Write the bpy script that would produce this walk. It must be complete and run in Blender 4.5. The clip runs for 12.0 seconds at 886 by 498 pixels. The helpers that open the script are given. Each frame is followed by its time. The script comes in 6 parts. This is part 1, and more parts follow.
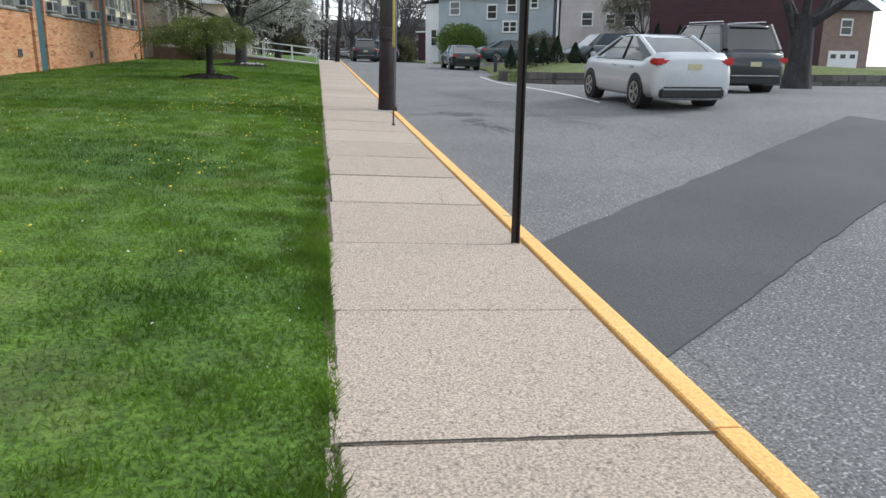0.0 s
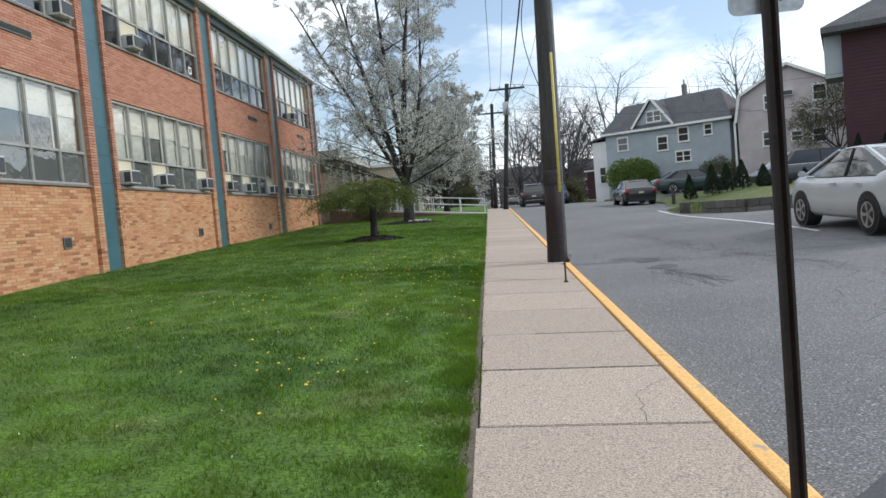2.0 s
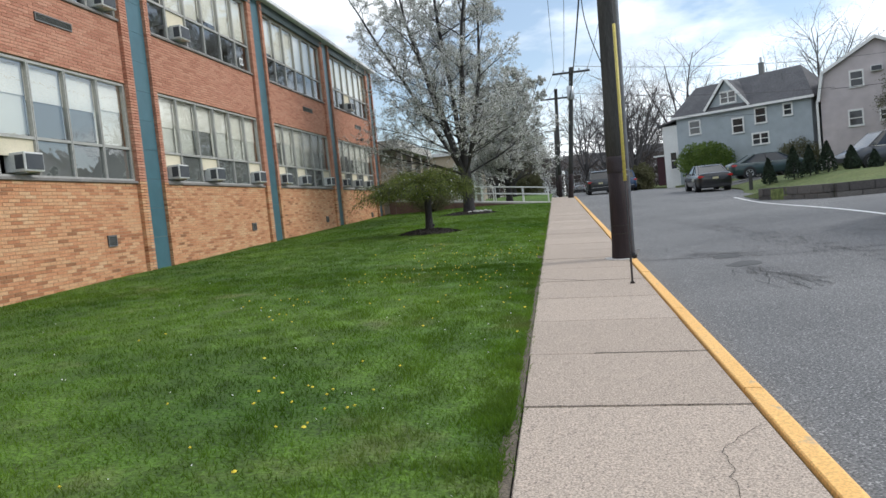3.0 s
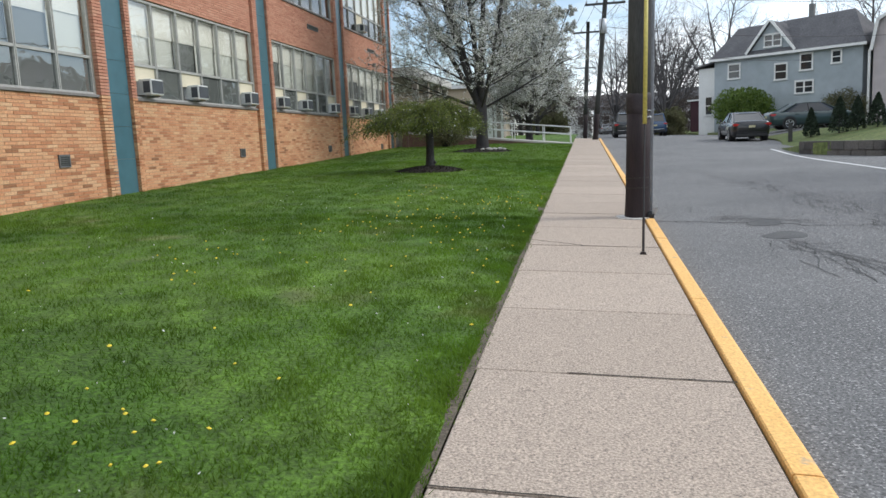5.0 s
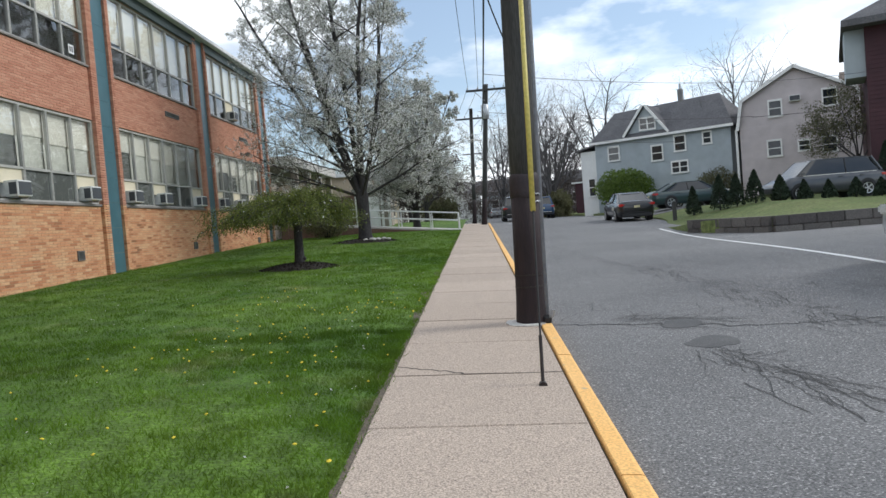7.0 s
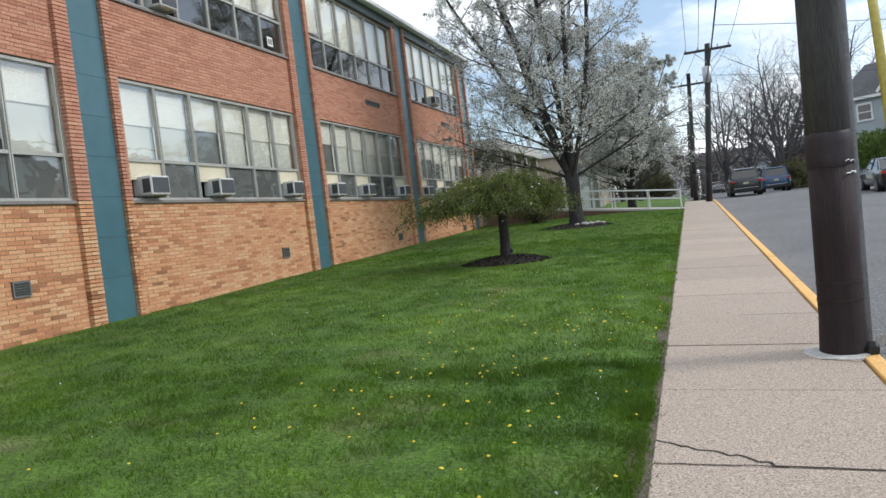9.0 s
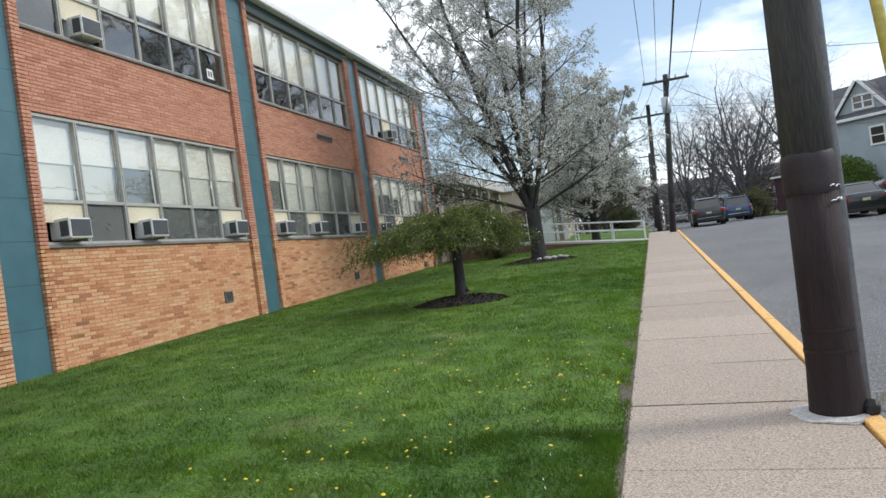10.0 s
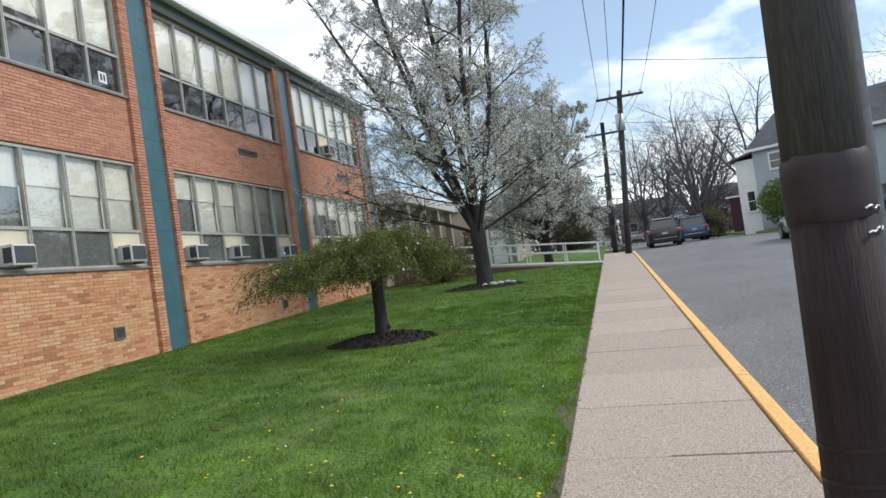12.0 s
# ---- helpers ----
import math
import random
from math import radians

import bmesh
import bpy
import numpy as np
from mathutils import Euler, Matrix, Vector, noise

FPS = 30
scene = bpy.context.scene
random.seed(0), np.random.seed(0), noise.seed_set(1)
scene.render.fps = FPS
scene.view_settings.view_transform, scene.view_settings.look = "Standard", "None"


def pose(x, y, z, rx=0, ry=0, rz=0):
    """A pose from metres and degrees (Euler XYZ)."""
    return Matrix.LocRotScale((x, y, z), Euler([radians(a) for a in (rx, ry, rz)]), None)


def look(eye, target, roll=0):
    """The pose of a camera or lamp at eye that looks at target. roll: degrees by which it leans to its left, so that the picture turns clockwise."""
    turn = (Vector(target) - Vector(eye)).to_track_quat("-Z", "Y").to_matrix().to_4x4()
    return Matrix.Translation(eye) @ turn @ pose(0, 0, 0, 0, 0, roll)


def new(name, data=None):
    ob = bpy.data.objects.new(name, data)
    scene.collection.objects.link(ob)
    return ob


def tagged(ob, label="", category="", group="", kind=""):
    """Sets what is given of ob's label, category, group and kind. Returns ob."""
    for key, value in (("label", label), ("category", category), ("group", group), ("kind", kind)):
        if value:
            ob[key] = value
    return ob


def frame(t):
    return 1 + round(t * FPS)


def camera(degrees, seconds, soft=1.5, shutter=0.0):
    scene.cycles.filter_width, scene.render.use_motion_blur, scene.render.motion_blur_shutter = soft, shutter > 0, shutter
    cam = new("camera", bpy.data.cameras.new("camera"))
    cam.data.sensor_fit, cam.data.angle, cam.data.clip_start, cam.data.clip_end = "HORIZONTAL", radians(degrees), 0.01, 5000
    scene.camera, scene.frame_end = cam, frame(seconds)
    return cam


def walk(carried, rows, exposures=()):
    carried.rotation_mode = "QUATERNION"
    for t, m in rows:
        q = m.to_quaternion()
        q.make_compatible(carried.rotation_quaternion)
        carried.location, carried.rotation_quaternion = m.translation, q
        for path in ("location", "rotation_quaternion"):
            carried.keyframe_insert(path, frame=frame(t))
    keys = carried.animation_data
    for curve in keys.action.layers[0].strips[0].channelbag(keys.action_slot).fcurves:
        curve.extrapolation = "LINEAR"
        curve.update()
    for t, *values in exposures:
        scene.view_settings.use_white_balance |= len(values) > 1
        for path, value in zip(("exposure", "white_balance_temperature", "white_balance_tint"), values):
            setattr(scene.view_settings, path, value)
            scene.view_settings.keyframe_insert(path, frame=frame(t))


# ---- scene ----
cam = camera(61.8, 12.0)
PATH = [
    (0, (-0.165, -0.007, 1.486), (0.155, 1.906, 0.996), 0.6),
    (0.5, (-0.153, 0.496, 1.552), (0.068, 2.456, 1.218), -0.3),
    (1, (-0.026, 1.088, 1.586), (-0.042, 3.074, 1.349), -4.0),
    (1.5, (-0.02, 1.689, 1.579), (-0.111, 3.683, 1.464), -4.0),
    (2, (0.11, 2.235, 1.576), (-0.026, 4.228, 1.478), -5.0),
    (2.5, (0.189, 2.86, 1.583), (-0.11, 4.835, 1.483), -5.7),
    (3, (0.271, 3.388, 1.624), (-0.045, 5.36, 1.513), -5.8),
    (3.5, (0.425, 3.838, 1.646), (0.103, 5.804, 1.47), -6.0),
    (3.7, (0.469, 4.096, 1.621), (0.139, 6.057, 1.413), -5.5),
    (5.3, (0.632, 5.755, 1.639), (0.245, 7.697, 1.356), -2.6),
    (5.5, (0.683, 5.996, 1.657), (0.302, 7.952, 1.475), -3.5),
    (6, (0.753, 6.594, 1.695), (0.332, 8.549, 1.674), -4.5),
    (6.5, (0.698, 7.109, 1.705), (0.451, 9.094, 1.674), -3.1),
    (7, (0.743, 7.642, 1.697), (0.644, 9.639, 1.628), -4.7),
    (7.5, (0.646, 8.262, 1.7), (0.341, 10.234, 1.572), -4.1),
    (7.7, (0.537, 8.517, 1.721), (0.142, 10.472, 1.568), -3.9),
    (9.3, (0.26, 10.123, 1.83), (-0.393, 12.013, 1.787), -7.0),
    (9.5, (0.282, 10.331, 1.815), (-0.31, 12.241, 1.783), -7.7),
    (10, (0.288, 10.898, 1.853), (-0.266, 12.82, 1.873), -8.1),
    (10.5, (0.27, 11.435, 1.928), (-0.18, 13.382, 1.996), -7.4),
    (11, (0.376, 11.957, 1.965), (0.0, 13.921, 1.995), -8.0),
    (11.5, (0.366, 12.525, 1.885), (-0.06, 14.479, 1.926), -7.1),
    (12, (0.433, 13.039, 1.951), (-0.011, 14.988, 2.007), -8.3),
]
walk(cam, [(t, look(eye, target, roll)) for t, eye, target, roll in PATH], exposures=[(0.0, 0.24, 6300, 7), (0.5, 0.26, 6300, 7), (1.5, 0.10, 6300, 8), (3.5, 0.06, 6300, 8), (5.5, 0.18, 6300, 8), (6.5, 0.04, 6300, 8), (7.5, 0.02, 6300, 8), (9.5, 0.14, 6300, 8), (12.0, 0.12, 6300, 8)])

# ---------------------------------------------------------------- light
SUN_AZ, SUN_EL = radians(74), radians(36)      # azimuth measured from +y towards +x
world = bpy.data.worlds.new("sky")
scene.world = world
world.use_nodes = True
wn, wl = world.node_tree.nodes, world.node_tree.links
wn.clear()
w_out, w_bg = wn.new("ShaderNodeOutputWorld"), wn.new("ShaderNodeBackground")
w_sky = wn.new("ShaderNodeTexSky")
w_sky.sky_type, w_sky.sun_disc = "NISHITA", False
w_sky.sun_elevation, w_sky.sun_rotation = SUN_EL, SUN_AZ
w_sky.air_density, w_sky.dust_density = 1.0, 0.6
w_co, w_map = wn.new("ShaderNodeTexCoord"), wn.new("ShaderNodeMapping")
w_map.inputs["Scale"].default_value = (1.0, 1.0, 2.6)
w_map.inputs["Location"].default_value = (1.7, 2.3, 0.9)
w_cl = wn.new("ShaderNodeTexNoise")
w_cl.inputs["Scale"].default_value, w_cl.inputs["Detail"].default_value, w_cl.inputs["Roughness"].default_value = 2.3, 9.0, 0.55
w_r = wn.new("ShaderNodeValToRGB")
w_r.color_ramp.elements[0].position, w_r.color_ramp.elements[1].position = 0.43, 0.58
w_sh = wn.new("ShaderNodeTexNoise")
w_sh.inputs["Scale"].default_value, w_sh.inputs["Detail"].default_value = 4.0, 6.0
w_cc = wn.new("ShaderNodeValToRGB")
w_cc.color_ramp.elements[0].color, w_cc.color_ramp.elements[1].color = (9.0, 9.5, 10.3, 1), (18.0, 18.0, 18.2, 1)
w_cc.color_ramp.elements[0].position, w_cc.color_ramp.elements[1].position = 0.35, 0.62
w_mix = wn.new("ShaderNodeMix")
w_mix.data_type = "RGBA"
wl.new(w_co.outputs["Generated"], w_map.inputs["Vector"])
wl.new(w_map.outputs["Vector"], w_cl.inputs["Vector"])
wl.new(w_map.outputs["Vector"], w_sh.inputs["Vector"])
wl.new(w_cl.outputs["Fac"], w_r.inputs["Fac"])
wl.new(w_sh.outputs["Fac"], w_cc.inputs["Fac"])
wl.new(w_r.outputs["Color"], w_mix.inputs["Factor"])
w_hz = wn.new("ShaderNodeMix")
w_hz.data_type, w_hz.blend_type = "RGBA", "ADD"
w_hz.inputs["Factor"].default_value, w_hz.inputs["B"].default_value = 1.0, (2.2, 2.6, 3.2, 1)
wl.new(w_sky.outputs["Color"], w_hz.inputs["A"])
wl.new(w_hz.outputs["Result"], w_mix.inputs["A"])
wl.new(w_cc.outputs["Color"], w_mix.inputs["B"])
wl.new(w_mix.outputs["Result"], w_bg.inputs["Color"])
wl.new(w_bg.outputs["Background"], w_out.inputs["Surface"])
w_bg.inputs["Strength"].default_value = 0.10
sun = new("sun", bpy.data.lights.new("sun", "SUN"))
sun.data.energy, sun.data.angle, sun.data.color = 1.75, radians(15), (1.0, 0.96, 0.91)
sun.matrix_world = look((0, 0, 60), (-math.sin(SUN_AZ) * math.cos(SUN_EL), -math.cos(SUN_AZ) * math.cos(SUN_EL), 60 - math.sin(SUN_EL)))


# ---------------------------------------------------------------- materials
def surface(name, c1, c2, scale=2.0, rough=0.8, fine=40.0, bump=0.3, depth=0.01, metal=0.0, vary="", spots=None, contrast=0.5, coat=0.0, stretch=(1, 1, 1)):
    """Two-scale procedural paint: c1 to c2 by a broad noise, lightened and darkened by a fine one. vary: 'object' or 'island' takes the mix from each piece."""
    m = bpy.data.materials.new(name)
    m.use_nodes = True
    n, k = m.node_tree.nodes, m.node_tree.links
    b = n["Principled BSDF"]
    geo, mp = n.new("ShaderNodeNewGeometry"), n.new("ShaderNodeMapping")
    mp.inputs["Scale"].default_value = stretch
    k.new(geo.outputs["Position"], mp.inputs["Vector"])
    big, small = n.new("ShaderNodeTexNoise"), n.new("ShaderNodeTexNoise")
    big.inputs["Scale"].default_value, big.inputs["Detail"].default_value = scale, 5
    small.inputs["Scale"].default_value, small.inputs["Detail"].default_value = fine, 4
    for t in (big, small):
        k.new(mp.outputs["Vector"], t.inputs["Vector"])
    ramp = n.new("ShaderNodeValToRGB")
    ramp.color_ramp.elements[0].color, ramp.color_ramp.elements[1].color = (*c1, 1), (*c2, 1)
    ramp.color_ramp.elements[0].position, ramp.color_ramp.elements[1].position = 0.5 - contrast / 2, 0.5 + contrast / 2
    if vary:
        src = n.new("ShaderNodeObjectInfo").outputs["Random"] if vary == "object" else geo.outputs["Random Per Island"]
        add = n.new("ShaderNodeMath")
        add.operation = "MULTIPLY_ADD"
        add.inputs[1].default_value = 0.35
        k.new(big.outputs["Fac"], add.inputs[0])
        mul = n.new("ShaderNodeMath")
        mul.operation = "MULTIPLY"
        mul.inputs[1].default_value = 0.65
        k.new(src, mul.inputs[0])
        k.new(mul.outputs[0], add.inputs[2])
        k.new(add.outputs[0], ramp.inputs["Fac"])
    else:
        k.new(big.outputs["Fac"], ramp.inputs["Fac"])
    mix = n.new("ShaderNodeMix")
    mix.data_type, mix.blend_type = "RGBA", "MULTIPLY"
    mix.inputs["Factor"].default_value = 1.0
    tone = n.new("ShaderNodeMapRange")
    tone.inputs["From Min"].default_value, tone.inputs["From Max"].default_value = 0.3, 0.7
    tone.inputs["To Min"].default_value, tone.inputs["To Max"].default_value = 1 - 0.45 * bump - 0.08, 1 + 0.45 * bump + 0.08
    k.new(small.outputs["Fac"], tone.inputs["Value"])
    k.new(ramp.outputs["Color"], mix.inputs["A"])
    k.new(tone.outputs["Result"], mix.inputs["B"])
    col = mix.outputs["Result"]
    if spots:
        colour, sc, lo, hi = spots
        sp = n.new("ShaderNodeTexNoise")
        sp.inputs["Scale"].default_value, sp.inputs["Detail"].default_value = sc, 6
        k.new(mp.outputs["Vector"], sp.inputs["Vector"])
        rg = n.new("ShaderNodeMapRange")
        rg.inputs["From Min"].default_value, rg.inputs["From Max"].default_value = lo, hi
        k.new(sp.outputs["Fac"], rg.inputs["Value"])
        over = n.new("ShaderNodeMix")
        over.data_type = "RGBA"
        over.inputs["B"].default_value = (*colour, 1)
        k.new(rg.outputs["Result"], over.inputs["Factor"])
        k.new(col, over.inputs["A"])
        col = over.outputs["Result"]
    k.new(col, b.inputs["Base Color"])
    b.inputs["Roughness"].default_value, b.inputs["Metallic"].default_value = rough, metal
    b.inputs["Coat Weight"].default_value = coat
    if depth > 0:
        bp = n.new("ShaderNodeBump")
        bp.inputs["Strength"].default_value, bp.inputs["Distance"].default_value = min(1.0, 0.3 + bump), depth
        k.new(small.outputs["Fac"], bp.inputs["Height"])
        k.new(bp.outputs["Normal"], b.inputs["Normal"])
    return m


def translucent(m, share=0.4):
    """Lets light through thin leaves and petals."""
    n, k = m.node_tree.nodes, m.node_tree.links
    b, out = n["Principled BSDF"], n["Material Output"]
    t, mix = n.new("ShaderNodeBsdfTranslucent"), n.new("ShaderNodeMixShader")
    k.new(b.inputs["Base Color"].links[0].from_socket, t.inputs["Color"])
    mix.inputs["Fac"].default_value = share
    k.new(b.outputs[0], mix.inputs[1])
    k.new(t.outputs[0], mix.inputs[2])
    k.new(mix.outputs[0], out.inputs["Surface"])
    return m


def glass(name, tint=(0.9, 0.95, 0.95), gloss=1.0, ior=1.5):
    m = bpy.data.materials.new(name)
    m.use_nodes = True
    n, k = m.node_tree.nodes, m.node_tree.links
    n.clear()
    out, mix, tr, gl, fr = (n.new("ShaderNode" + s) for s in ("OutputMaterial", "MixShader", "BsdfTransparent", "BsdfGlossy", "Fresnel"))
    tr.inputs["Color"].default_value = (*tint, 1)
    gl.inputs["Roughness"].default_value = 0.02
    gl.inputs["Color"].default_value = (gloss, gloss, gloss, 1)
    fr.inputs["IOR"].default_value = ior
    wave, bp = n.new("ShaderNodeTexNoise"), n.new("ShaderNodeBump")
    wave.inputs["Scale"].default_value = 1.3
    bp.inputs["Strength"].default_value, bp.inputs["Distance"].default_value = 0.25, 0.02
    k.new(wave.outputs["Fac"], bp.inputs["Height"])
    k.new(bp.outputs["Normal"], gl.inputs["Normal"])
    k.new(fr.outputs["Fac"], mix.inputs["Fac"])
    k.new(tr.outputs[0], mix.inputs[1])
    k.new(gl.outputs[0], mix.inputs[2])
    k.new(mix.outputs[0], out.inputs["Surface"])
    return m


def road_material():
    m = surface("asphalt", (0.122, 0.122, 0.123), (0.188, 0.186, 0.184), 0.35, 0.92, 62.0, 1.1, 0.006, spots=((0.42, 0.41, 0.40), 55.0, 0.57, 0.67), contrast=0.45)
    n, k = m.node_tree.nodes, m.node_tree.links
    b = n["Principled BSDF"]
    old = b.inputs["Base Color"].links[0].from_socket
    geo, warp, vo = n.new("ShaderNodeNewGeometry"), n.new("ShaderNodeTexNoise"), n.new("ShaderNodeTexVoronoi")
    warp.inputs["Scale"].default_value, warp.inputs["Detail"].default_value = 1.6, 6
    k.new(geo.outputs["Position"], warp.inputs["Vector"])
    add = n.new("ShaderNodeVectorMath")
    add.operation = "MULTIPLY_ADD"
    add.inputs[1].default_value = (0.32, 0.32, 0)
    k.new(warp.outputs["Color"], add.inputs[0])
    k.new(geo.outputs["Position"], add.inputs[2])
    vo.feature = "DISTANCE_TO_EDGE"
    vo.inputs["Scale"].default_value = 1.5
    vo.voronoi_dimensions = "2D"
    k.new(add.outputs[0], vo.inputs["Vector"])
    line = n.new("ShaderNodeMapRange")
    line.inputs["From Min"].default_value, line.inputs["From Max"].default_value = 0.002, 0.014
    line.inputs["To Min"].default_value, line.inputs["To Max"].default_value = 1, 0
    k.new(vo.outputs["Distance"], line.inputs["Value"])
    where = n.new("ShaderNodeTexNoise")
    where.inputs["Scale"].default_value, where.inputs["Detail"].default_value = 0.33, 3
    k.new(geo.outputs["Position"], where.inputs["Vector"])
    wr = n.new("ShaderNodeMapRange")
    wr.inputs["From Min"].default_value, wr.inputs["From Max"].default_value = 0.50, 0.60
    k.new(where.outputs["Fac"], wr.inputs["Value"])
    both = n.new("ShaderNodeMath")
    both.operation = "MULTIPLY"
    k.new(line.outputs[0], both.inputs[0])
    k.new(wr.outputs[0], both.inputs[1])
    soft = n.new("ShaderNodeMath")
    soft.operation = "MULTIPLY"
    soft.inputs[1].default_value = 0.75
    k.new(both.outputs[0], soft.inputs[0])
    mix = n.new("ShaderNodeMix")
    mix.data_type = "RGBA"
    mix.inputs["B"].default_value = (0.035, 0.035, 0.035, 1)
    k.new(soft.outputs[0], mix.inputs["Factor"])
    k.new(old, mix.inputs["A"])
    k.new(mix.outputs["Result"], b.inputs["Base Color"])
    return m


def turf(name, lo, hi, fine, bump):
    """Mown grass: broad worn and lush areas, hand-sized tufts, and straw-coloured thin spots."""
    m = surface(name, lo, hi, 0.55, 0.9, fine, bump, 0.03 if bump > 0.5 else 0, spots=((0.19, 0.20, 0.075), 0.9, 0.60, 0.80), contrast=0.36)
    n, k = m.node_tree.nodes, m.node_tree.links
    b = n["Principled BSDF"]
    old = b.inputs["Base Color"].links[0].from_socket
    geo, tuft, rng, mul = (n.new("ShaderNode" + q) for q in ("NewGeometry", "TexNoise", "MapRange", "Mix"))
    tuft.inputs["Scale"].default_value, tuft.inputs["Detail"].default_value = 3.4, 4
    k.new(geo.outputs["Position"], tuft.inputs["Vector"])
    rng.inputs["From Min"].default_value, rng.inputs["From Max"].default_value = 0.34, 0.66
    rng.inputs["To Min"].default_value, rng.inputs["To Max"].default_value = 0.74, 1.20
    k.new(tuft.outputs["Fac"], rng.inputs["Value"])
    mul.data_type, mul.blend_type = "RGBA", "MULTIPLY"
    mul.inputs["Factor"].default_value = 1.0
    k.new(old, mul.inputs["A"])
    k.new(rng.outputs["Result"], mul.inputs["B"])
    k.new(mul.outputs["Result"], b.inputs["Base Color"])
    return m


M_GRASS = turf("grass", (0.052, 0.118, 0.008), (0.108, 0.190, 0.020), 34.0, 0.9)
M_BANK = surface("bank_grass", (0.085, 0.125, 0.03), (0.15, 0.165, 0.055), 1.1, 0.95, 9.0, 0.8, 0.04)
M_BLADE = translucent(turf("grass_blade", (0.072, 0.152, 0.010), (0.140, 0.236, 0.022), 0.5, 0.3), 0.5)
M_EARTH = surface("far_ground", (0.07, 0.10, 0.03), (0.12, 0.11, 0.06), 0.05, 0.95, 1.0, 0.5, 0.02)
M_SLAB = surface("concrete_slab", (0.40, 0.325, 0.262), (0.49, 0.40, 0.325), 0.9, 0.92, 85.0, 0.85, 0.005, vary="object", spots=((0.17, 0.14, 0.118), 62.0, 0.57, 0.70), contrast=1.5)
M_JOINT = surface("joint_dirt", (0.028, 0.024, 0.02), (0.055, 0.046, 0.036), 6, 0.95, 60, 0.5, 0.004)
M_KERB = surface("yellow_kerb_paint", (0.82, 0.46, 0.14), (0.87, 0.52, 0.19), 1.5, 0.75, 60.0, 0.35, 0.003, spots=((0.40, 0.34, 0.26), 5.0, 0.64, 0.72))
M_ROAD = road_material()
M_ROADCRACK = surface("tarry_crack", (0.05, 0.05, 0.05), (0.08, 0.079, 0.077), 6, 0.9, 60, 0.4, 0)
M_PATCH = surface("new_asphalt", (0.065, 0.067, 0.072), (0.095, 0.097, 0.10), 0.6, 0.88, 70.0, 0.45, 0.005)
M_REPAIR = surface("worn_repair_asphalt", (0.085, 0.085, 0.086), (0.12, 0.119, 0.118), 3.0, 0.9, 70.0, 0.5, 0.004)
def brick_paint(name, stops, vary, scale):
    """Fired brick: each one takes its own colour from the kiln's range, clouded by broad weathering."""
    m = surface(name, stops[0][1], stops[-1][1], scale, 0.9, 40.0, 0.35, 0.003, vary=vary)
    ramp = next(q for q in m.node_tree.nodes if q.bl_idname == "ShaderNodeValToRGB").color_ramp
    while len(ramp.elements) < len(stops):
        ramp.elements.new(0.5)
    for e, (at, c) in zip(ramp.elements, stops):
        e.position, e.color = at, (*c, 1)
    return m


TAN_BRICKS = ((0.12, (0.25, 0.12, 0.058)), (0.22, (0.44, 0.19, 0.092)), (0.36, (0.575, 0.275, 0.14)), (0.64, (0.61, 0.335, 0.178)), (0.84, (0.635, 0.39, 0.222)), (0.95, (0.69, 0.48, 0.305)))
RED_BRICKS = ((0.10, (0.39, 0.165, 0.105)), (0.38, (0.49, 0.225, 0.148)), (0.70, (0.525, 0.26, 0.172)), (0.95, (0.57, 0.31, 0.215)))
M_BRICK = brick_paint("brick_lower", TAN_BRICKS, "island", 0.9)
M_BRICK_ONE = brick_paint("brick_lower_single", TAN_BRICKS, "object", 0.9)
M_BRICK_UP = brick_paint("brick_upper", RED_BRICKS, "island", 0.5)
M_MORTAR = surface("mortar", (0.41, 0.265, 0.17), (0.49, 0.335, 0.22), 2, 0.95, 60, 0.3, 0.003)
M_TEAL = surface("teal_panel", (0.058, 0.138, 0.168), (0.072, 0.155, 0.185), 0.8, 0.3, 3, 0.04, 0.0, spots=((0.10, 0.15, 0.16), 3, 0.66, 0.9))
M_FASCIA = surface("dark_fascia", (0.03, 0.05, 0.05), (0.045, 0.065, 0.065), 1, 0.6, 20, 0.2, 0.001)
M_ROOFEDGE = surface("roof_edge_metal", (0.70, 0.71, 0.71), (0.80, 0.81, 0.81), 2, 0.5, 20, 0.2, 0.001)
M_ALU = surface("window_aluminium", (0.36, 0.355, 0.33), (0.46, 0.45, 0.42), 3, 0.55, 30, 0.2, 0.001, metal=0.2)
M_SILL = surface("weathered_sill", (0.17, 0.155, 0.145), (0.25, 0.23, 0.215), 3, 0.7, 30, 0.3, 0.001)
M_FILLER = surface("cream_filler_board", (0.60, 0.54, 0.40), (0.67, 0.61, 0.46), 1.0, 0.85, 50, 0.1, 0.001)
M_GLASS = glass("window_glass", ior=2.5)
M_SHADE = surface("cream_window_shade", (0.79, 0.77, 0.71), (0.85, 0.83, 0.77), 1.0, 0.9, 50, 0.1, 0.001)
M_SCREEN = surface("grey_insect_screen", (0.16, 0.17, 0.165), (0.22, 0.23, 0.22), 1.0, 0.85, 90, 0.2, 0.001)
M_ROOM = surface("classroom_plaster", (0.30, 0.29, 0.26), (0.36, 0.35, 0.31), 0.7, 0.9, 20, 0.2, 0.001)
M_ACBODY = surface("white_enamel", (0.62, 0.62, 0.60), (0.72, 0.72, 0.70), 3, 0.5, 40, 0.2, 0.001)
M_ACGRILLE = surface("dark_grille", (0.05, 0.055, 0.065), (0.08, 0.085, 0.095), 3, 0.6, 60, 0.3, 0.001)
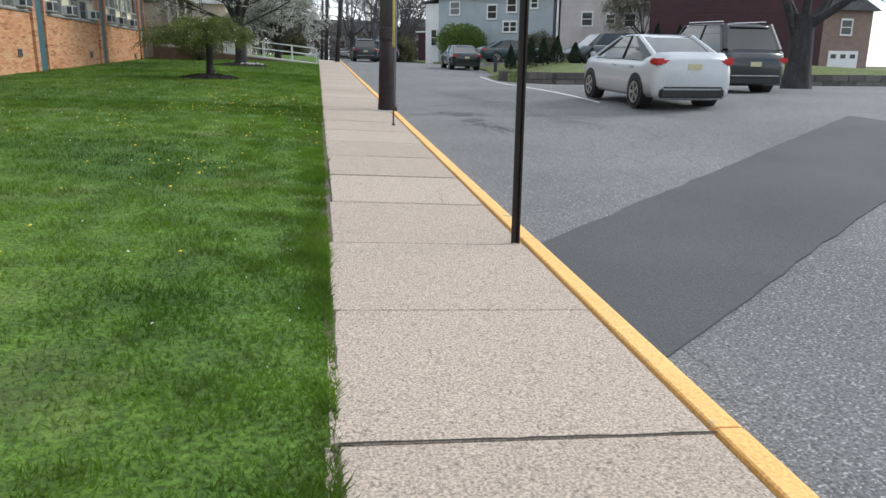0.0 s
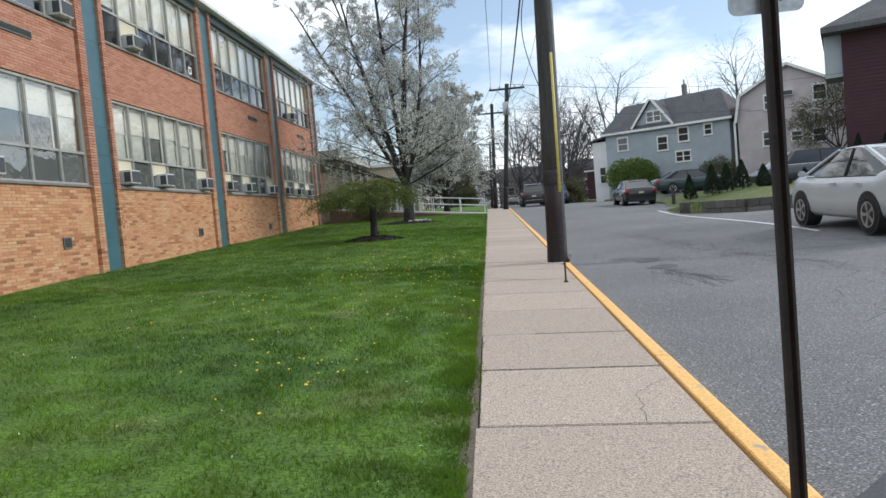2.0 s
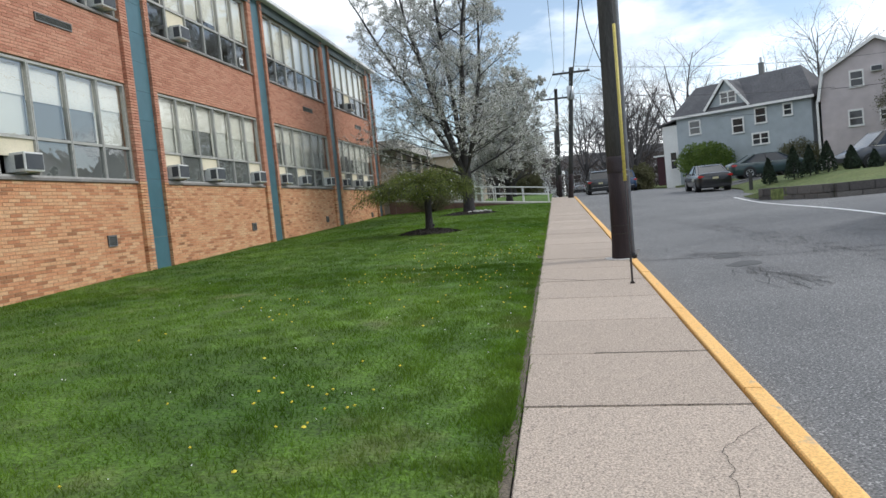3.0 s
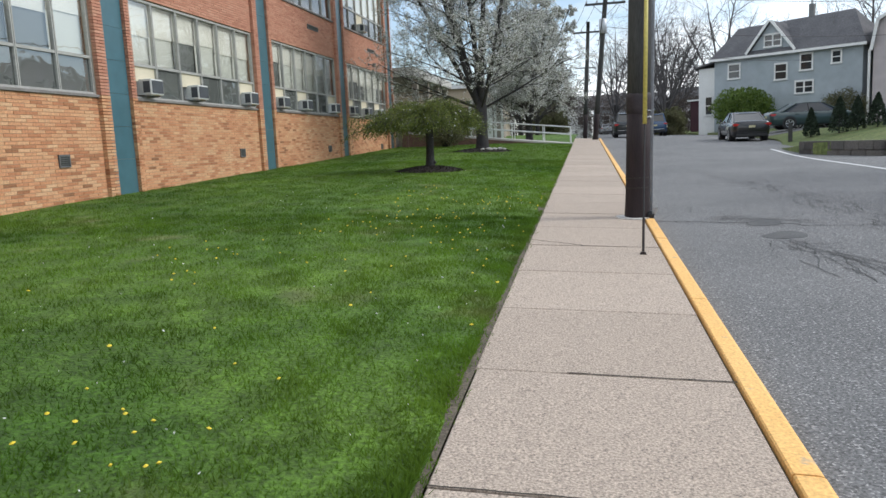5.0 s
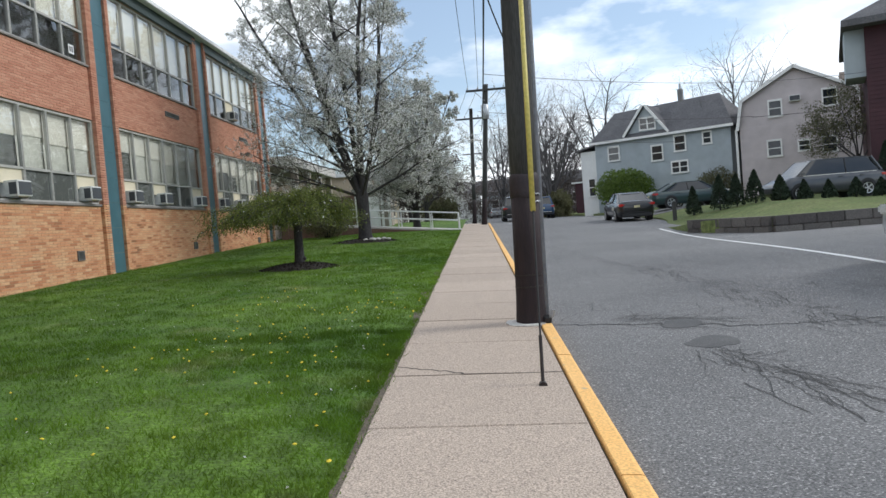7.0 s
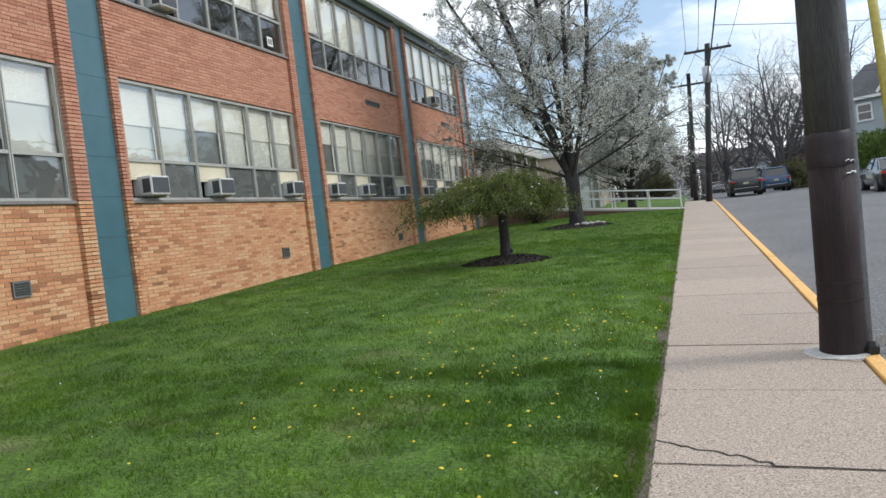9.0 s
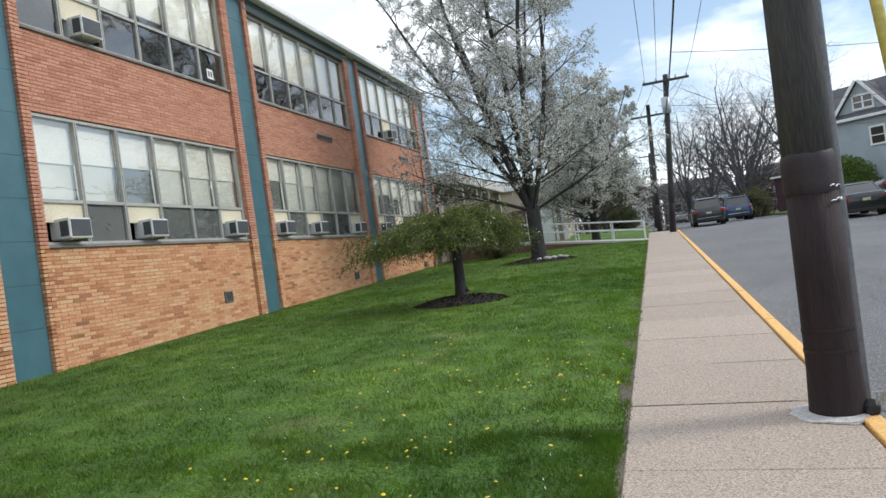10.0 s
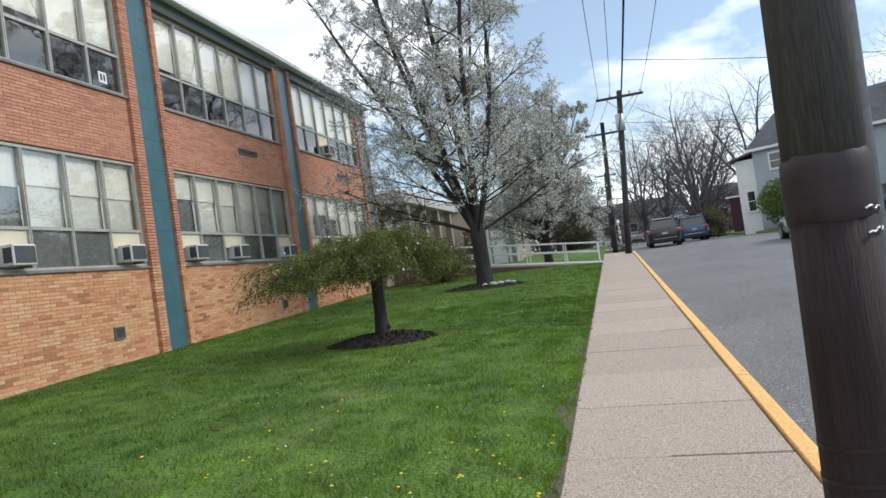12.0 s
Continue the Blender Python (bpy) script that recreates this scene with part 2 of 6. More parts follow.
M_VENT = surface("vent_metal", (0.13, 0.13, 0.13), (0.19, 0.19, 0.185), 4, 0.6, 40, 0.3, 0.001, metal=0.3)
M_POLE = surface("weathered_pole_wood", (0.034, 0.034, 0.034), (0.074, 0.074, 0.070), 3.0, 0.9, 26, 0.6, 0.006, stretch=(5, 5, 0.35))
M_POLE_LOW = surface("creosoted_pole_wood", (0.012, 0.0065, 0.0075), (0.029, 0.016, 0.017), 3.0, 0.8, 26, 0.6, 0.006, stretch=(5, 5, 0.35), spots=((0.045, 0.052, 0.03), 2.0, 0.62, 0.78))
M_BARK = surface("bark", (0.024, 0.022, 0.023), (0.058, 0.053, 0.053), 6, 0.95, 40, 0.7, 0.012, stretch=(1, 1, 0.3))
M_STEEL_DARK = surface("brown_painted_steel", (0.022, 0.016, 0.014), (0.04, 0.03, 0.027), 5, 0.55, 40, 0.3, 0.001, metal=0.3)
M_GALV = surface("galvanised_steel", (0.36, 0.38, 0.40), (0.48, 0.50, 0.52), 4, 0.45, 40, 0.2, 0.001, metal=0.6)
M_RAIL = surface("silver_rail_paint", (0.60, 0.61, 0.60), (0.70, 0.71, 0.70), 4, 0.45, 40, 0.2, 0.001, metal=0.2)
M_YELLOW = surface("yellow_guard_plastic", (0.46, 0.38, 0.08), (0.56, 0.47, 0.12), 3, 0.5, 30, 0.2, 0.001)
M_BLACK = surface("black_rubber", (0.012, 0.012, 0.013), (0.025, 0.025, 0.026), 5, 0.7, 50, 0.3, 0.002)
M_WIRE = surface("wire", (0.015, 0.015, 0.016), (0.025, 0.025, 0.026), 5, 0.6, 50, 0.2, 0)
M_MULCH = surface("dark_mulch", (0.018, 0.014, 0.011), (0.045, 0.035, 0.028), 8, 0.95, 45, 0.9, 0.04)
M_STONE = surface("retaining_wall_stone", (0.085, 0.078, 0.075), (0.15, 0.14, 0.13), 2, 0.9, 30, 0.5, 0.01, vary="object")
M_SIDING_A = surface("blue_grey_siding", (0.35, 0.395, 0.42), (0.39, 0.43, 0.455), 0.5, 0.8, 1.5, 0.02, 0.0)
M_SIDING_B = surface("mauve_grey_siding", (0.50, 0.45, 0.455), (0.54, 0.485, 0.485), 0.5, 0.8, 1.5, 0.02, 0.0)
M_WHITE = surface("white_trim_paint", (0.72, 0.72, 0.70), (0.80, 0.80, 0.78), 1, 0.6, 20, 0.1, 0.001)
M_SHINGLE = surface("grey_shingle", (0.085, 0.085, 0.09), (0.135, 0.13, 0.135), 1, 0.95, 12, 0.5, 0.01)
M_SHINGLE_B = surface("brown_shingle", (0.15, 0.12, 0.10), (0.19, 0.155, 0.13), 1, 0.95, 12, 0.5, 0.01)
M_MAROON = surface("maroon_siding", (0.045, 0.014, 0.02), (0.058, 0.02, 0.026), 0.5, 0.75, 2, 0.05, 0.0)
# entrance brick, with the shade there put into its base colour
M_DARKBRICK = surface("shaded_brick", (0.13, 0.075, 0.06), (0.19, 0.11, 0.085), 3, 0.9, 20, 0.4, 0.004)
M_HOUSEBRICK = surface("brown_house_brick", (0.22, 0.15, 0.125), (0.30, 0.215, 0.18), 2, 0.9, 14, 0.5, 0.004)
M_TAN = surface("tan_stone", (0.48, 0.40, 0.30), (0.56, 0.47, 0.36), 1.5, 0.85, 30, 0.3, 0.003)
M_PILLAR = surface("grey_tan_masonry", (0.30, 0.26, 0.22), (0.38, 0.33, 0.28), 2, 0.9, 30, 0.4, 0.003)
M_POLE_WRAP = surface("tarred_sleeve", (0.021, 0.014, 0.018), (0.038, 0.027, 0.032), 5, 0.6, 30, 0.3, 0.002)
M_RISER = surface("grey_riser_plastic", (0.24, 0.25, 0.27), (0.31, 0.32, 0.34), 3, 0.6, 30, 0.15, 0.001)
# pale paint for panels that imitate bright sky mirrored in the panes
M_SKYPANEL = surface("pale_sky_reflection", (0.66, 0.66, 0.61), (0.74, 0.74, 0.69), 1.0, 0.9, 50, 0.1, 0.001)
M_DARKGLASS = surface("dark_window_glass", (0.015, 0.018, 0.022), (0.03, 0.035, 0.04), 2, 0.06, 10, 0.05, 0, coat=0.5)
M_CONCRETE = surface("ramp_concrete", (0.45, 0.43, 0.40), (0.55, 0.53, 0.50), 1.5, 0.9, 40, 0.4, 0.003)


# ---------------------------------------------------------------- mesh helpers
def boxes(bm, x0, x1, y0, y1, z0, z1, m=None):
    v = [bm.verts.new((x, y, z)) for z in (z0, z1) for x, y in ((x0, y0), (x1, y0), (x1, y1), (x0, y1))]
    for f in ((3, 2, 1, 0), (4, 5, 6, 7), (0, 1, 5, 4), (1, 2, 6, 5), (2, 3, 7, 6), (3, 0, 4, 7)):
        bm.faces.new([v[i] for i in f])
    if m is not None:
        bmesh.ops.transform(bm, matrix=m, verts=v)
    return v


def tube(bm, a, b, r0, r1=None, n=8, caps=True):
    a, b = Vector(a), Vector(b)
    r1 = r0 if r1 is None else r1
    q = (b - a).to_track_quat("Z", "Y").to_matrix()
    rings = [[bm.verts.new(p + q @ Vector((r * math.cos(2 * math.pi * i / n), r * math.sin(2 * math.pi * i / n), 0))) for i in range(n)] for p, r in ((a, r0), (b, r1))]
    for i in range(n):
        bm.faces.new((rings[0][i], rings[0][(i + 1) % n], rings[1][(i + 1) % n], rings[1][i]))
    if caps:
        bm.faces.new(rings[0][::-1])
        bm.faces.new(rings[1])


def poly_prism(bm, pts, h, m=None):
    """A flat outline in x and y, raised by h."""
    lo, hi = [bm.verts.new((x, y, 0)) for x, y in pts], [bm.verts.new((x, y, h)) for x, y in pts]
    bm.faces.new(lo[::-1])
    bm.faces.new(hi)
    for i in range(len(pts)):
        j = (i + 1) % len(pts)
        bm.faces.new((lo[i], lo[j], hi[j], hi[i]))
    if m is not None:
        bmesh.ops.transform(bm, matrix=m, verts=lo + hi)


def part(name, bm, material, parent=None, label="", bevel=0.0, smooth=False, recalc=True):
    me = bpy.data.meshes.new(name)
    if bevel:
        bmesh.ops.bevel(bm, geom=bm.edges[:], offset=bevel, segments=2, affect="EDGES", clamp_overlap=True)
    if recalc:
        bmesh.ops.recalc_face_normals(bm, faces=bm.faces[:])
    bm.to_mesh(me)
    bm.free()
    if smooth:
        for p in me.polygons:
            p.use_smooth = True
    me.materials.append(material)
    ob = new(name, me)
    if parent is not None:
        ob.parent = parent
    if label:
        ob["label"] = label
    return ob


def raw(name, verts, faces, material, parent=None, label="", smooth=False):
    me = bpy.data.meshes.new(name)
    me.from_pydata(verts, [], faces)
    me.update()
    if smooth:
        for p in me.polygons:
            p.use_smooth = True
    me.materials.append(material)
    ob = new(name, me)
    if parent is not None:
        ob.parent = parent
    if label:
        ob["label"] = label
    return ob


def one_box(name, dims, material, parent=None, label="", bevel=0.0):
    bm = bmesh.new()
    boxes(bm, *dims)
    return part(name, bm, material, parent, label, bevel)


def thing(name, m, label, category, group="", kind=""):
    ob = new(name)
    ob.matrix_basis = m
    return tagged(ob, label, category, group, kind)


def sheet(name, xs, ys, height, material, label, category):
    verts = [(x, y, height(x, y)) for y in ys for x in xs]
    w = len(xs)
    faces = [(j * w + i, j * w + i + 1, (j + 1) * w + i + 1, (j + 1) * w + i) for j in range(len(ys) - 1) for i in range(w - 1)]
    return tagged(raw(name, verts, faces, material, None, "", True), label, category, "", "structure")


def ease(a, b, v):
    s = min(1.0, max(0.0, (v - a) / (b - a)))
    return s * s * (3 - 2 * s)


# ---------------------------------------------------------------- ground
SLOPE, CROSS = 0.028, 0.045      # the street climbs; the pavement falls to the kerb


def grade(y):
    return 0.05 + SLOPE * min(y, 60) + 0.006 * max(0, y - 60)


def lawn_z(x, y):
    return grade(y) - 0.012 + 0.25 * (1 - math.exp(min(0.0, x) / 2.8)) - 0.01 * ease(-4.0, -9.5, x) + 0.018 * noise.noise((x * 0.35, y * 0.35, 0)) * ease(-0.1, -1.5, x)


def slab_z(x, y):
    return grade(y) - CROSS * x


def road_z(x, y):
    across = 0.095 * (1 - 0.72 * ease(16, 34, y)) * (1 - 0.6 * ease(45, 70, y)) - 0.044
    return grade(y) - 0.115 - CROSS * 1.5 + across * (min(max(x, 1.5), 10.0) - 1.5)


def bank_z(x, y):
    low, high = grade(y) + 0.06, max(2.1, grade(y) + 0.45)
    up = low + (high - low) * ease(8.6, 13.5, x) + 0.6 * ease(17.8, 20, x) * ease(34, 38.5, y)
    return (1.53 + (up - 1.53) * ease(30, 38.5, y) if y < 38.5 else up) - 0.044 * x


def span(a, b, step):
    n = max(1, round((b - a) / step))
    return [a + (b - a) * i / n for i in range(n + 1)]


far = [-1500, -400, -120, -40, 0, 40, 120, 400, 1500]
sheet("ground", far, far, lambda x, y: grade(max(-60, min(y, 160))) - 0.9, M_EARTH, "grassy open ground reaching the horizon", "ground")
sheet("lawn", span(-9.7, -0.085, 0.35), span(-12, 90, 0.6), lawn_z, M_GRASS, "mown green grass lawn between school and pavement", "lawn")
sheet("road", span(1.46, 45, 1.4), span(-25, 140, 1.5), road_z, M_ROAD, "cracked grey asphalt street sloping gently uphill", "road")

# lawn bank on the far side of the street, behind a low stone wall
def bank_edge(y):
    return 9.4 - 1.4 * ease(30, 33, y) + 1.9 * ease(35, 46, y)


ys = span(30.05, 100, 0.8)
cols = span(0, 1, 1 / 26)
verts = [(bank_edge(y) + 0.05 + (45 - bank_edge(y)) * c * c, y, bank_z(bank_edge(y) + (45 - bank_edge(y)) * c * c, y)) for y in ys for c in cols]
w = len(cols)
skirt = len(verts)
verts += [(bank_edge(y) + 0.05, y, road_z(9, y) - 0.3) for y in ys]
faces = [(j * w + i, j * w + i + 1, (j + 1) * w + i + 1, (j + 1) * w + i) for j in range(len(ys) - 1) for i in range(w - 1)]
faces += [(skirt + j, j * w, (j + 1) * w, skirt + j + 1) for j in range(len(ys) - 1)]
tagged(raw("lawn_bank", verts, faces, M_BANK, None, "", True), "raised grass bank behind a low stone wall", "lawn", "", "structure")

# ---------------------------------------------------------------- pavement
TILT_UP = math.degrees(math.atan(SLOPE))
pavement = one_box("pavement", (-0.08, 1.375, -8.0, 53.0, -0.16, -0.03), M_JOINT)
SLAB_POSE = pose(0, 0, 0.05, TILT_UP) @ pose(0, 0, 0, 0, math.degrees(math.atan(CROSS)))
pavement.matrix_basis = SLAB_POSE
tagged(pavement, "concrete slab pavement with a yellow kerb along the street", "pavement", "", "structure")
kerb = new("kerb")
kerb.matrix_basis = SLAB_POSE
tagged(kerb, "yellow painted concrete kerb, worn at the edges", "kerb", "", "structure")

# ---------------------------------------------------------------- school building
BAY, FIRST = 7.79, 19.99          # the teal strips repeat every bay; left edge of one of them
FACE = -9.50                      # mortar plane of the brickwork
SILL, HEAD, SILL_UP, HEAD_UP, ROOF = 2.98, 5.26, 6.77, 9.15, 9.50
bays = [(FIRST + BAY * k + 1.0, FIRST + BAY * (k + 1) - 0.31) for k in range(-4, 3)]
Y0, Y1 = bays[0][0] - 1.4, FIRST + BAY * 3 + 1.0

bm = bmesh.new()
boxes(bm, FACE - 0.3, FACE, Y0, Y1, -0.6, SILL - 0.03)
boxes(bm, FACE - 0.3, FACE, Y0, Y1, HEAD + 0.02, SILL_UP - 0.03)
boxes(bm, FACE - 0.3, FACE, Y0, Y1, HEAD_UP + 0.02, ROOF)
for k in range(-4, 4):
    y = FIRST + BAY * k
    for a, b in ((SILL - 0.03, HEAD + 0.02), (SILL_UP - 0.03, HEAD_UP + 0.02)):
        boxes(bm, FACE - 0.3, FACE, y - 0.31, y + 1.0, a, b)
boxes(bm, -22, -21.7, Y0, Y1, -0.6, ROOF)
boxes(bm, -21.7, FACE - 0.3, Y0, Y0 + 0.3, -0.6, ROOF)
boxes(bm, -21.7, FACE - 0.3, Y1 - 0.3, Y1, -0.6, ROOF)
school = tagged(part("wall_school", bm, M_MORTAR), "two-storey brick school facade in mottled orange brick", "wall", "", "structure")
bm = bmesh.new()
boxes(bm, -15.2, -15.0, Y0 + 0.4, Y1 - 0.4, 1.0, 9.0)
boxes(bm, -15.0, FACE - 0.31, Y0 + 0.4, Y1 - 0.4, 1.7, 1.9)
boxes(bm, -15.0, FACE - 0.31, Y0 + 0.4, Y1 - 0.4, 5.7, 5.9)
for k in range(-4, 4):
    boxes(bm, -15.0, FACE - 0.31, FIRST + BAY * k + 0.3, FIRST + BAY * k + 0.45, 1.5, 9.0)
tagged(part("wall_classroom", bm, M_ROOM), "plain plaster classroom walls and floors behind the windows", "wall", "", "structure")
tagged(one_box("roof_school", (-22.2, -9.16, Y0 - 0.2, Y1 + 0.25, ROOF, ROOF + 0.15), M_ROOFEDGE, None, "", 0.015), "flat school roof with a pale metal edge", "roof", "", "structure")
bm = bmesh.new()
for k in range(-4, 3):
    boxes(bm, FACE + 0.001, FACE + 0.10, FIRST + BAY * k + 0.82, FIRST + BAY * (k + 1) - 0.01, HEAD_UP + 0.025, ROOF - 0.002)
tagged(part("fascia", bm, M_FASCIA), "dark green fascia band under the roof edge", "fascia", "", "structure")


def vent(y, z, wide, high, label):
    v = thing("wall_vent", pose(FACE + 0.012, y, z), label, "vent", "vents in the school wall")
    bm = bmesh.new()
    for a in ((0, 0.03, -wide / 2, wide / 2, high / 2 - 0.025, high / 2), (0, 0.03, -wide / 2, wide / 2, -high / 2, -high / 2 + 0.025),
              (0, 0.03, -wide / 2, -wide / 2 + 0.025, -high / 2 + 0.025, high / 2 - 0.025), (0, 0.03, wide / 2 - 0.025, wide / 2, -high / 2 + 0.025, high / 2 - 0.025)):
        boxes(bm, *a)
    part("frame", bm, M_VENT, v)
    one_box("backing", (-0.01, 0.006, -wide / 2, wide / 2, -high / 2, high / 2), M_ACGRILLE, v)
    n = max(3, round(high / 0.05))
    for i in range(n):
        z0 = -high / 2 + 0.03 + (high - 0.06) * (i + 0.5) / n
        bm = bmesh.new()
        boxes(bm, -0.004, 0.004, -wide / 2 + 0.03, wide / 2 - 0.03, -0.02, 0.02, pose(0.016, 0, z0, 0, 40, 0))
        part("slat", bm, M_VENT, v)


def air_conditioner(y, z, wide=0.52, high=0.36, out=0.25):
    a = thing("air_conditioner", pose(FACE, y, z), "white window air conditioner with a dark louvred side", "air conditioner", "window air conditioners")
    bm = bmesh.new()
    boxes(bm, -0.18, out, -wide / 2, wide / 2, 0.0, high)
    part("casing", bm, M_ACBODY, a, "", 0.012)
    one_box("rear_grille", (out + 0.001, out + 0.012, -wide / 2 + 0.035, wide / 2 - 0.035, 0.035, high - 0.035), M_ACGRILLE, a, "dark condenser grille")
    for s in (-1, 1):
        bm = bmesh.new()
        boxes(bm, 0.05, out - 0.03, s * (wide / 2 + 0.001), s * (wide / 2 + 0.008), 0.05, high - 0.05)
        part("side_louvre", bm, M_ACGRILLE, a, "dark side louvre")
    for s in (-1, 1):
        bm = bmesh.new()
        boxes(bm, -0.02, out - 0.05, s * (wide / 2 - 0.08), s * (wide / 2 - 0.05), -0.03, -0.001)
        part("bracket", bm, M_GALV, a)


rnd = random.Random(4)


def pane_face(bm, a, b, z0, z1):
    """One sheet of glass, each a hair out of true."""
    t = rnd.uniform(-0.004, 0.004)
    bm.faces.new([bm.verts.new(p) for p in ((0.034 + t, a, z0), (0.034, b, z0), (0.034 - t, b, z1), (0.034, a, z1))])



def window_unit(number, y0, y1, z0, z1, split, units, upper):
    """Six lights over six vents in an aluminium frame; units are the lights that hold an air conditioner."""
    w = new("window_%d" % number)
    w.matrix_basis = pose(FACE - 0.10, y0, z0)
    tagged(w, "six-light aluminium classroom window with cream shades", "window", "classroom windows", "structure")
    wide, high, n = y1 - y0, z1 - z0, 6
    step = wide / n
    bm = bmesh.new()
    boxes(bm, 0, 0.08, 0, wide, high - 0.05, high)
    boxes(bm, 0, 0.08, 0, wide, 0, 0.05)
    for i in range(n + 1):
        c = min(max(i * step, 0.035), wide - 0.035)
        boxes(bm, 0.002, 0.085, c - 0.035, c - 0.008, 0.05, high - 0.05)
        boxes(bm, 0.002, 0.085, c + 0.008, c + 0.035, 0.05, high - 0.05)
        boxes(bm, 0.002, 0.06, c - 0.008, c + 0.008, 0.05, high - 0.05)
    for i in range(n):
        boxes(bm, 0.004, 0.075, i * step + 0.036, (i + 1) * step - 0.036, split - 0.03, split + 0.03)
    part("window_frame", bm, M_ALU, w)
    bm = bmesh.new()
    boxes(bm, 0.0, 0.16, -0.02, wide + 0.02, -0.06, -0.002)
    part("window_sill", bm, M_SILL, w, "", 0.008)
    for i in range(n):
        a, b = i * step + 0.037, (i + 1) * step - 0.037
        bm = bmesh.new()
        pane_face(bm, a, b, split + 0.031, high - 0.051)
        p = part("pane", bm, M_GLASS, w, recalc=False)
        p.visible_shadow = False
        drop = (high - split) * (rnd.uniform(0.40, 0.52) if not upper else rnd.uniform(0.80, 0.99))
        bm = bmesh.new()
        boxes(bm, -0.06, -0.05, a - 0.02, b + 0.02, high - 0.05 - drop, high - 0.05)
        part("shade", bm, M_SHADE, w, "cream roller shade half drawn")
        # added panel behind the glass: pale for mirrored sky, dark for mirrored trees
        if not upper and rnd.random() < 0.6:
            bm = bmesh.new()
            boxes(bm, -0.09, -0.08, a - 0.02, b + 0.02, split, high - 0.06)
            part("reflection_panel", bm, M_SKYPANEL, w, "added pale panel coloured as reflected sky")
        elif not upper:
            bm = bmesh.new()
            boxes(bm, -0.09, -0.08, a - 0.02, b + 0.02, split, high - 0.06)
            part("reflection_panel", bm, M_SCREEN, w, "added dark grey panel coloured as reflected trees")
        if i in units:
            bm = bmesh.new()
            boxes(bm, 0.022, 0.034, a, b, 0.40, split - 0.031)
            part("filler_panel", bm, M_FILLER, w, "cream filler panel over the air conditioner")
        else:
            bm = bmesh.new()
            pane_face(bm, a, b, 0.051, split - 0.031)
            p = part("pane", bm, M_GLASS, w, recalc=False)
            p.visible_shadow = False
            if not upper:
                bm = bmesh.new()
                boxes(bm, 0.012, 0.018, a, b, 0.051, split - 0.031)
                part("insect_screen", bm, M_SCREEN, w, "grey insect screen")


unit_plan = {-4: (), -3: (), -2: (1,), -1: (2,), 0: (0, 2, 5), 1: (0, 2, 5), 2: (0, 2, 4)}
unit_plan_up = {-4: (), -3: (), -2: (), -1: (5,), 0: (1,), 1: (), 2: (2,)}
number = 0
for k, (a, b) in zip(range(-4, 3), bays):
    for z0, z1, split, plan, upper in ((SILL, HEAD, 0.77, unit_plan, False), (SILL_UP, HEAD_UP, 0.88, unit_plan_up, True)):
        number += 1
        window_unit(number, a, b, z0, z1, split, plan[k], upper)
        for i in plan[k]:
            air_conditioner(a + (b - a) * (i + 0.5) / 6 + 0.06 * (-1) ** i, z0 + 0.085)
    vent(a + 5.22, 1.63, 0.32, 0.25, "small grey metal vent low in the brick wall")
    if k != 0:
        vent(a + 4.15, 6.17, 1.12, 0.17, "long dark louvred vent in the upper brickwork")

# lamp and a number card on the facade
lamp = thing("wall_lamp", pose(FACE + 0.02, 40.2, 5.5), "small grey floodlight fixed to the upper brick wall", "lamp")
one_box("plate", (0, 0.03, -0.07, 0.07, -0.07, 0.07), M_VENT, lamp, "", 0.008)
bm = bmesh.new()
tube(bm, (0.03, 0, 0.0), (0.22, 0, -0.03), 0.02, n=8)
part("arm", bm, M_VENT, lamp)
bm = bmesh.new()
rings_at = [(0.18, 0.03), (0.20, 0.07), (0.32, 0.09), (0.34, 0.085)]
for (x0, r0), (x1, r1) in zip(rings_at, rings_at[1:]):
    tube(bm, (x0, 0, -0.03), (x1, 0, -0.05), r0, r1, 12)
part("head", bm, M_VENT, lamp)
card = thing("number_card", pose(FACE - 0.058, bays[4][1] - 0.62, SILL_UP + 0.30), "white paper card with dark marks in the window", "card")
one_box("paper", (0, 0.004, -0.13, 0.13, -0.12, 0.12), M_WHITE, card)
for y in (-0.05, 0.05):
    one_box("mark", (0.0045, 0.007, y - 0.03, y + 0.03, -0.07, 0.07), M_ACGRILLE, card)

# teal strips between brick piers
for k in range(-4, 4):
    y = FIRST + BAY * k
    strip = thing("pilaster", pose(FACE, y, 0), "teal metal panel strip between two brick piers", "pilaster", "pilasters of the school", "structure")
    z0 = lawn_z(-9.5, y) - 0.1
    cuts = [z0] + [c for c in span(0.9, ROOF - 0.02, 0.72) if c > z0 + 0.2]
    for a, b in zip(cuts, cuts[1:]):
        bm = bmesh.new()
        boxes(bm, 0.0, 0.02, 0.004, 0.796, a + 0.003, b - 0.003)
        part("panel", bm, M_TEAL, strip)


# ---------------------------------------------------------------- entrance wing beyond the school block
wing = new("wall_entrance")
tagged(wing, "recessed school entrance with canopy, columns and low brick wall", "entrance", "", "structure")
wing.location = (0, 0, 0.48)
one_box("rear_wall", (-13.0, -12.7, Y1 + 0.01, 75, 0.4, 6.4), M_PILLAR, wing)
one_box("canopy", (-13.0, -8.3, Y1 + 0.3, 56, 4.75, 5.25), M_CONCRETE, wing, "grey flat entrance canopy", 0.02)
for y in (46.2, 49.2, 52.2, 55.2):
    one_box("column", (-8.85, -8.5, y, y + 0.35, 0.6, 4.75), M_PILLAR, wing, "grey-tan canopy column", 0.015)
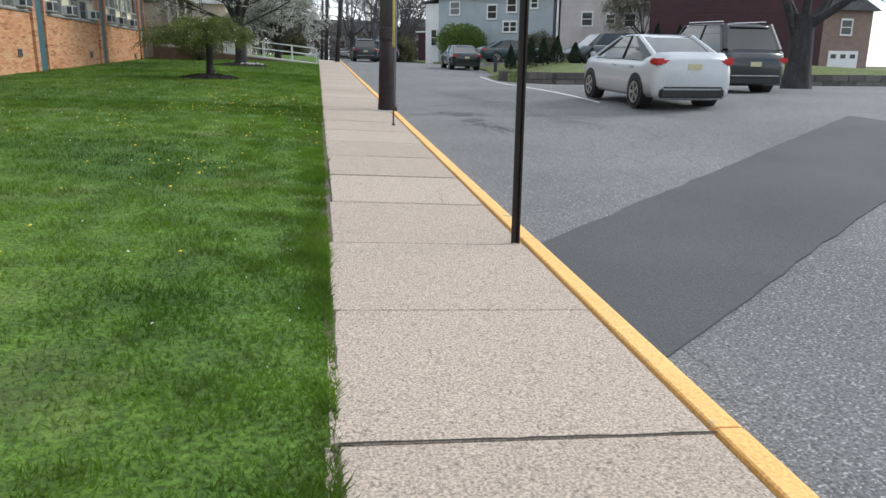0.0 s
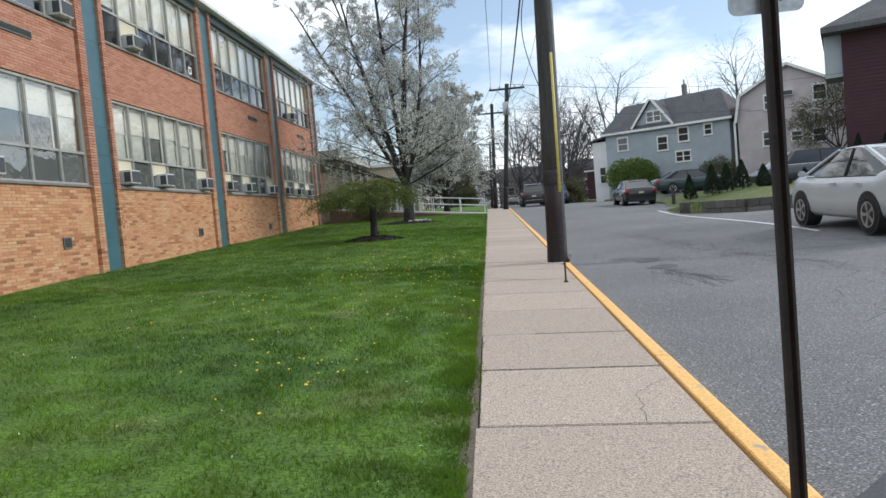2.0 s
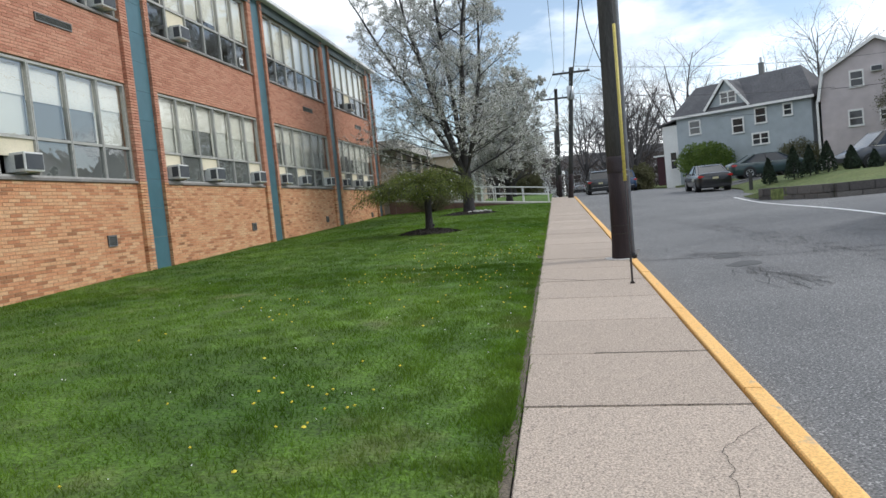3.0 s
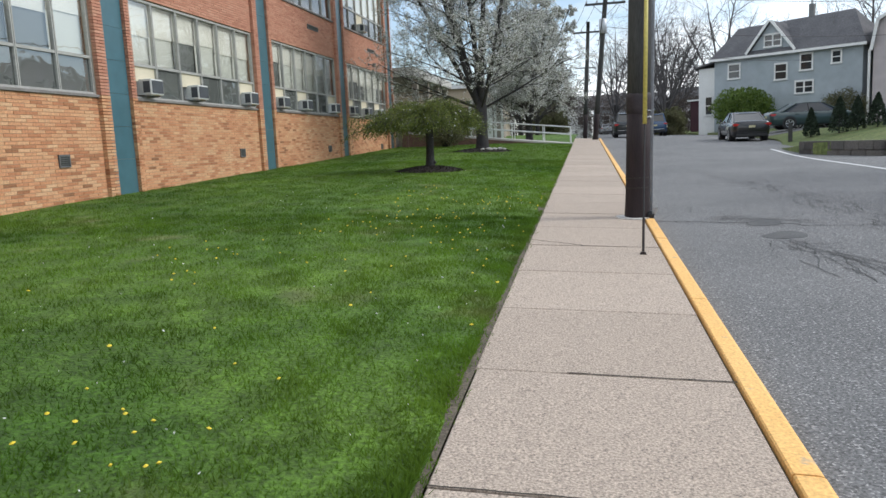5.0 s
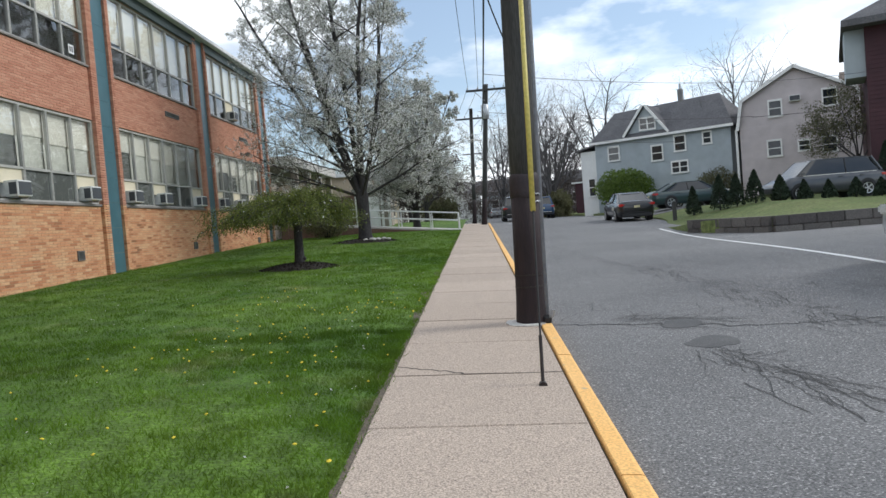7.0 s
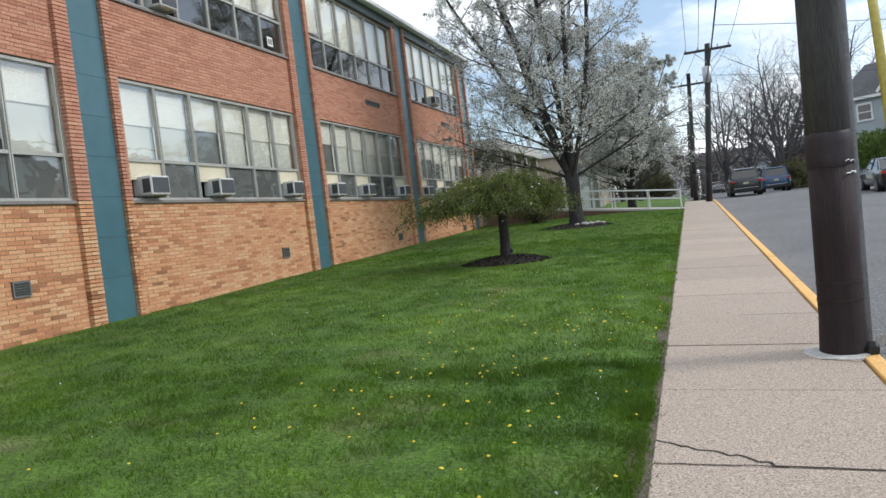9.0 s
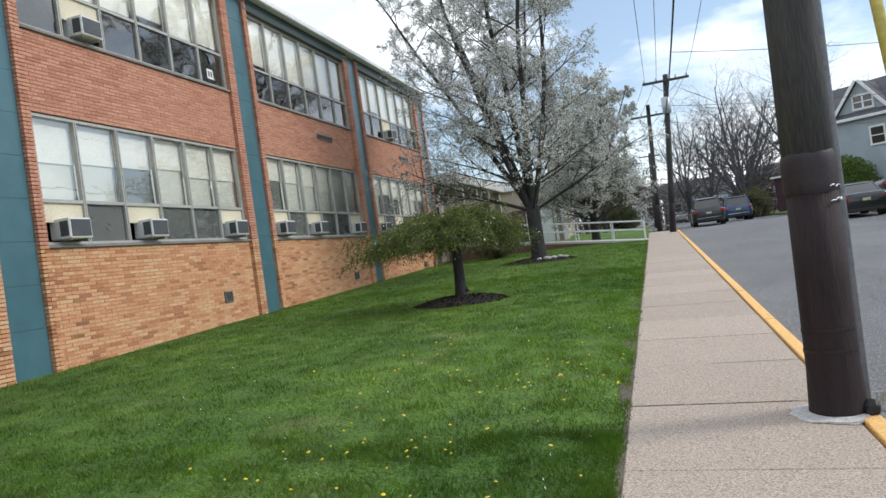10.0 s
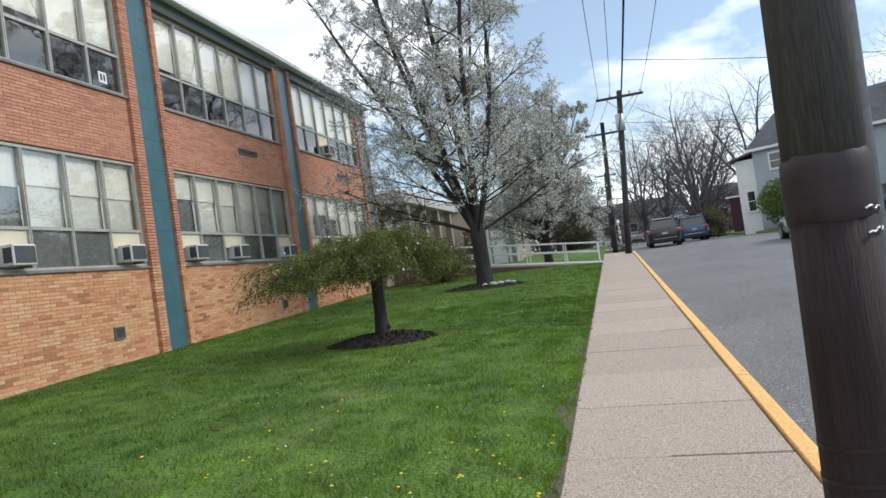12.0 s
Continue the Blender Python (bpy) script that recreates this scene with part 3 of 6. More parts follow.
for y in (45.2, 48.0, 50.8, 53.6):
    one_box("glazing", (-12.69, -12.6, y, y + 2.3, 1.9, 4.5), M_DARKGLASS, wing, "dark glazed entrance doors")
    bm = bmesh.new()
    for a in (0, 1.13, 2.24):
        boxes(bm, -12.599, -12.55, y + a, y + a + 0.06, 1.9, 4.5)
    part("door_frame", bm, M_ALU, wing)
one_box("planter_wall", (-9.1, -8.75, Y1 + 0.02, 52, 0.3, 2.0), M_DARKBRICK, wing, "low brick wall in a colour darkened for shade", 0.01)
block = thing("annexe", pose(0, 0, 0.38), "pale tan brick annexe with white-framed windows beyond the entrance", "building")
one_box("wall", (-14, -6.6, 58, 78, 0.5, 5.0), M_TAN, block, "", 0.02)
one_box("roof", (-14.3, -6.3, 57.7, 78.3, 5.0, 5.25), M_ROOFEDGE, block, "pale flat roof edge")
for y in (60, 64, 68, 72):
    w = one_box("window", (-6.6, -6.52, y, y + 1.4, 2.2, 4.1), M_WHITE, block, "white-framed window")
    one_box("pane", (-6.519, -6.50, y + 0.12, y + 1.28, 2.32, 3.98), M_DARKGLASS, w)
porch = one_box("porch", (-7.3, -4.9, 56.6, 58.05, 1.0, 3.95), M_PILLAR, block, "low grey-tan porch")
for x in (-7.25, -6.75, -5.55, -5.1):
    one_box("pier", (x, x + 0.16, 56.46, 56.598, 1.0, 3.8), M_WHITE, porch, "pale painted pier", 0.01)
one_box("door", (-6.5, -5.65, 56.52, 56.598, 1.45, 3.45), M_WHITE, porch, "white panelled door", 0.01)
one_box("lintel", (-7.4, -4.8, 56.35, 56.598, 3.81, 4.05), M_VENT, porch, "", 0.01)
d = one_box("door", (-8.4, -7.4, 57.90, 57.99, 1.5, 3.7), M_DARKBRICK, block, "dull red entrance door")

# concrete ramp and its pipe rails
ramp = raw("ramp", [(-9.0, 44.6, 2.3), (-0.09, 44.6, 1.31), (-0.09, 46.2, 1.35), (-9.0, 46.2, 2.34), (-9.0, 44.6, 0.8), (-0.09, 44.6, 0.9), (-0.09, 46.2, 0.9), (-9.0, 46.2, 0.8)],
           [(0, 1, 2, 3), (0, 4, 5, 1), (1, 5, 6, 2), (2, 6, 7, 3), (3, 7, 4, 0)], M_CONCRETE)
raw("ramp_wall", [(x, y, z) for y in (44.54, 44.598) for x, z in ((-9.0, 0.3), (-0.4, 0.6), (-0.4, 0.78), (-9.0, 1.75))], [(0, 1, 2, 3), (7, 6, 5, 4), (0, 4, 5, 1), (1, 5, 6, 2), (2, 6, 7, 3), (3, 7, 4, 0)], M_DARKBRICK, wing, "dark brick side of the ramp")
tagged(ramp, "pale concrete ramp from the pavement to the school entrance", "ramp", "", "structure")
for y in (44.66, 46.1):
    rail = thing("handrail", pose(0, y, 0), "silver-painted two-bar pipe handrail along the ramp", "handrail", "ramp handrails")
    xs = (-0.2, -1.6, -3.2, -4.8, -6.4)
    rz = lambda x: 1.33 - 0.11 * x + (y - 44.6) * 0.025
    for x in xs:
        bm = bmesh.new()
        tube(bm, (x, 0, rz(x) - 0.06), (x, 0, rz(x) + 0.8), 0.028, n=10)
        part("post", bm, M_RAIL, rail)
    for h in (0.8, 0.42):
        bm = bmesh.new()
        tube(bm, (xs[0], 0, rz(xs[0]) + h), (xs[-1], 0, rz(xs[-1]) + h), 0.026, n=10)
        part("bar", bm, M_RAIL, rail)


# ---------------------------------------------------------------- utility poles, guy, sign
def wire_points(a, b, sag, n=16):
    a, b = Vector(a), Vector(b)
    return [a.lerp(b, i / n) - Vector((0, 0, 4 * sag * (i / n) * (1 - i / n))) for i in range(n + 1)]


def strand(bm, pts, r0):
    rows = []
    for i, p in enumerate(pts):
        d = (pts[min(i + 1, len(pts) - 1)] - pts[max(i - 1, 0)]).normalized()
        s = d.cross(Vector((0.3, 0.1, 1))).normalized()
        t = d.cross(s)
        rows.append([bm.verts.new(p + (s * math.cos(a) + t * math.sin(a)) * r0) for a in [6.2832 * k / 5 for k in range(5)]])
    for u, v in zip(rows, rows[1:]):
        for k in range(5):
            bm.faces.new((u[k], u[(k + 1) % 5], v[(k + 1) % 5], v[k]))


def cable(name, a, b, sag, r0, label):
    bm = bmesh.new()
    strand(bm, wire_points(a, b, sag), r0)
    return tagged(part(name, bm, M_WIRE), label, "cable", "overhead cables")


def rings(bm, levels, n=20):
    """A round shaft through (x, y, z, r) levels."""
    rows = [[bm.verts.new((x + r0 * math.cos(2 * math.pi * i / n), y + r0 * math.sin(2 * math.pi * i / n), z)) for i in range(n)] for x, y, z, r0 in levels]
    for lo, hi in zip(rows, rows[1:]):
        for i in range(n):
            bm.faces.new((lo[i], lo[(i + 1) % n], hi[(i + 1) % n], hi[i]))
    bm.faces.new(rows[0][::-1])
    bm.faces.new(rows[-1])


def utility_pole(x, y, height, lean, radius, label):
    p = thing("utility_pole", pose(x, y, slab_z(x, y)), label, "utility pole", "street utility poles")
    axis = lambda z: (lean[0] * z, lean[1] * z)
    bm = bmesh.new()
    rings(bm, [(*axis(z), z, radius * (1 - 0.022 * z) + (0.012 if z < 0.2 else 0)) for z in (-0.3, 0.0, 0.3, 0.9, 1.5)])
    part("butt", bm, M_POLE_LOW, p, "dark creosoted lower shaft", smooth=True)
    bm = bmesh.new()
    rings(bm, [(*axis(z), z, radius * (1 - 0.022 * z)) for z in (1.5, 2.5, 4, 6, 8, height)])
    part("shaft", bm, M_POLE, p, "weathered grey upper shaft", smooth=True)
    ax, ay = axis(height - 0.35)
    bm = bmesh.new()
    boxes(bm, ax - 1.15, ax + 1.15, ay - radius * 0.8 - 0.10, ay - radius * 0.8, height - 0.40, height - 0.28)
    part("crossarm", bm, M_POLE, p, "", 0.006)
    for s in (-1.05, -0.45, 0.5, 1.05):
        bm = bmesh.new()
        rings(bm, [(ax + s, ay - radius * 0.8 - 0.05, height - 0.28 + h, q) for h, q in ((0, 0.02), (0.05, 0.045), (0.09, 0.03), (0.13, 0.045), (0.17, 0.02))], 10)
        part("insulator", bm, M_GALV, p, "", smooth=True)
    for s in (-1, 1):
        bm = bmesh.new()
        tube(bm, (ax + s * 0.7, ay - radius, height - 0.38), (ax + s * 0.1, ay - radius, height - 0.95), 0.018, n=6)
        part("brace", bm, M_GALV, p)
    return p


P1 = utility_pole(1.283, 16.36, 9.6, (0.022, 0.0), 0.168, "weathered wooden utility pole on the pavement beside the kerb")
shaft_r = lambda z: 0.168 * (1 - 0.022 * z)
bm = bmesh.new()
tube(bm, (0.155, 0.085, 0.0), (0.140 + 0.022 * 3.4, 0.085, 3.4), 0.032, n=10)
part("conduit", bm, M_VENT, P1, "dark cable conduit")
bm = bmesh.new()
tube(bm, (0.172, 0.03, 0.02), (0.145 + 0.022 * 9, 0.03, 9.0), 0.042, 0.036, n=12)
part("riser", bm, M_RISER, P1, "grey plastic riser guard", smooth=True)
for z, h in ((0.42, 0.018), (0.56, 0.018)):
    bm = bmesh.new()
    rings(bm, [(0.022 * z, 0, z + q, shaft_r(z) + 0.004) for q in (0, h)])
    part("band", bm, M_STEEL_DARK, P1, "dark steel band")
bm = bmesh.new()
arc = []
for z, d in ((1.47, 0.001), (1.48, 0.006), (1.53, 0.009), (1.60, 0.011), (1.67, 0.012), (1.72, 0.009), (1.74, 0.001)):
    row = []
    for i in range(25):
        a = radians(-205 + 9.2 * i)
        q = shaft_r(z) + d + 0.004 * noise.noise((math.cos(a) * 3, math.sin(a) * 3, z * 6))
        row.append(bm.verts.new((0.022 * z + q * math.cos(a), q * math.sin(a), z + 0.018 * noise.noise((a * 2.2, z, 1)))))
    arc.append(row)
for lo, hi in zip(arc, arc[1:]):
    for i in range(24):
        bm.faces.new((lo[i], lo[i + 1], hi[i + 1], hi[i]))
part("wrap", bm, M_POLE_WRAP, P1, "smooth dark purplish sleeve bulging round the shaft", smooth=True)
r = random.Random(17)
for z in (1.50, 1.41):
    bm = bmesh.new()
    ring = [Vector((0.022 * z + (shaft_r(z) + 0.012) * math.cos(radians(a)), (shaft_r(z) + 0.012) * math.sin(radians(a)), z + r.uniform(-0.012, 0.012))) for a in range(-62, 1, 6)]
    strand(bm, ring, 0.005)
    part("barbed_strip", bm, M_GALV, P1, "short jagged strip of wire stapled to the shaft")
verts = [(0, 0, 0.022)] + [((0.30 + 0.10 * noise.noise((math.cos(k * 0.3927) * 2, math.sin(k * 0.3927) * 2, 4))) * math.cos(k * 0.3927) * (0.7 if math.cos(k * 0.3927) > 0 else 1) - 0.02, (0.27 + 0.12 * noise.noise((math.cos(k * 0.3927) * 2, math.sin(k * 0.3927) * 2, 9))) * math.sin(k * 0.3927), 0.006) for k in range(16)]
verts += [(x, y, -0.05) for x, y, z in verts[1:]]
raw("collar", verts, [(0, 1 + k, 1 + (k + 1) % 16) for k in range(16)] + [(1 + k, 17 + k, 17 + (k + 1) % 16, 1 + (k + 1) % 16) for k in range(16)], M_CONCRETE, P1, "rough pale concrete patch round the foot")
bm = bmesh.new()
bmesh.ops.create_icosphere(bm, subdivisions=2, radius=0.06, matrix=Matrix.Translation((0.185, -0.09, 0.04)))
for v in bm.verts:
    v.co += Vector((0.03, 0.03, 0.035)) * noise.noise(v.co * 22)
part("asphalt_lump", bm, M_BLACK, P1, "black lump of cable stub and mastic at the pole foot")
bm = bmesh.new()
for i in range(3):
    tube(bm, (0.205 + 0.022 * i, -0.13, 0.06), (0.215 + 0.026 * i, -0.15, 0.15), 0.007, n=6)
part("cable_stub", bm, M_GALV, P1, "cut grey cable ends")
bm = bmesh.new()
poly_prism(bm, [(0.24 * (1 + 0.3 * noise.noise((math.cos(a) * 2, math.sin(a) * 2, 3))) * math.cos(a) - 0.03, 0.24 * (1 + 0.3 * noise.noise((math.cos(a) * 2, math.sin(a) * 2, 3))) * math.sin(a) - 0.04) for a in [2 * math.pi * i / 28 for i in range(28)]], 0.014)
collar = tagged(part("mortar_collar", bm, M_CONCRETE), "rough pale mortar collar round the pole foot", "mortar", "", "structure")
collar.matrix_basis = pose(1.245, 16.36, slab_z(1.245, 16.36) - 0.002, TILT_UP, math.degrees(math.atan(CROSS)))

P2 = utility_pole(1.13, 51.0, 8.1, (0.089, 0.0), 0.16, "tall wooden utility pole with a crossarm further up the street")
tr = bmesh.new()
rings(tr, [(0.55, -0.05, z, r0) for z, r0 in ((6.1, 0.2), (6.12, 0.22), (6.9, 0.22), (6.95, 0.15))], 14)
part("transformer", tr, M_GALV, P2, "grey can transformer", smooth=True)
P3 = utility_pole(0.55, 61.0, 7.6, (0.044, 0.0), 0.15, "distant wooden utility pole with a crossarm")
P4 = utility_pole(0.4, 96.0, 8.0, (0.044, 0.0), 0.15, "distant wooden utility pole with a crossarm")

top1, top2, top3 = grade(16.36) + 9.4, grade(51) + 7.98, grade(61) + 7.5
for s in (-1.05, -0.45, 1.05):
    cable("overhead_cable", (1.47 + s, 16.2, top1), (1.84 + s, 50.8, top2), 0.7, 0.011, "black overhead cable along the street")
    cable("overhead_cable", (1.84 + s, 50.8, top2), (0.88 + s, 60.8, top3), 0.15, 0.011, "black overhead cable along the street")
    cable("overhead_cable", (1.47 + s, 16.2, top1), (1.1 + s, -24, 9.0), 0.7, 0.011, "black overhead cable along the street")
cable("overhead_cable", (1.20, 16.5, 6.6), (1.40, 50.9, 6.9), 0.5, 0.022, "thick black telephone cable along the street")
cable("overhead_cable", (1.20, 16.3, 6.6), (1.20, -24, 6.0), 0.5, 0.022, "thick black telephone cable along the street")
cable("overhead_cable", (1.284, 31.0, 6.24), (19.7, 43.8, 7.2), 0.4, 0.009, "thin service cable across the street to a house")
cable("overhead_cable", (1.3, 51.0, 8.0), (24.5, 61.0, 7.4), 0.5, 0.012, "thin service cable across the street to a house")
cable("overhead_cable", (1.3, 51.0, 7.2), (15.5, 62.0, 6.2), 0.4, 0.012, "thin service cable across the street to a house")
cable("overhead_cable", (17.2, 52.0, 6.4), (40.0, 47.0, 7.2), 0.4, 0.014, "thin cable between the houses")
bm = bmesh.new()
loop = [Vector((1.21 - 0.24 * math.sin(math.pi * i / 14), 16.25, 3.75 + 2.2 * i / 14)) for i in range(15)]
strand(bm, loop, 0.009)
part("drip_loop", bm, M_WIRE).parent = None
bpy.data.objects["drip_loop"].name = "cable_loop"
tagged(bpy.data.objects["cable_loop"], "black cable loop hanging beside the pole", "cable", "overhead cables")

guy = thing("guy_wire", pose(1.15, 13.40, slab_z(1.15, 13.40)), "steel guy wire with a yellow plastic guard, anchored in the pavement", "guy wire")
gd = Vector((0.36, 2.88, 7.4))
bm = bmesh.new()
tube(bm, (0, 0, -0.03), gd, 0.008, n=6)
part("strand", bm, M_WIRE, guy, "dark stranded wire")
bm = bmesh.new()
tube(bm, gd * 0.185, gd * 0.50, 0.023, n=10)
part("guard", bm, M_YELLOW, guy, "yellow plastic guard tube", smooth=True)
bm = bmesh.new()
tube(bm, gd * -0.003, gd * 0.05, 0.014, n=8)
tube(bm, (0, -0.03, 0.0), (0, 0.03, 0.0), 0.035, n=8)
part("anchor", bm, M_STEEL_DARK, guy, "rusty anchor rod")

sign = thing("street_sign", pose(1.295, 5.36, slab_z(1.295, 5.36), 0, 0.2, 0), "grey back of a parking sign on a brown steel post", "street sign")
bm = bmesh.new()
outline = [(-0.034, -0.004), (-0.022, -0.004), (-0.014, 0.026), (0.014, 0.026), (0.022, -0.004), (0.034, -0.004), (0.034, 0.0), (0.025, 0.0), (0.017, 0.031), (-0.017, 0.031), (-0.025, 0.0), (-0.034, 0.0)]
poly_prism(bm, outline, 2.95, pose(0, 0, -0.08))
part("post", bm, M_STEEL_DARK, sign, "dark brown channel steel post")
bm = bmesh.new()
cr, w2, h2 = 0.035, 0.152, 0.229
pts = [(cx * (w2 - cr) + cr * math.cos(a), cz * (h2 - cr) + cr * math.sin(a)) for cx, cz, a0 in ((1, 1, 0), (-1, 1, 90), (-1, -1, 180), (1, -1, 270)) for a in [radians(a0 + 22.5 * i) for i in range(5)]]
poly_prism(bm, pts, 0.003, pose(0, 0.036, 2.36, 90, 0, 0))
part("plate", bm, M_GALV, sign, "bare grey aluminium sign back")
bm = bmesh.new()
boxes(bm, -0.115, -0.055, 0.028, 0.0325, 2.20, 2.27)
sticker = part("sticker", bm, M_WHITE, sign, "small white sticker")
bm = bmesh.new()
boxes(bm, -0.095, -0.075, 0.026, 0.0275, 2.215, 2.255)
part("mark", bm, M_BLACK, sticker, "dark mark")
for i in range(6):
    bm = bmesh.new()
    boxes(bm, -0.010, 0.010, 0.029, 0.0325, -0.004, 0.004, pose(0, 0, 0))
    t = part("scribble", bm, M_BLACK, sign, "dark illegible felt-pen scribble")
    t.matrix_basis = pose(0.062 + 0.011 * i, 0, 2.185 + 0.028 * i, 0, -60 + 8 * (i % 3), 0)
for z in (2.22, 2.5):
    bm = bmesh.new()
    tube(bm, (0, -0.012, z), (0, 0.04, z), 0.008, n=6)
    part("bolt", bm, M_GALV, sign)

# pavement cracks, trench patch, patched hole
bm = bmesh.new()
def crack(bm, pts, wide, h=0.0042):
    for (x0, y0), (x1, y1) in zip(pts, pts[1:]):
        dx, dy = x1 - x0, y1 - y0
        l = math.hypot(dx, dy)
        nx, ny = -dy / l * wide / 2, dx / l * wide / 2
        bm.faces.new([bm.verts.new((x, y, slab_z(x, y) + h)) for x, y in ((x0 + nx, y0 + ny), (x0 - nx, y0 - ny), (x1 - nx, y1 - ny), (x1 + nx, y1 + ny))])
def wander(a, b, n, amp, seed):
    r = random.Random(seed)
    return [(a[0] + (b[0] - a[0]) * i / n + (r.uniform(-amp, amp) if 0 < i < n else 0), a[1] + (b[1] - a[1]) * i / n + (r.uniform(-amp, amp) if 0 < i < n else 0)) for i in range(n + 1)]
crack(bm, wander((-0.07, 14.18), (0.58, 13.84), 14, 0.03, 3), 0.022)
crack(bm, wander((0.95, 6.75), (1.02, 7.4), 10, 0.02, 5), 0.0035)
crack(bm, wander((1.02, 7.4), (1.3, 7.75), 7, 0.015, 6), 0.003)
crack(bm, wander((0.58, 13.84), (1.37, 13.83), 12, 0.006, 21), 0.018)
crack(bm, wander((-0.07, 13.83), (0.58, 13.84), 10, 0.005, 22), 0.008)
crack(bm, wander((0.45, 9.57), (1.37, 9.57), 12, 0.006, 23), 0.016)
crack(bm, wander((-0.13, 2.47), (1.37, 2.47), 18, 0.005, 24), 0.014)
crack(bm, wander((-0.07, 6.73), (1.37, 6.73), 18, 0.004, 25), 0.010)
crack(bm, wander((-0.07, 8.15), (1.37, 8.15), 18, 0.004, 26), 0.010)
crack(bm, wander((-0.07, 16.67), (1.1, 16.67), 14, 0.004, 27), 0.009)
crack(bm, wander((0.6, 18.09), (1.36, 18.09), 10, 0.006, 7), 0.016)
crack(bm, wander((1.08, 16.1), (1.37, 16.02), 8, 0.02, 9), 0.012)
crack(bm, wander((0.98, 23.8), (1.37, 23.8), 8, 0.008, 11), 0.014)
tagged(part("pavement_cracks", bm, M_JOINT), "thin dark cracks in the pavement slabs", "cracks", "", "structure")


def road_patch(name, pts, material, label, lift=0.006):
    cx, cy = sum(p[0] for p in pts) / len(pts), sum(p[1] for p in pts) / len(pts)
    verts = [(cx, cy, road_z(cx, cy) + lift + 0.004)] + [(x, y, road_z(x, y) + lift) for x, y in pts] + [(x, y, road_z(x, y) - 0.02) for x, y in pts]
    n = len(pts)
    faces = [(0, 1 + i, 1 + (i + 1) % n) for i in range(n)] + [(1 + i, 1 + n + i, 1 + n + (i + 1) % n, 1 + (i + 1) % n) for i in range(n)]
    return tagged(raw(name, verts, faces, material), label, "road patch", "", "structure")


def edge(a, b, n, amp, seed):
    return wander(a, b, n, amp, seed)[:-1]


for i in range(4):
    u0, u1 = i / 4, (i + 1) / 4
    A, B, C, D = (1.535, 3.35), (1.535, 5.65), (9.3, 12.2), (9.3, 9.5)
    lerp = lambda p, q, u: (p[0] + (q[0] - p[0]) * u, p[1] + (q[1] - p[1]) * u)
    q = [lerp(A, D, u0), lerp(A, D, u1), lerp(B, C, u1), lerp(B, C, u0)]
    road_patch("road_patch", edge(q[0], q[1], 8, 0.02, i) + edge(q[1], q[2], 2, 0, i) + edge(q[2], q[3], 8, 0.02, 9 + i) + edge(q[3], q[0], 2, 0, i), M_PATCH, "dark newer asphalt trench patch across the street", 0.016)
for j, (x, y, a, b) in enumerate(((2.92, 14.82, 0.26, 0.24), (2.90, 15.87, 0.22, 0.26))):
    road_patch("road_patch", [(x + a * math.cos(t) * (1 + 0.3 * noise.noise((math.cos(t) * 1.5, math.sin(t) * 1.5, j))), y + b * math.sin(t) * (1 + 0.3 * noise.noise((math.cos(t) * 1.5, math.sin(t) * 1.5, j)))) for t in [2 * math.pi * i / 22 for i in range(22)]], M_REPAIR, "rough dark asphalt repair in the street", 0.004)
bm = bmesh.new()
def road_crack(bm, pts, wide):
    for (x0, y0), (x1, y1) in zip(pts, pts[1:]):
        l = math.hypot(x1 - x0, y1 - y0)
        nx, ny = -(y1 - y0) / l * wide / 2, (x1 - x0) / l * wide / 2
        bm.faces.new([bm.verts.new((x, y, road_z(x, y) + 0.0045)) for x, y in ((x0 + nx, y0 + ny), (x0 - nx, y0 - ny), (x1 - nx, y1 - ny), (x1 + nx, y1 + ny))])
r = random.Random(12)
road_crack(bm, wander((1.56, 16.75), (2.6, 16.05), 16, 0.05, 1), 0.03)
road_crack(bm, wander((2.6, 16.05), (3.5, 15.3), 14, 0.05, 2), 0.028)
road_crack(bm, wander((3.5, 15.3), (6.8, 14.2), 30, 0.05, 3), 0.02)


def alligator(a, b, wide, count, seed):
    """A worn band of short crossing cracks."""
    q = random.Random(seed)
    d = Vector((b[0] - a[0], b[1] - a[1]))
    n = Vector((-d.y, d.x)).normalized()
    for i in range(count):
        u, v = q.random(), q.gauss(0, 0.5) * wide
        x, y = a[0] + d.x * u + n.x * v, a[1] + d.y * u + n.y * v
        t = math.atan2(d.y, d.x) + (q.gauss(0, 0.25) if i % 3 else 1.4 + q.gauss(0, 0.4))
        l = q.uniform(0.25, 0.9) * (1 if i % 3 else 0.45)
        road_crack(bm, wander((x, y), (x + l * math.cos(t), y + l * math.sin(t)), 7, 0.025, 900 + seed * 131 + i), q.uniform(0.004, 0.009))


alligator((2.2, 16.6), (3.2, 15.9), 0.35, 70, 1)
alligator((2.75, 14.6), (3.1, 12.7), 0.22, 60, 2)
alligator((3.8, 22.0), (4.2, 15.0), 0.35, 150, 3)
alligator((4.2, 15.0), (5.2, 11.0), 0.35, 70, 4)
alligator((4.6, 19.0), (7.0, 12.5), 0.5, 90, 5)
alligator((2.9, 31.0), (3.6, 22.5), 0.3, 70, 6)
alligator((5.2, 29.0), (5.9, 20.0), 0.4, 60, 7)
for i in range(14):
    x, y = r.uniform(2.0, 9.0), r.uniform(8, 40)
    a = r.uniform(-0.3, 0.3) + (1.57 if i % 3 else 0)
    l = r.uniform(1.5, 4)
    road_crack(bm, wander((x, y), (x + l * math.cos(a), y + l * math.sin(a)), 22, 0.05, 70 + i), r.uniform(0.004, 0.010))
tagged(part("road_cracks", bm, M_ROADCRACK), "branching dark cracks in the old asphalt", "cracks", "", "structure")
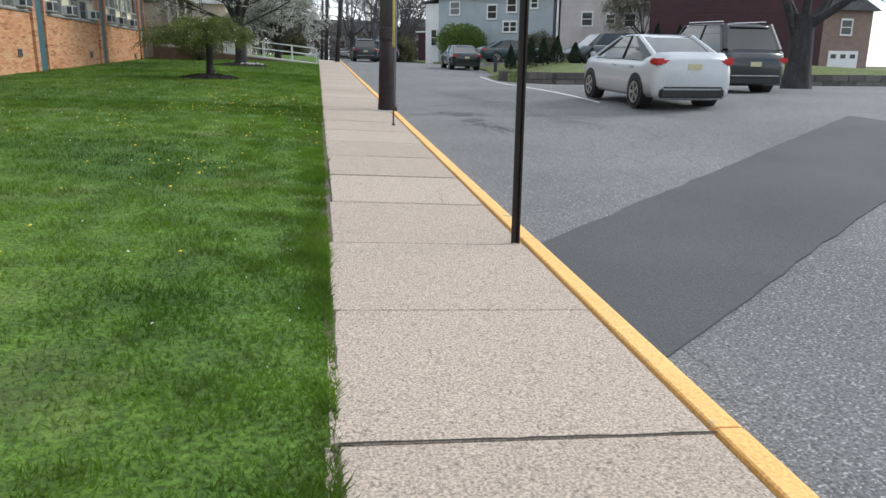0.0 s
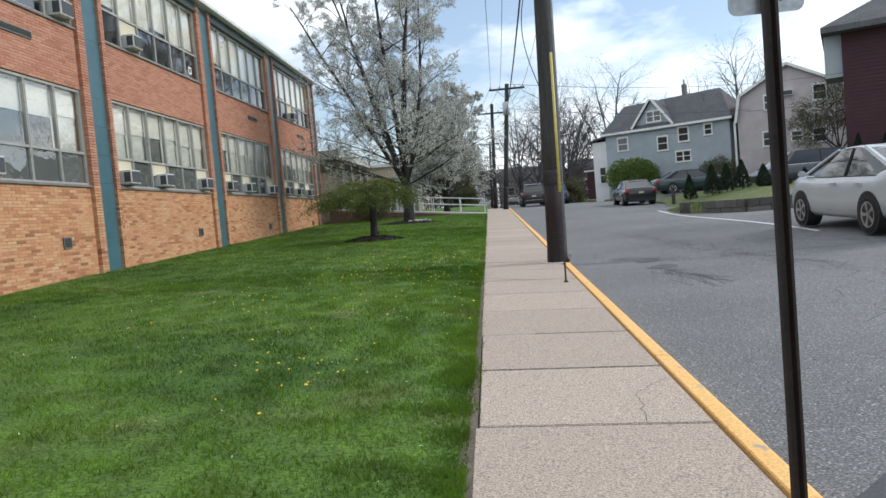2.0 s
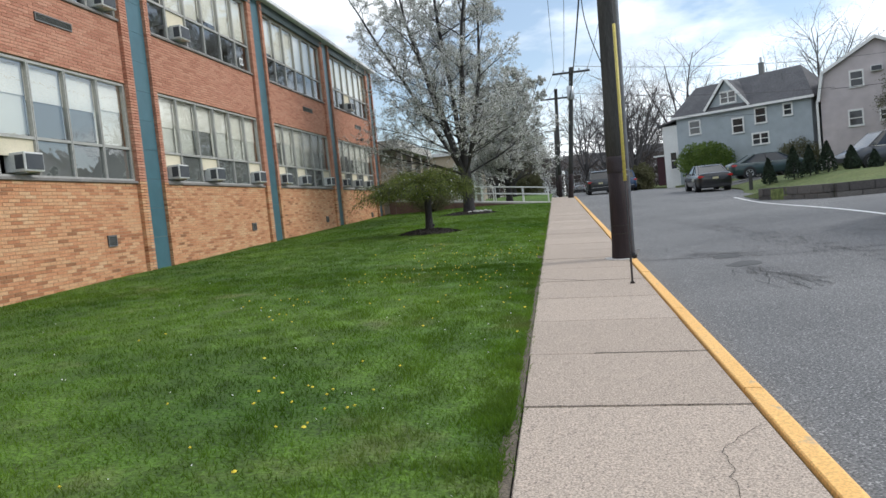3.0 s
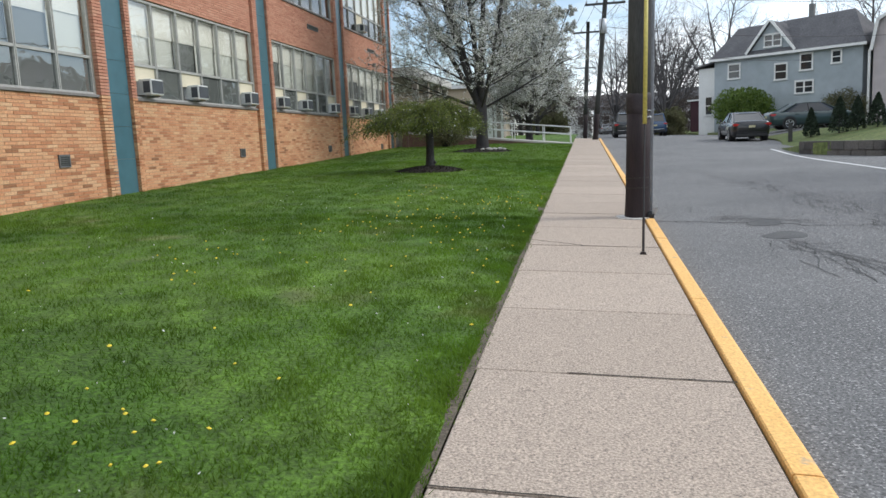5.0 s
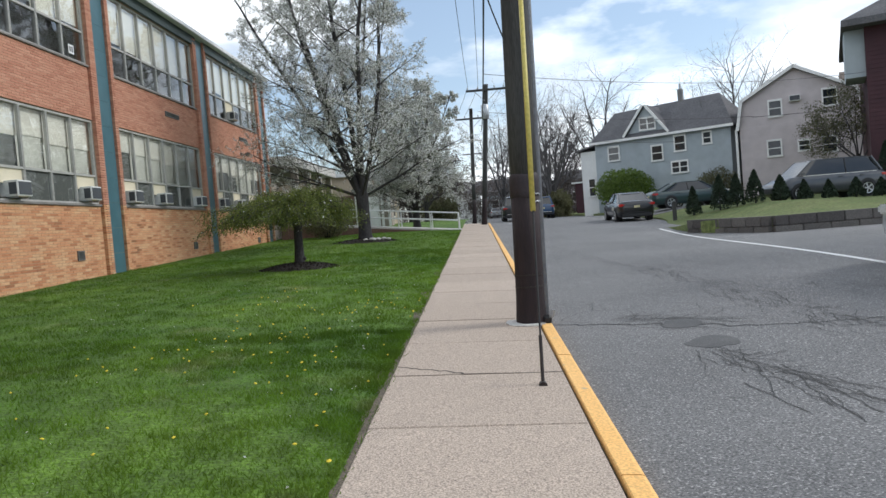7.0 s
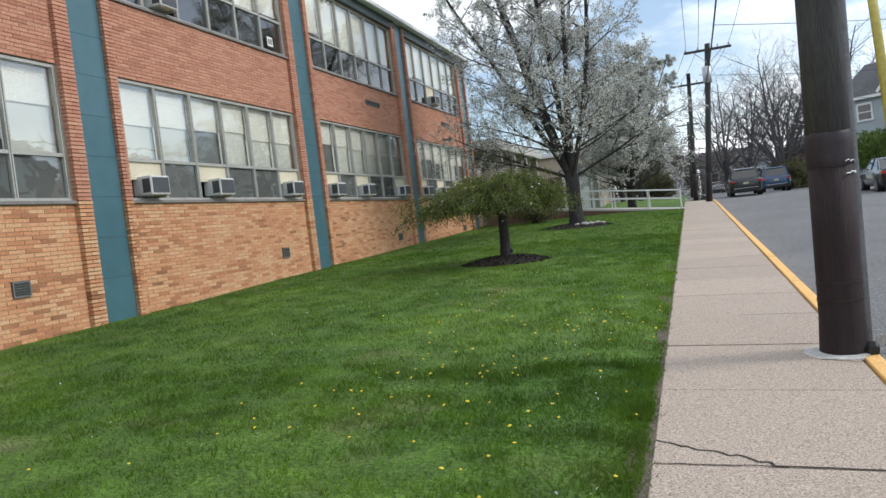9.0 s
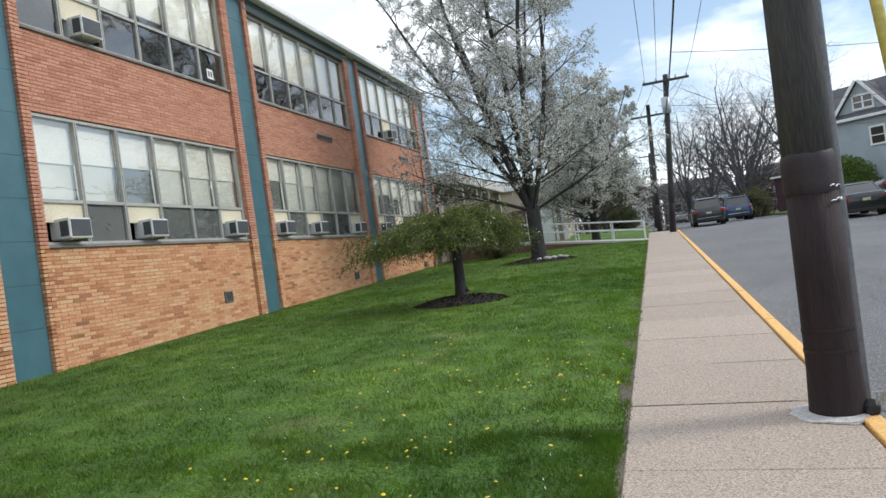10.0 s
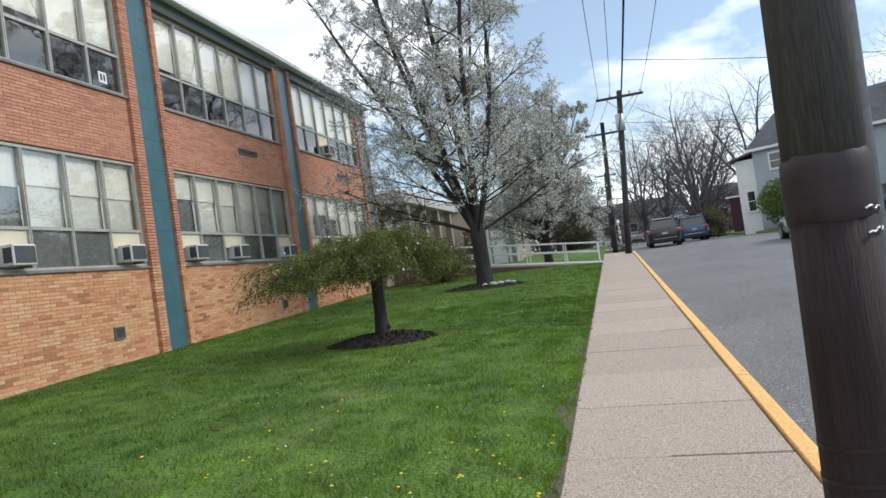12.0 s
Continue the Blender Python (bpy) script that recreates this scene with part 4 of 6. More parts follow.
bm = bmesh.new()
for (x0, y0), (x1, y1) in (((6.35, 17.0), (7.27, 30.1)), ((7.27, 30.1), (7.75, 37.0)),):
    n = 10
    for i in range(n):
        u, v = i / n, (i + 1) / n
        xa, ya, xb, yb = x0 + (x1 - x0) * u, y0 + (y1 - y0) * u, x0 + (x1 - x0) * v, y0 + (y1 - y0) * v
        bm.faces.new([bm.verts.new((x, y, road_z(x, y) + 0.005)) for x, y in ((xa, ya), (xa + 0.1, ya), (xb + 0.1, yb), (xb, yb))])
tagged(part("road_marking", bm, M_WHITE), "worn white line painted on the street", "road marking", "", "structure")

# ---------------------------------------------------------------- low stone wall of the bank
stones = new("retaining_wall")
tagged(stones, "low dark stone block retaining wall round the grass bank", "retaining wall", "", "structure")
r = random.Random(5)
def wall_run(a, b, top, courses=2, length=0.62):
    d = Vector(b) - Vector(a)
    n = max(1, round(d.length / length))
    ang = math.degrees(math.atan2(d.y, d.x))
    base = min(road_z(9, a[1]), road_z(9, b[1])) - 0.12
    h = (top - base) / courses
    for c in range(courses):
        for i in range(n):
            l = d.length / n
            u = (i + 0.5) / n
            if c % 2:
                u = (i + 1) / n if i < n - 1 else 0.25 / n
                l = l if i < n - 1 else l / 2
            bm = bmesh.new()
            boxes(bm, -l / 2 + 0.005, l / 2 - 0.005, -0.16, 0.16 + r.uniform(-0.02, 0.02), 0.004, h - 0.004)
            s = part("stone", bm, M_STONE, stones, "", 0.018)
            s.matrix_basis = pose(a[0] + d.x * u, a[1] + d.y * u, base + c * h, 0, 0, ang + r.uniform(-1, 1))
        if c % 2:
            bm = bmesh.new()
            boxes(bm, -d.length / n / 4 + 0.005, d.length / n / 4 - 0.005, -0.16, 0.16, 0.004, h - 0.004)
            s = part("stone", bm, M_STONE, stones, "", 0.018)
            s.matrix_basis = pose(a[0] + d.x * (1 - 0.25 / n), a[1] + d.y * (1 - 0.25 / n), base + c * h, 0, 0, ang)
wall_run((8.0, 33.4), (9.45, 30.05), 1.12)
wall_run((9.45, 30.0), (44.0, 30.0), 1.12, 2, 0.8)
post = thing("wooden_post", pose(9.75, 42.0, bank_z(9.75, 42.0) - 0.1), "short weathered wooden post at the edge of the grass", "post")
one_box("shaft", (-0.08, 0.08, -0.08, 0.08, 0, 0.95), M_POLE, post, "", 0.02)
# ---------------------------------------------------------------- plants
M_LEAF_PEAR = translucent(surface("pear_young_leaf", (0.30, 0.32, 0.22), (0.07, 0.10, 0.035), 1.5, 0.8, 6, 0.2, 0, vary="island", contrast=0.8), 0.3)
M_LEAF_WEEP = translucent(surface("weeping_leaf", (0.075, 0.115, 0.022), (0.24, 0.27, 0.065), 1.5, 0.8, 6, 0.2, 0, vary="island", contrast=0.8))
M_PETAL = translucent(surface("white_petal", (0.84, 0.83, 0.82), (0.92, 0.91, 0.90), 1.5, 0.8, 6, 0.1, 0, vary="island"), 0.3)
M_TWIG = surface("grey_twig", (0.030, 0.026, 0.025), (0.060, 0.053, 0.050), 3, 0.95, 20, 0.4, 0)
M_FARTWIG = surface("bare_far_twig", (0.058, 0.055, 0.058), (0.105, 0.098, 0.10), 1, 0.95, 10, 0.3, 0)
M_BUSH = translucent(surface("green_bush_leaf", (0.095, 0.162, 0.027), (0.176, 0.243, 0.054), 1.5, 0.8, 6, 0.2, 0, vary="island", contrast=0.9))
M_CONIFER = surface("dark_conifer", (0.010, 0.022, 0.012), (0.03, 0.05, 0.025), 2, 0.85, 10, 0.3, 0, vary="island", contrast=0.9)
M_BROWNLEAF = translucent(surface("reddish_spring_bud", (0.13, 0.10, 0.088), (0.075, 0.066, 0.058), 1.5, 0.85, 6, 0.2, 0, vary="island", contrast=0.9))
M_DULLLEAF = translucent(surface("dull_green_bud", (0.16, 0.17, 0.08), (0.11, 0.10, 0.06), 1.5, 0.85, 6, 0.2, 0, vary="island", contrast=0.9))
M_DANDELION = surface("dandelion_yellow", (0.75, 0.55, 0.03), (0.80, 0.62, 0.06), 3, 0.8, 10, 0.1, 0)


def big_mesh(name, verts, size, material, parent=None, label="", kind="stuff"):
    """Loose triangles (size 3) or quads (size 4) from an array of corners."""
    v = np.ascontiguousarray(verts, dtype=np.float32).reshape(-1, 3)
    n = len(v) // size
    me = bpy.data.meshes.new(name)
    me.vertices.add(len(v))
    me.vertices.foreach_set("co", v.ravel())
    me.loops.add(len(v))
    me.loops.foreach_set("vertex_index", np.arange(len(v), dtype=np.int32))
    me.polygons.add(n)
    me.polygons.foreach_set("loop_start", np.arange(0, len(v), size, dtype=np.int32))
    me.update(calc_edges=True)
    me.materials.append(material)
    ob = new(name, me)
    if parent is not None:
        ob.parent = parent
    return tagged(ob, label, "", "", kind)


def leaves(name, centres, size, material, parent, label, seed, droop=0.0):
    g = np.random.default_rng(seed)
    c = np.asarray(centres, dtype=np.float64)
    n = len(c)
    a = g.normal(size=(n, 3))
    a[:, 2] -= droop
    a /= np.linalg.norm(a, axis=1, keepdims=True)
    b = np.cross(a, g.normal(size=(n, 3)))
    b /= np.linalg.norm(b, axis=1, keepdims=True)
    s = size * g.uniform(0.6, 1.3, (n, 1))
    bend = np.cross(a, b) * s * 0.25
    q = np.stack([c - a * s, c + b * s * 0.55 + bend, c + a * s, c - b * s * 0.55 + bend], 1)
    return big_mesh(name, q, 4, material, parent, label)


class Branches:
    """Limbs as tapered tubes, gathered level by level."""

    def __init__(self, seed):
        self.r, self.tubes, self.tips = random.Random(seed), {}, []

    def limb(self, p, d, length, radius, level, plan):
        r = self.r
        segs, wobble, lift, kids, ratio, spread, sides = plan[level]
        pts, rad, d = [Vector(p)], [radius], Vector(d).normalized()
        for i in range(segs):
            d = (d + Vector((r.uniform(-1, 1), r.uniform(-1, 1), r.uniform(-1, 1))) * wobble + Vector((0, 0, lift))).normalized()
            pts.append(pts[-1] + d * length / segs)
            rad.append(radius * (1 - 0.75 * (i + 1) / segs))
        self.tubes.setdefault(level, []).append((pts, rad, sides))
        last = level + 1 >= len(plan)
        if last:
            for q in range(2, len(pts)):
                self.tips.append((pts[q - 1], pts[q]))
            return
        for j in range(kids):
            u = 0.28 + 0.72 * (j + r.uniform(0.2, 0.8)) / kids
            i = min(segs - 1, int(u * segs))
            f = u * segs - i
            at = pts[i].lerp(pts[i + 1], f)
            axis = (pts[i + 1] - pts[i]).normalized()
            side = axis.orthogonal().normalized()
            side.rotate(Matrix.Rotation(j * 2.4 + r.uniform(-0.5, 0.5), 3, axis))
            ang = radians(spread * r.uniform(0.7, 1.25))
            nd = axis * math.cos(ang) + side * math.sin(ang)
            self.limb(at, nd, length * ratio * r.uniform(0.75, 1.15) * (1.15 - 0.45 * u), max(0.004, rad[i] * 0.58), level + 1, plan)

    def mesh(self, name, levels, material, parent, label="", kind=""):
        verts, faces = [], []
        for lv in levels:
            for pts, rad, n in self.tubes.get(lv, ()):
                first = len(verts)
                for i, (p, q) in enumerate(zip(pts, rad)):
                    d = (pts[min(i + 1, len(pts) - 1)] - pts[max(i - 1, 0)]).normalized()
                    s = d.orthogonal().normalized()
                    t = d.cross(s)
                    for j in range(n):
                        a = 2 * math.pi * j / n
                        verts.append(p + (s * math.cos(a) + t * math.sin(a)) * q)
                for i in range(len(pts) - 1):
                    for j in range(n):
                        k = (j + 1) % n
                        faces.append((first + i * n + j, first + i * n + k, first + (i + 1) * n + k, first + (i + 1) * n + j))
        return tagged(raw(name, verts, faces, material, parent, label, True), "", "", "", kind)


def scatter(tips, per, spread, seed):
    g = random.Random(seed)
    out = []
    for a, b in tips:
        for _ in range(per):
            p = a.lerp(b, g.random())
            out.append((p.x + g.gauss(0, spread), p.y + g.gauss(0, spread), p.z + g.gauss(0, spread)))
    return out


def pear_tree(x, y, height, leaders, seed, label, per, trunk=0.27, lean=(0, 0), size=0.035):
    """A forked trunk with narrow ascending leaders, laterals all the way up and fine twigs."""
    z = lawn_z(x, y)
    t = thing("pear_tree", pose(x, y, z), label, "tree", "pear trees on the lawn")
    b = Branches(seed)
    r = random.Random(seed)
    fork = 1.75 * height / 12.6
    b.tubes[0] = [([Vector((0, 0, h)) for h in (-0.1, 0.06, 0.3, 0.7, 1.2, fork, fork + 0.25)], [trunk * k for k in (1.5, 1.25, 1.05, 0.97, 0.95, 0.98, 0.6)], 14)]
    plan = [None, (10, 0.07, 0.02, 0, 0, 0, 8), (6, 0.13, 0.035, 7, 0.46, 46, 5), (5, 0.18, 0.03, 8, 0.52, 44, 4), (4, 0.22, 0.03, 0, 0, 0, 3)]
    for i in range(leaders):
        a = 2.4 * i + 0.6
        out = (0.05, 0.33, 0.22, 0.42, 0.28, 0.37, 0.16)[i % 7]
        d = Vector((math.cos(a) * out + lean[0], math.sin(a) * out + lean[1], 1.0))
        length, rad = height * (0.84 - 0.25 * out), trunk * (0.55 - 0.35 * out)
        base = Vector((math.cos(a) * 0.06, math.sin(a) * 0.06, fork - 0.15 + 0.12 * (i % 3)))
        b.limb(base, d, length, rad, 1, plan)
        pts, rr, _ = b.tubes[1][-1]
        n = len(pts) - 1
        for k in range(15):
            u = 0.07 + 0.90 * (k + r.random()) / 15
            q = min(n - 1, int(u * n))
            p = pts[q].lerp(pts[q + 1], u * n - q)
            h = 2.4 * k + i + r.uniform(-0.4, 0.4)
            reach = height * 0.245 * (1.1 - 0.72 * u) * r.uniform(0.7, 1.15)
            b.limb(p, (math.cos(h) * 0.85, math.sin(h) * 0.85, 0.25 + 0.6 * u), reach, min(0.035, rr[q] * 0.5), 2, plan)
    for k in range(5):
        h = (0.15, 1.7, 2.9, 3.6, 5.0)[k]
        b.limb((0, 0, fork - 0.1), (math.cos(h), math.sin(h), 0.45), height * 0.36, 0.05, 2, [None, None, (9, 0.08, 0.02, 11, 0.36, 46, 6), plan[3], plan[4]])
    b.mesh("trunk", (0,), M_BARK, t, "dark grey bark")
    b.mesh("limb", (1,), M_BARK, t, "ascending dark leaders")
    b.mesh("branchwork", (2, 3, 4), M_TWIG, t, "fine dark twigs", "stuff")
    leaves("crown", scatter(b.tips, per, 0.035, seed), size, M_LEAF_PEAR, t, "sparse pale white-green blossom and young leaf", seed)
    leaves("blossom", scatter(b.tips, per, 0.035, seed + 2), size * 1.15, M_PETAL, t, "white blossom", seed + 3)
    return t


def mulch_ring(x, y, radius, label):
    verts, faces = [], []
    n, rows = 40, 6
    for j in range(rows + 1):
        for i in range(n):
            a = 2 * math.pi * i / n
            q = radius * j / rows * (1 + 0.10 * noise.noise((math.cos(a) * 1.5, math.sin(a) * 1.5, radius)) )
            px, py = x + q * math.cos(a), y + q * math.sin(a)
            verts.append((px, py, lawn_z(px, py) + 0.13 * (1 - (j / rows) ** 2) - 0.03 * (j == rows) + 0.03 * noise.noise((px * 6, py * 6, 0)) * (j < rows)))
    for j in range(rows):
        for i in range(n):
            k = (i + 1) % n
            faces.append((j * n + i, j * n + k, (j + 1) * n + k, (j + 1) * n + i))
    tagged(raw("mulch_ring", verts, faces, M_MULCH, None, "", True), label, "mulch", "tree mulch rings")
    g = np.random.default_rng(int(radius * 100))
    k = 900
    ang, q = g.uniform(0, 6.283, k), radius * np.sqrt(g.random(k)) * 1.04
    pts = [(x + q[i] * math.cos(ang[i]), y + q[i] * math.sin(ang[i]), lawn_z(x + q[i] * math.cos(ang[i]), y) + 0.13 * (1 - min(1, q[i] / radius) ** 2) + 0.008) for i in range(k)]
    tagged(leaves("mulch_chips", pts, 0.03, M_MULCH, None, "loose dark bark chips round a tree", int(radius * 7)), "", "mulch")


mulch_ring(-3.52, 24.95, 0.92, "dark round mulch bed under the weeping tree")
mulch_ring(-3.6, 36.0, 1.25, "dark round mulch bed under the pear tree")
pear_tree(-3.6, 36.0, 12.9, 7, 21, "tall pear tree in thin white blossom on the lawn", 7, 0.25, (-0.10, 0.0), 0.022)
pear_tree(-2.5, 47.3, 8.2, 6, 33, "smaller pear tree in white blossom beyond the ramp", 8, 0.19, (0.0, 0.0), 0.027)

# pale stones lying at the foot of the pear tree
r = random.Random(31)
for x, y, q in ((-3.25, 35.35, 0.11), (-3.05, 35.45, 0.09), (-3.5, 35.25, 0.08), (-2.85, 35.6, 0.10), (-3.15, 35.15, 0.06), (-2.65, 35.5, 0.07)):
    bm = bmesh.new()
    bmesh.ops.create_icosphere(bm, subdivisions=2, radius=q)
    for v in bm.verts:
        v.co = Vector((v.co.x * 1.3, v.co.y, v.co.z * 0.55)) * (1 + 0.28 * noise.noise(v.co * 14 + Vector((x * 9, 0, 0))))
    stone = tagged(part("stone", bm, M_CONCRETE, None, "", smooth=True), "small pale stone lying on the dark mulch", "stone", "stones round the tree foot")
    stone.matrix_basis = pose(x, y, lawn_z(x, y) + 0.10 + 0.2 * q, 0, 0, r.uniform(0, 180))

# weeping tree: an umbrella of arching shoots
weep = thing("weeping_tree", pose(-3.52, 24.95, lawn_z(-3.52, 24.95)), "low weeping umbrella tree with yellow-green young leaves", "tree")
r = random.Random(2)
bm = bmesh.new()
rings(bm, [(0, 0, -0.1, 0.17), (0, 0, 0.1, 0.13), (0.01, 0.01, 0.5, 0.105), (0.02, 0.0, 0.95, 0.10), (0.0, 0.0, 1.12, 0.13), (0, 0, 1.28, 0.09)], 14)
part("trunk", bm, M_BARK, weep, "dark straight trunk", smooth=True)
bm = bmesh.new()
rings(bm, [(0.13, -0.02, 0.18, 0.02), (0.13, -0.02, 0.22, 0.05), (0.13, -0.02, 0.27, 0.02)], 8)
part("knot", bm, M_BARK, weep)
b = Branches(5)
tips = []
for i in range(150):
    a = r.uniform(0, 6.283)
    reach = (1.85 if i % 3 else 1.1) * r.uniform(0.5, 1.05) * (1 - 0.16 * math.cos(a))
    rise = r.uniform(0.34, 0.70) * (1.15 - 0.35 * reach / 1.8)
    end = r.uniform(-0.35, 0.05) if reach > 1.0 else r.uniform(0.0, 0.3)
    pts = []
    for s in range(9):
        u = s / 8
        w = 0.07 * u
        pts.append(Vector((math.cos(a + 0.15 * u) * reach * u + r.uniform(-w, w), math.sin(a + 0.15 * u) * reach * u + r.uniform(-w, w), 1.15 + rise * math.sin(min(1, u * 1.25) * math.pi / 2) * (1 if u < 0.8 else 1) + (end - rise * 0.4) * u ** 2.4)))
    b.tubes.setdefault(0, []).append((pts, [0.028 * (1 - 0.85 * s / 8) * (1 if reach > 1.3 else 0.6) for s in range(9)], 4))
    for p, q in zip(pts[2:], pts[3:]):
        tips.append((p, q))
    for s in (3, 4, 5, 6, 7, 8):
        for _ in range(2):
            k = pts[s] + Vector((r.uniform(-0.12, 0.12), r.uniform(-0.12, 0.12), 0.03))
            e = k + Vector((math.cos(a) * 0.12 + r.uniform(-0.1, 0.1), math.sin(a) * 0.12 + r.uniform(-0.1, 0.1), -r.uniform(0.08, 0.36)))
            b.tubes.setdefault(1, []).append(([pts[s], k, e], [0.006, 0.005, 0.003], 3))
            tips.append((k, e))
b.mesh("limb", (0,), M_TWIG, weep, "arching dark shoots")
b.mesh("shootwork", (1,), M_TWIG, weep, "hanging twigs", "stuff")
leaves("crown", scatter(tips, 25, 0.05, 8), 0.021, M_LEAF_WEEP, weep, "small yellow-green hanging leaves", 3, 0.5)
leaves("blossom", scatter(tips[::5], 1, 0.06, 9), 0.022, M_PETAL, weep, "last white blossom", 4)


def bare_tree(x, y, z, height, seed, limb=7, trunk=0.3, material=None, buds=None, label="bare grey deciduous tree in early spring", per=1, size=0.12):
    z = min(z, road_z(x, y)) if 1.5 < x < 13 else z
    t = thing("bare_tree", pose(x, y, z), label, "tree", "bare trees along the street")
    b = Branches(seed)
    plan = [(5, 0.05, 0, 0, 0, 0, 8), (7, 0.11, 0.015, 8, 0.52, 48, 5), (5, 0.17, 0.015, 7, 0.52, 46, 4), (5, 0.22, 0.01, 6, 0.5, 44, 3), (3, 0.3, 0.02, 0, 0, 0, 3)]
    b.limb((0, 0, -0.2), (0, 0, 1), height * 0.28, trunk, 0, [(5, 0.05, 0, 0, 0, 0, 9)])
    b.tips = []
    b.tubes[0][0] = (b.tubes[0][0][0], [trunk * k for k in (1.3, 1.05, 0.95, 0.9, 0.85, 0.7)], 9)
    top = b.tubes[0][0][0][-2]
    for i in range(limb):
        a = 2.4 * i + seed
        out = (0.2, 0.95, 0.6, 1.3, 0.45)[i % 5]
        b.limb(top - Vector((0, 0, 0.1 * height * (i % 3) / 3)), (math.cos(a) * out, math.sin(a) * out, 1), height * (0.72 - 0.2 * out), trunk * 0.40, 1, plan)
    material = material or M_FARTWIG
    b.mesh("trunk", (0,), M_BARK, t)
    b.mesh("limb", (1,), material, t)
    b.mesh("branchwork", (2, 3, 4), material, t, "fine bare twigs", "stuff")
    if buds is not None:
        leaves("crown", scatter(b.tips, per, 0.15, seed), size, buds, t, "thin haze of spring buds", seed)
    return t


bare_tree(8.6, 84, grade(84), 14, 41, 8, 0.38)
bare_tree(14.6, 88, grade(88), 15.5, 42, 8, 0.4)
bare_tree(4.4, 98, grade(98), 13.5, 43, 7, 0.35)
bare_tree(15.2, 22.5, road_z(15.2, 22.5), 9, 61, 6, 0.42, M_BARK, None, "thick-trunked bare tree beside the parked cars")
bare_tree(27, 82, 3, 15, 45, 7, 0.35)
bare_tree(39, 62, 3, 12, 46, 7, 0.35)
bare_tree(7.4, 76, grade(76), 8, 52, 8, 0.25, M_FARTWIG, None, "bare tree at the bend of the street")
bare_tree(11, 95, grade(95), 11, 53, 8, 0.3)
bare_tree(6.2, 90, grade(90), 12.5, 57, 9, 0.28)
bare_tree(9.6, 101, grade(101), 15, 58, 9, 0.34)
bare_tree(-3.2, 66, grade(66), 7.0, 48, 7, 0.18, M_FARTWIG, M_BROWNLEAF, "small tree with reddish spring buds", 2, 0.07)
bare_tree(-5.5, 78, grade(78), 8.0, 49, 7, 0.2, M_FARTWIG, M_DULLLEAF, "small tree with dull green spring buds", 2, 0.09)
bare_tree(20.8, 47.5, 2.3, 5.2, 51, 7, 0.12, M_FARTWIG, M_DULLLEAF, "small budding ornamental tree beside the houses", 2, 0.05)


def bush(x, y, z, wide, high, material, count, size, seed, label, category="bush", name="bush"):
    t = thing(name, pose(x, y, z), label, category)
    g = np.random.default_rng(seed)
    b = Branches(seed)
    for i in range(22):
        a, s = g.uniform(0, 6.283), g.uniform(0.2, 0.9)
        e = Vector((math.cos(a) * wide / 2 * s, math.sin(a) * wide / 2 * s, high * g.uniform(0.55, 0.95)))
        b.tubes.setdefault(0, []).append(([Vector((e.x * 0.1, e.y * 0.1, -0.1)), e * 0.5 + Vector((0, 0, 0.1)), e], [0.025, 0.016, 0.006], 4))
    b.mesh("stems", (0,), M_TWIG, t, "thin woody stems", "stuff")
    v = g.normal(size=(count, 3))
    v /= np.linalg.norm(v, axis=1, keepdims=True)
    rad = g.uniform(0.2, 1.0, (count, 1)) ** 0.5
    lump = np.array([1 + (0.5 if name == "thicket" else 0.28) * noise.noise(Vector(q * 2.2) + Vector((seed, 0, 0))) for q in v])[:, None]
    p = v * rad * lump * np.array([wide / 2, wide / 2, high / 2]) + np.array([0, 0, high / 2])
    p[:, 2] = np.maximum(p[:, 2], 0.03)
    leaves("foliage", p, size, material, t, "", seed)
    return t


def conifer(x, y, z, high, wide, seed):
    t = thing("conifer_shrub", pose(x, y, z), "small dark conical evergreen shrub in a row", "shrub", "row of conical evergreens")
    g = np.random.default_rng(seed)
    bm = bmesh.new()
    tube(bm, (0, 0, -0.1), (0, 0, high * 0.9), 0.035, 0.008, 6)
    part("stem", bm, M_BARK, t)
    n = 1500
    u = g.random(n) ** 0.8
    a = g.uniform(0, 6.283, n)
    q = wide / 2 * np.clip(1.15 * (1 - u) ** 0.75, 0, 1) * np.sqrt(g.uniform(0.35, 1, n)) * (1 + 0.15 * np.sin(3 * a + seed))
    p = np.stack([q * np.cos(a), q * np.sin(a), 0.05 + u * high], 1)
    leaves("foliage", p, 0.06, M_CONIFER, t, "dense dark green sprays", seed, -1.2)


for i, (x, y, h, w) in enumerate(((10.7, 42.3, 1.25, 0.7), (11.5, 41.0, 1.5, 0.85), (12.1, 40.6, 1.35, 0.75), (12.75, 40.2, 1.35, 0.85), (13.5, 39.4, 1.0, 0.75), (14.3, 39.0, 0.75, 0.6), (15.2, 38.8, 0.7, 0.6), (16.2, 38.6, 0.75, 0.65), (17.1, 38.4, 0.7, 0.6), (19.5, 42.4, 2.0, 0.85), (20.9, 42.4, 1.9, 0.8))):
    conifer(x, y, bank_z(x, y), h, w, 60 + i)
bush(11.7, 63.0, bank_z(11.7, 63), 4.2, 3.1, M_BUSH, 9000, 0.09, 7, "large round fresh green bush in front of the house")
bush(17.6, 60.0, bank_z(17.6, 60), 3.2, 2.6, M_DULLLEAF, 5000, 0.07, 8, "loose greenish shrub beside the house")
bush(-7.4, 45.9 + 2.2, lawn_z(-7.4, 48), 2.2, 1.5, M_DULLLEAF, 5000, 0.05, 9, "brownish green shrub beside the ramp")
bush(-6.3, 42.2, lawn_z(-6.3, 42.2), 2.6, 1.5, M_DULLLEAF, 6000, 0.045, 10, "brownish green shrub before the entrance")
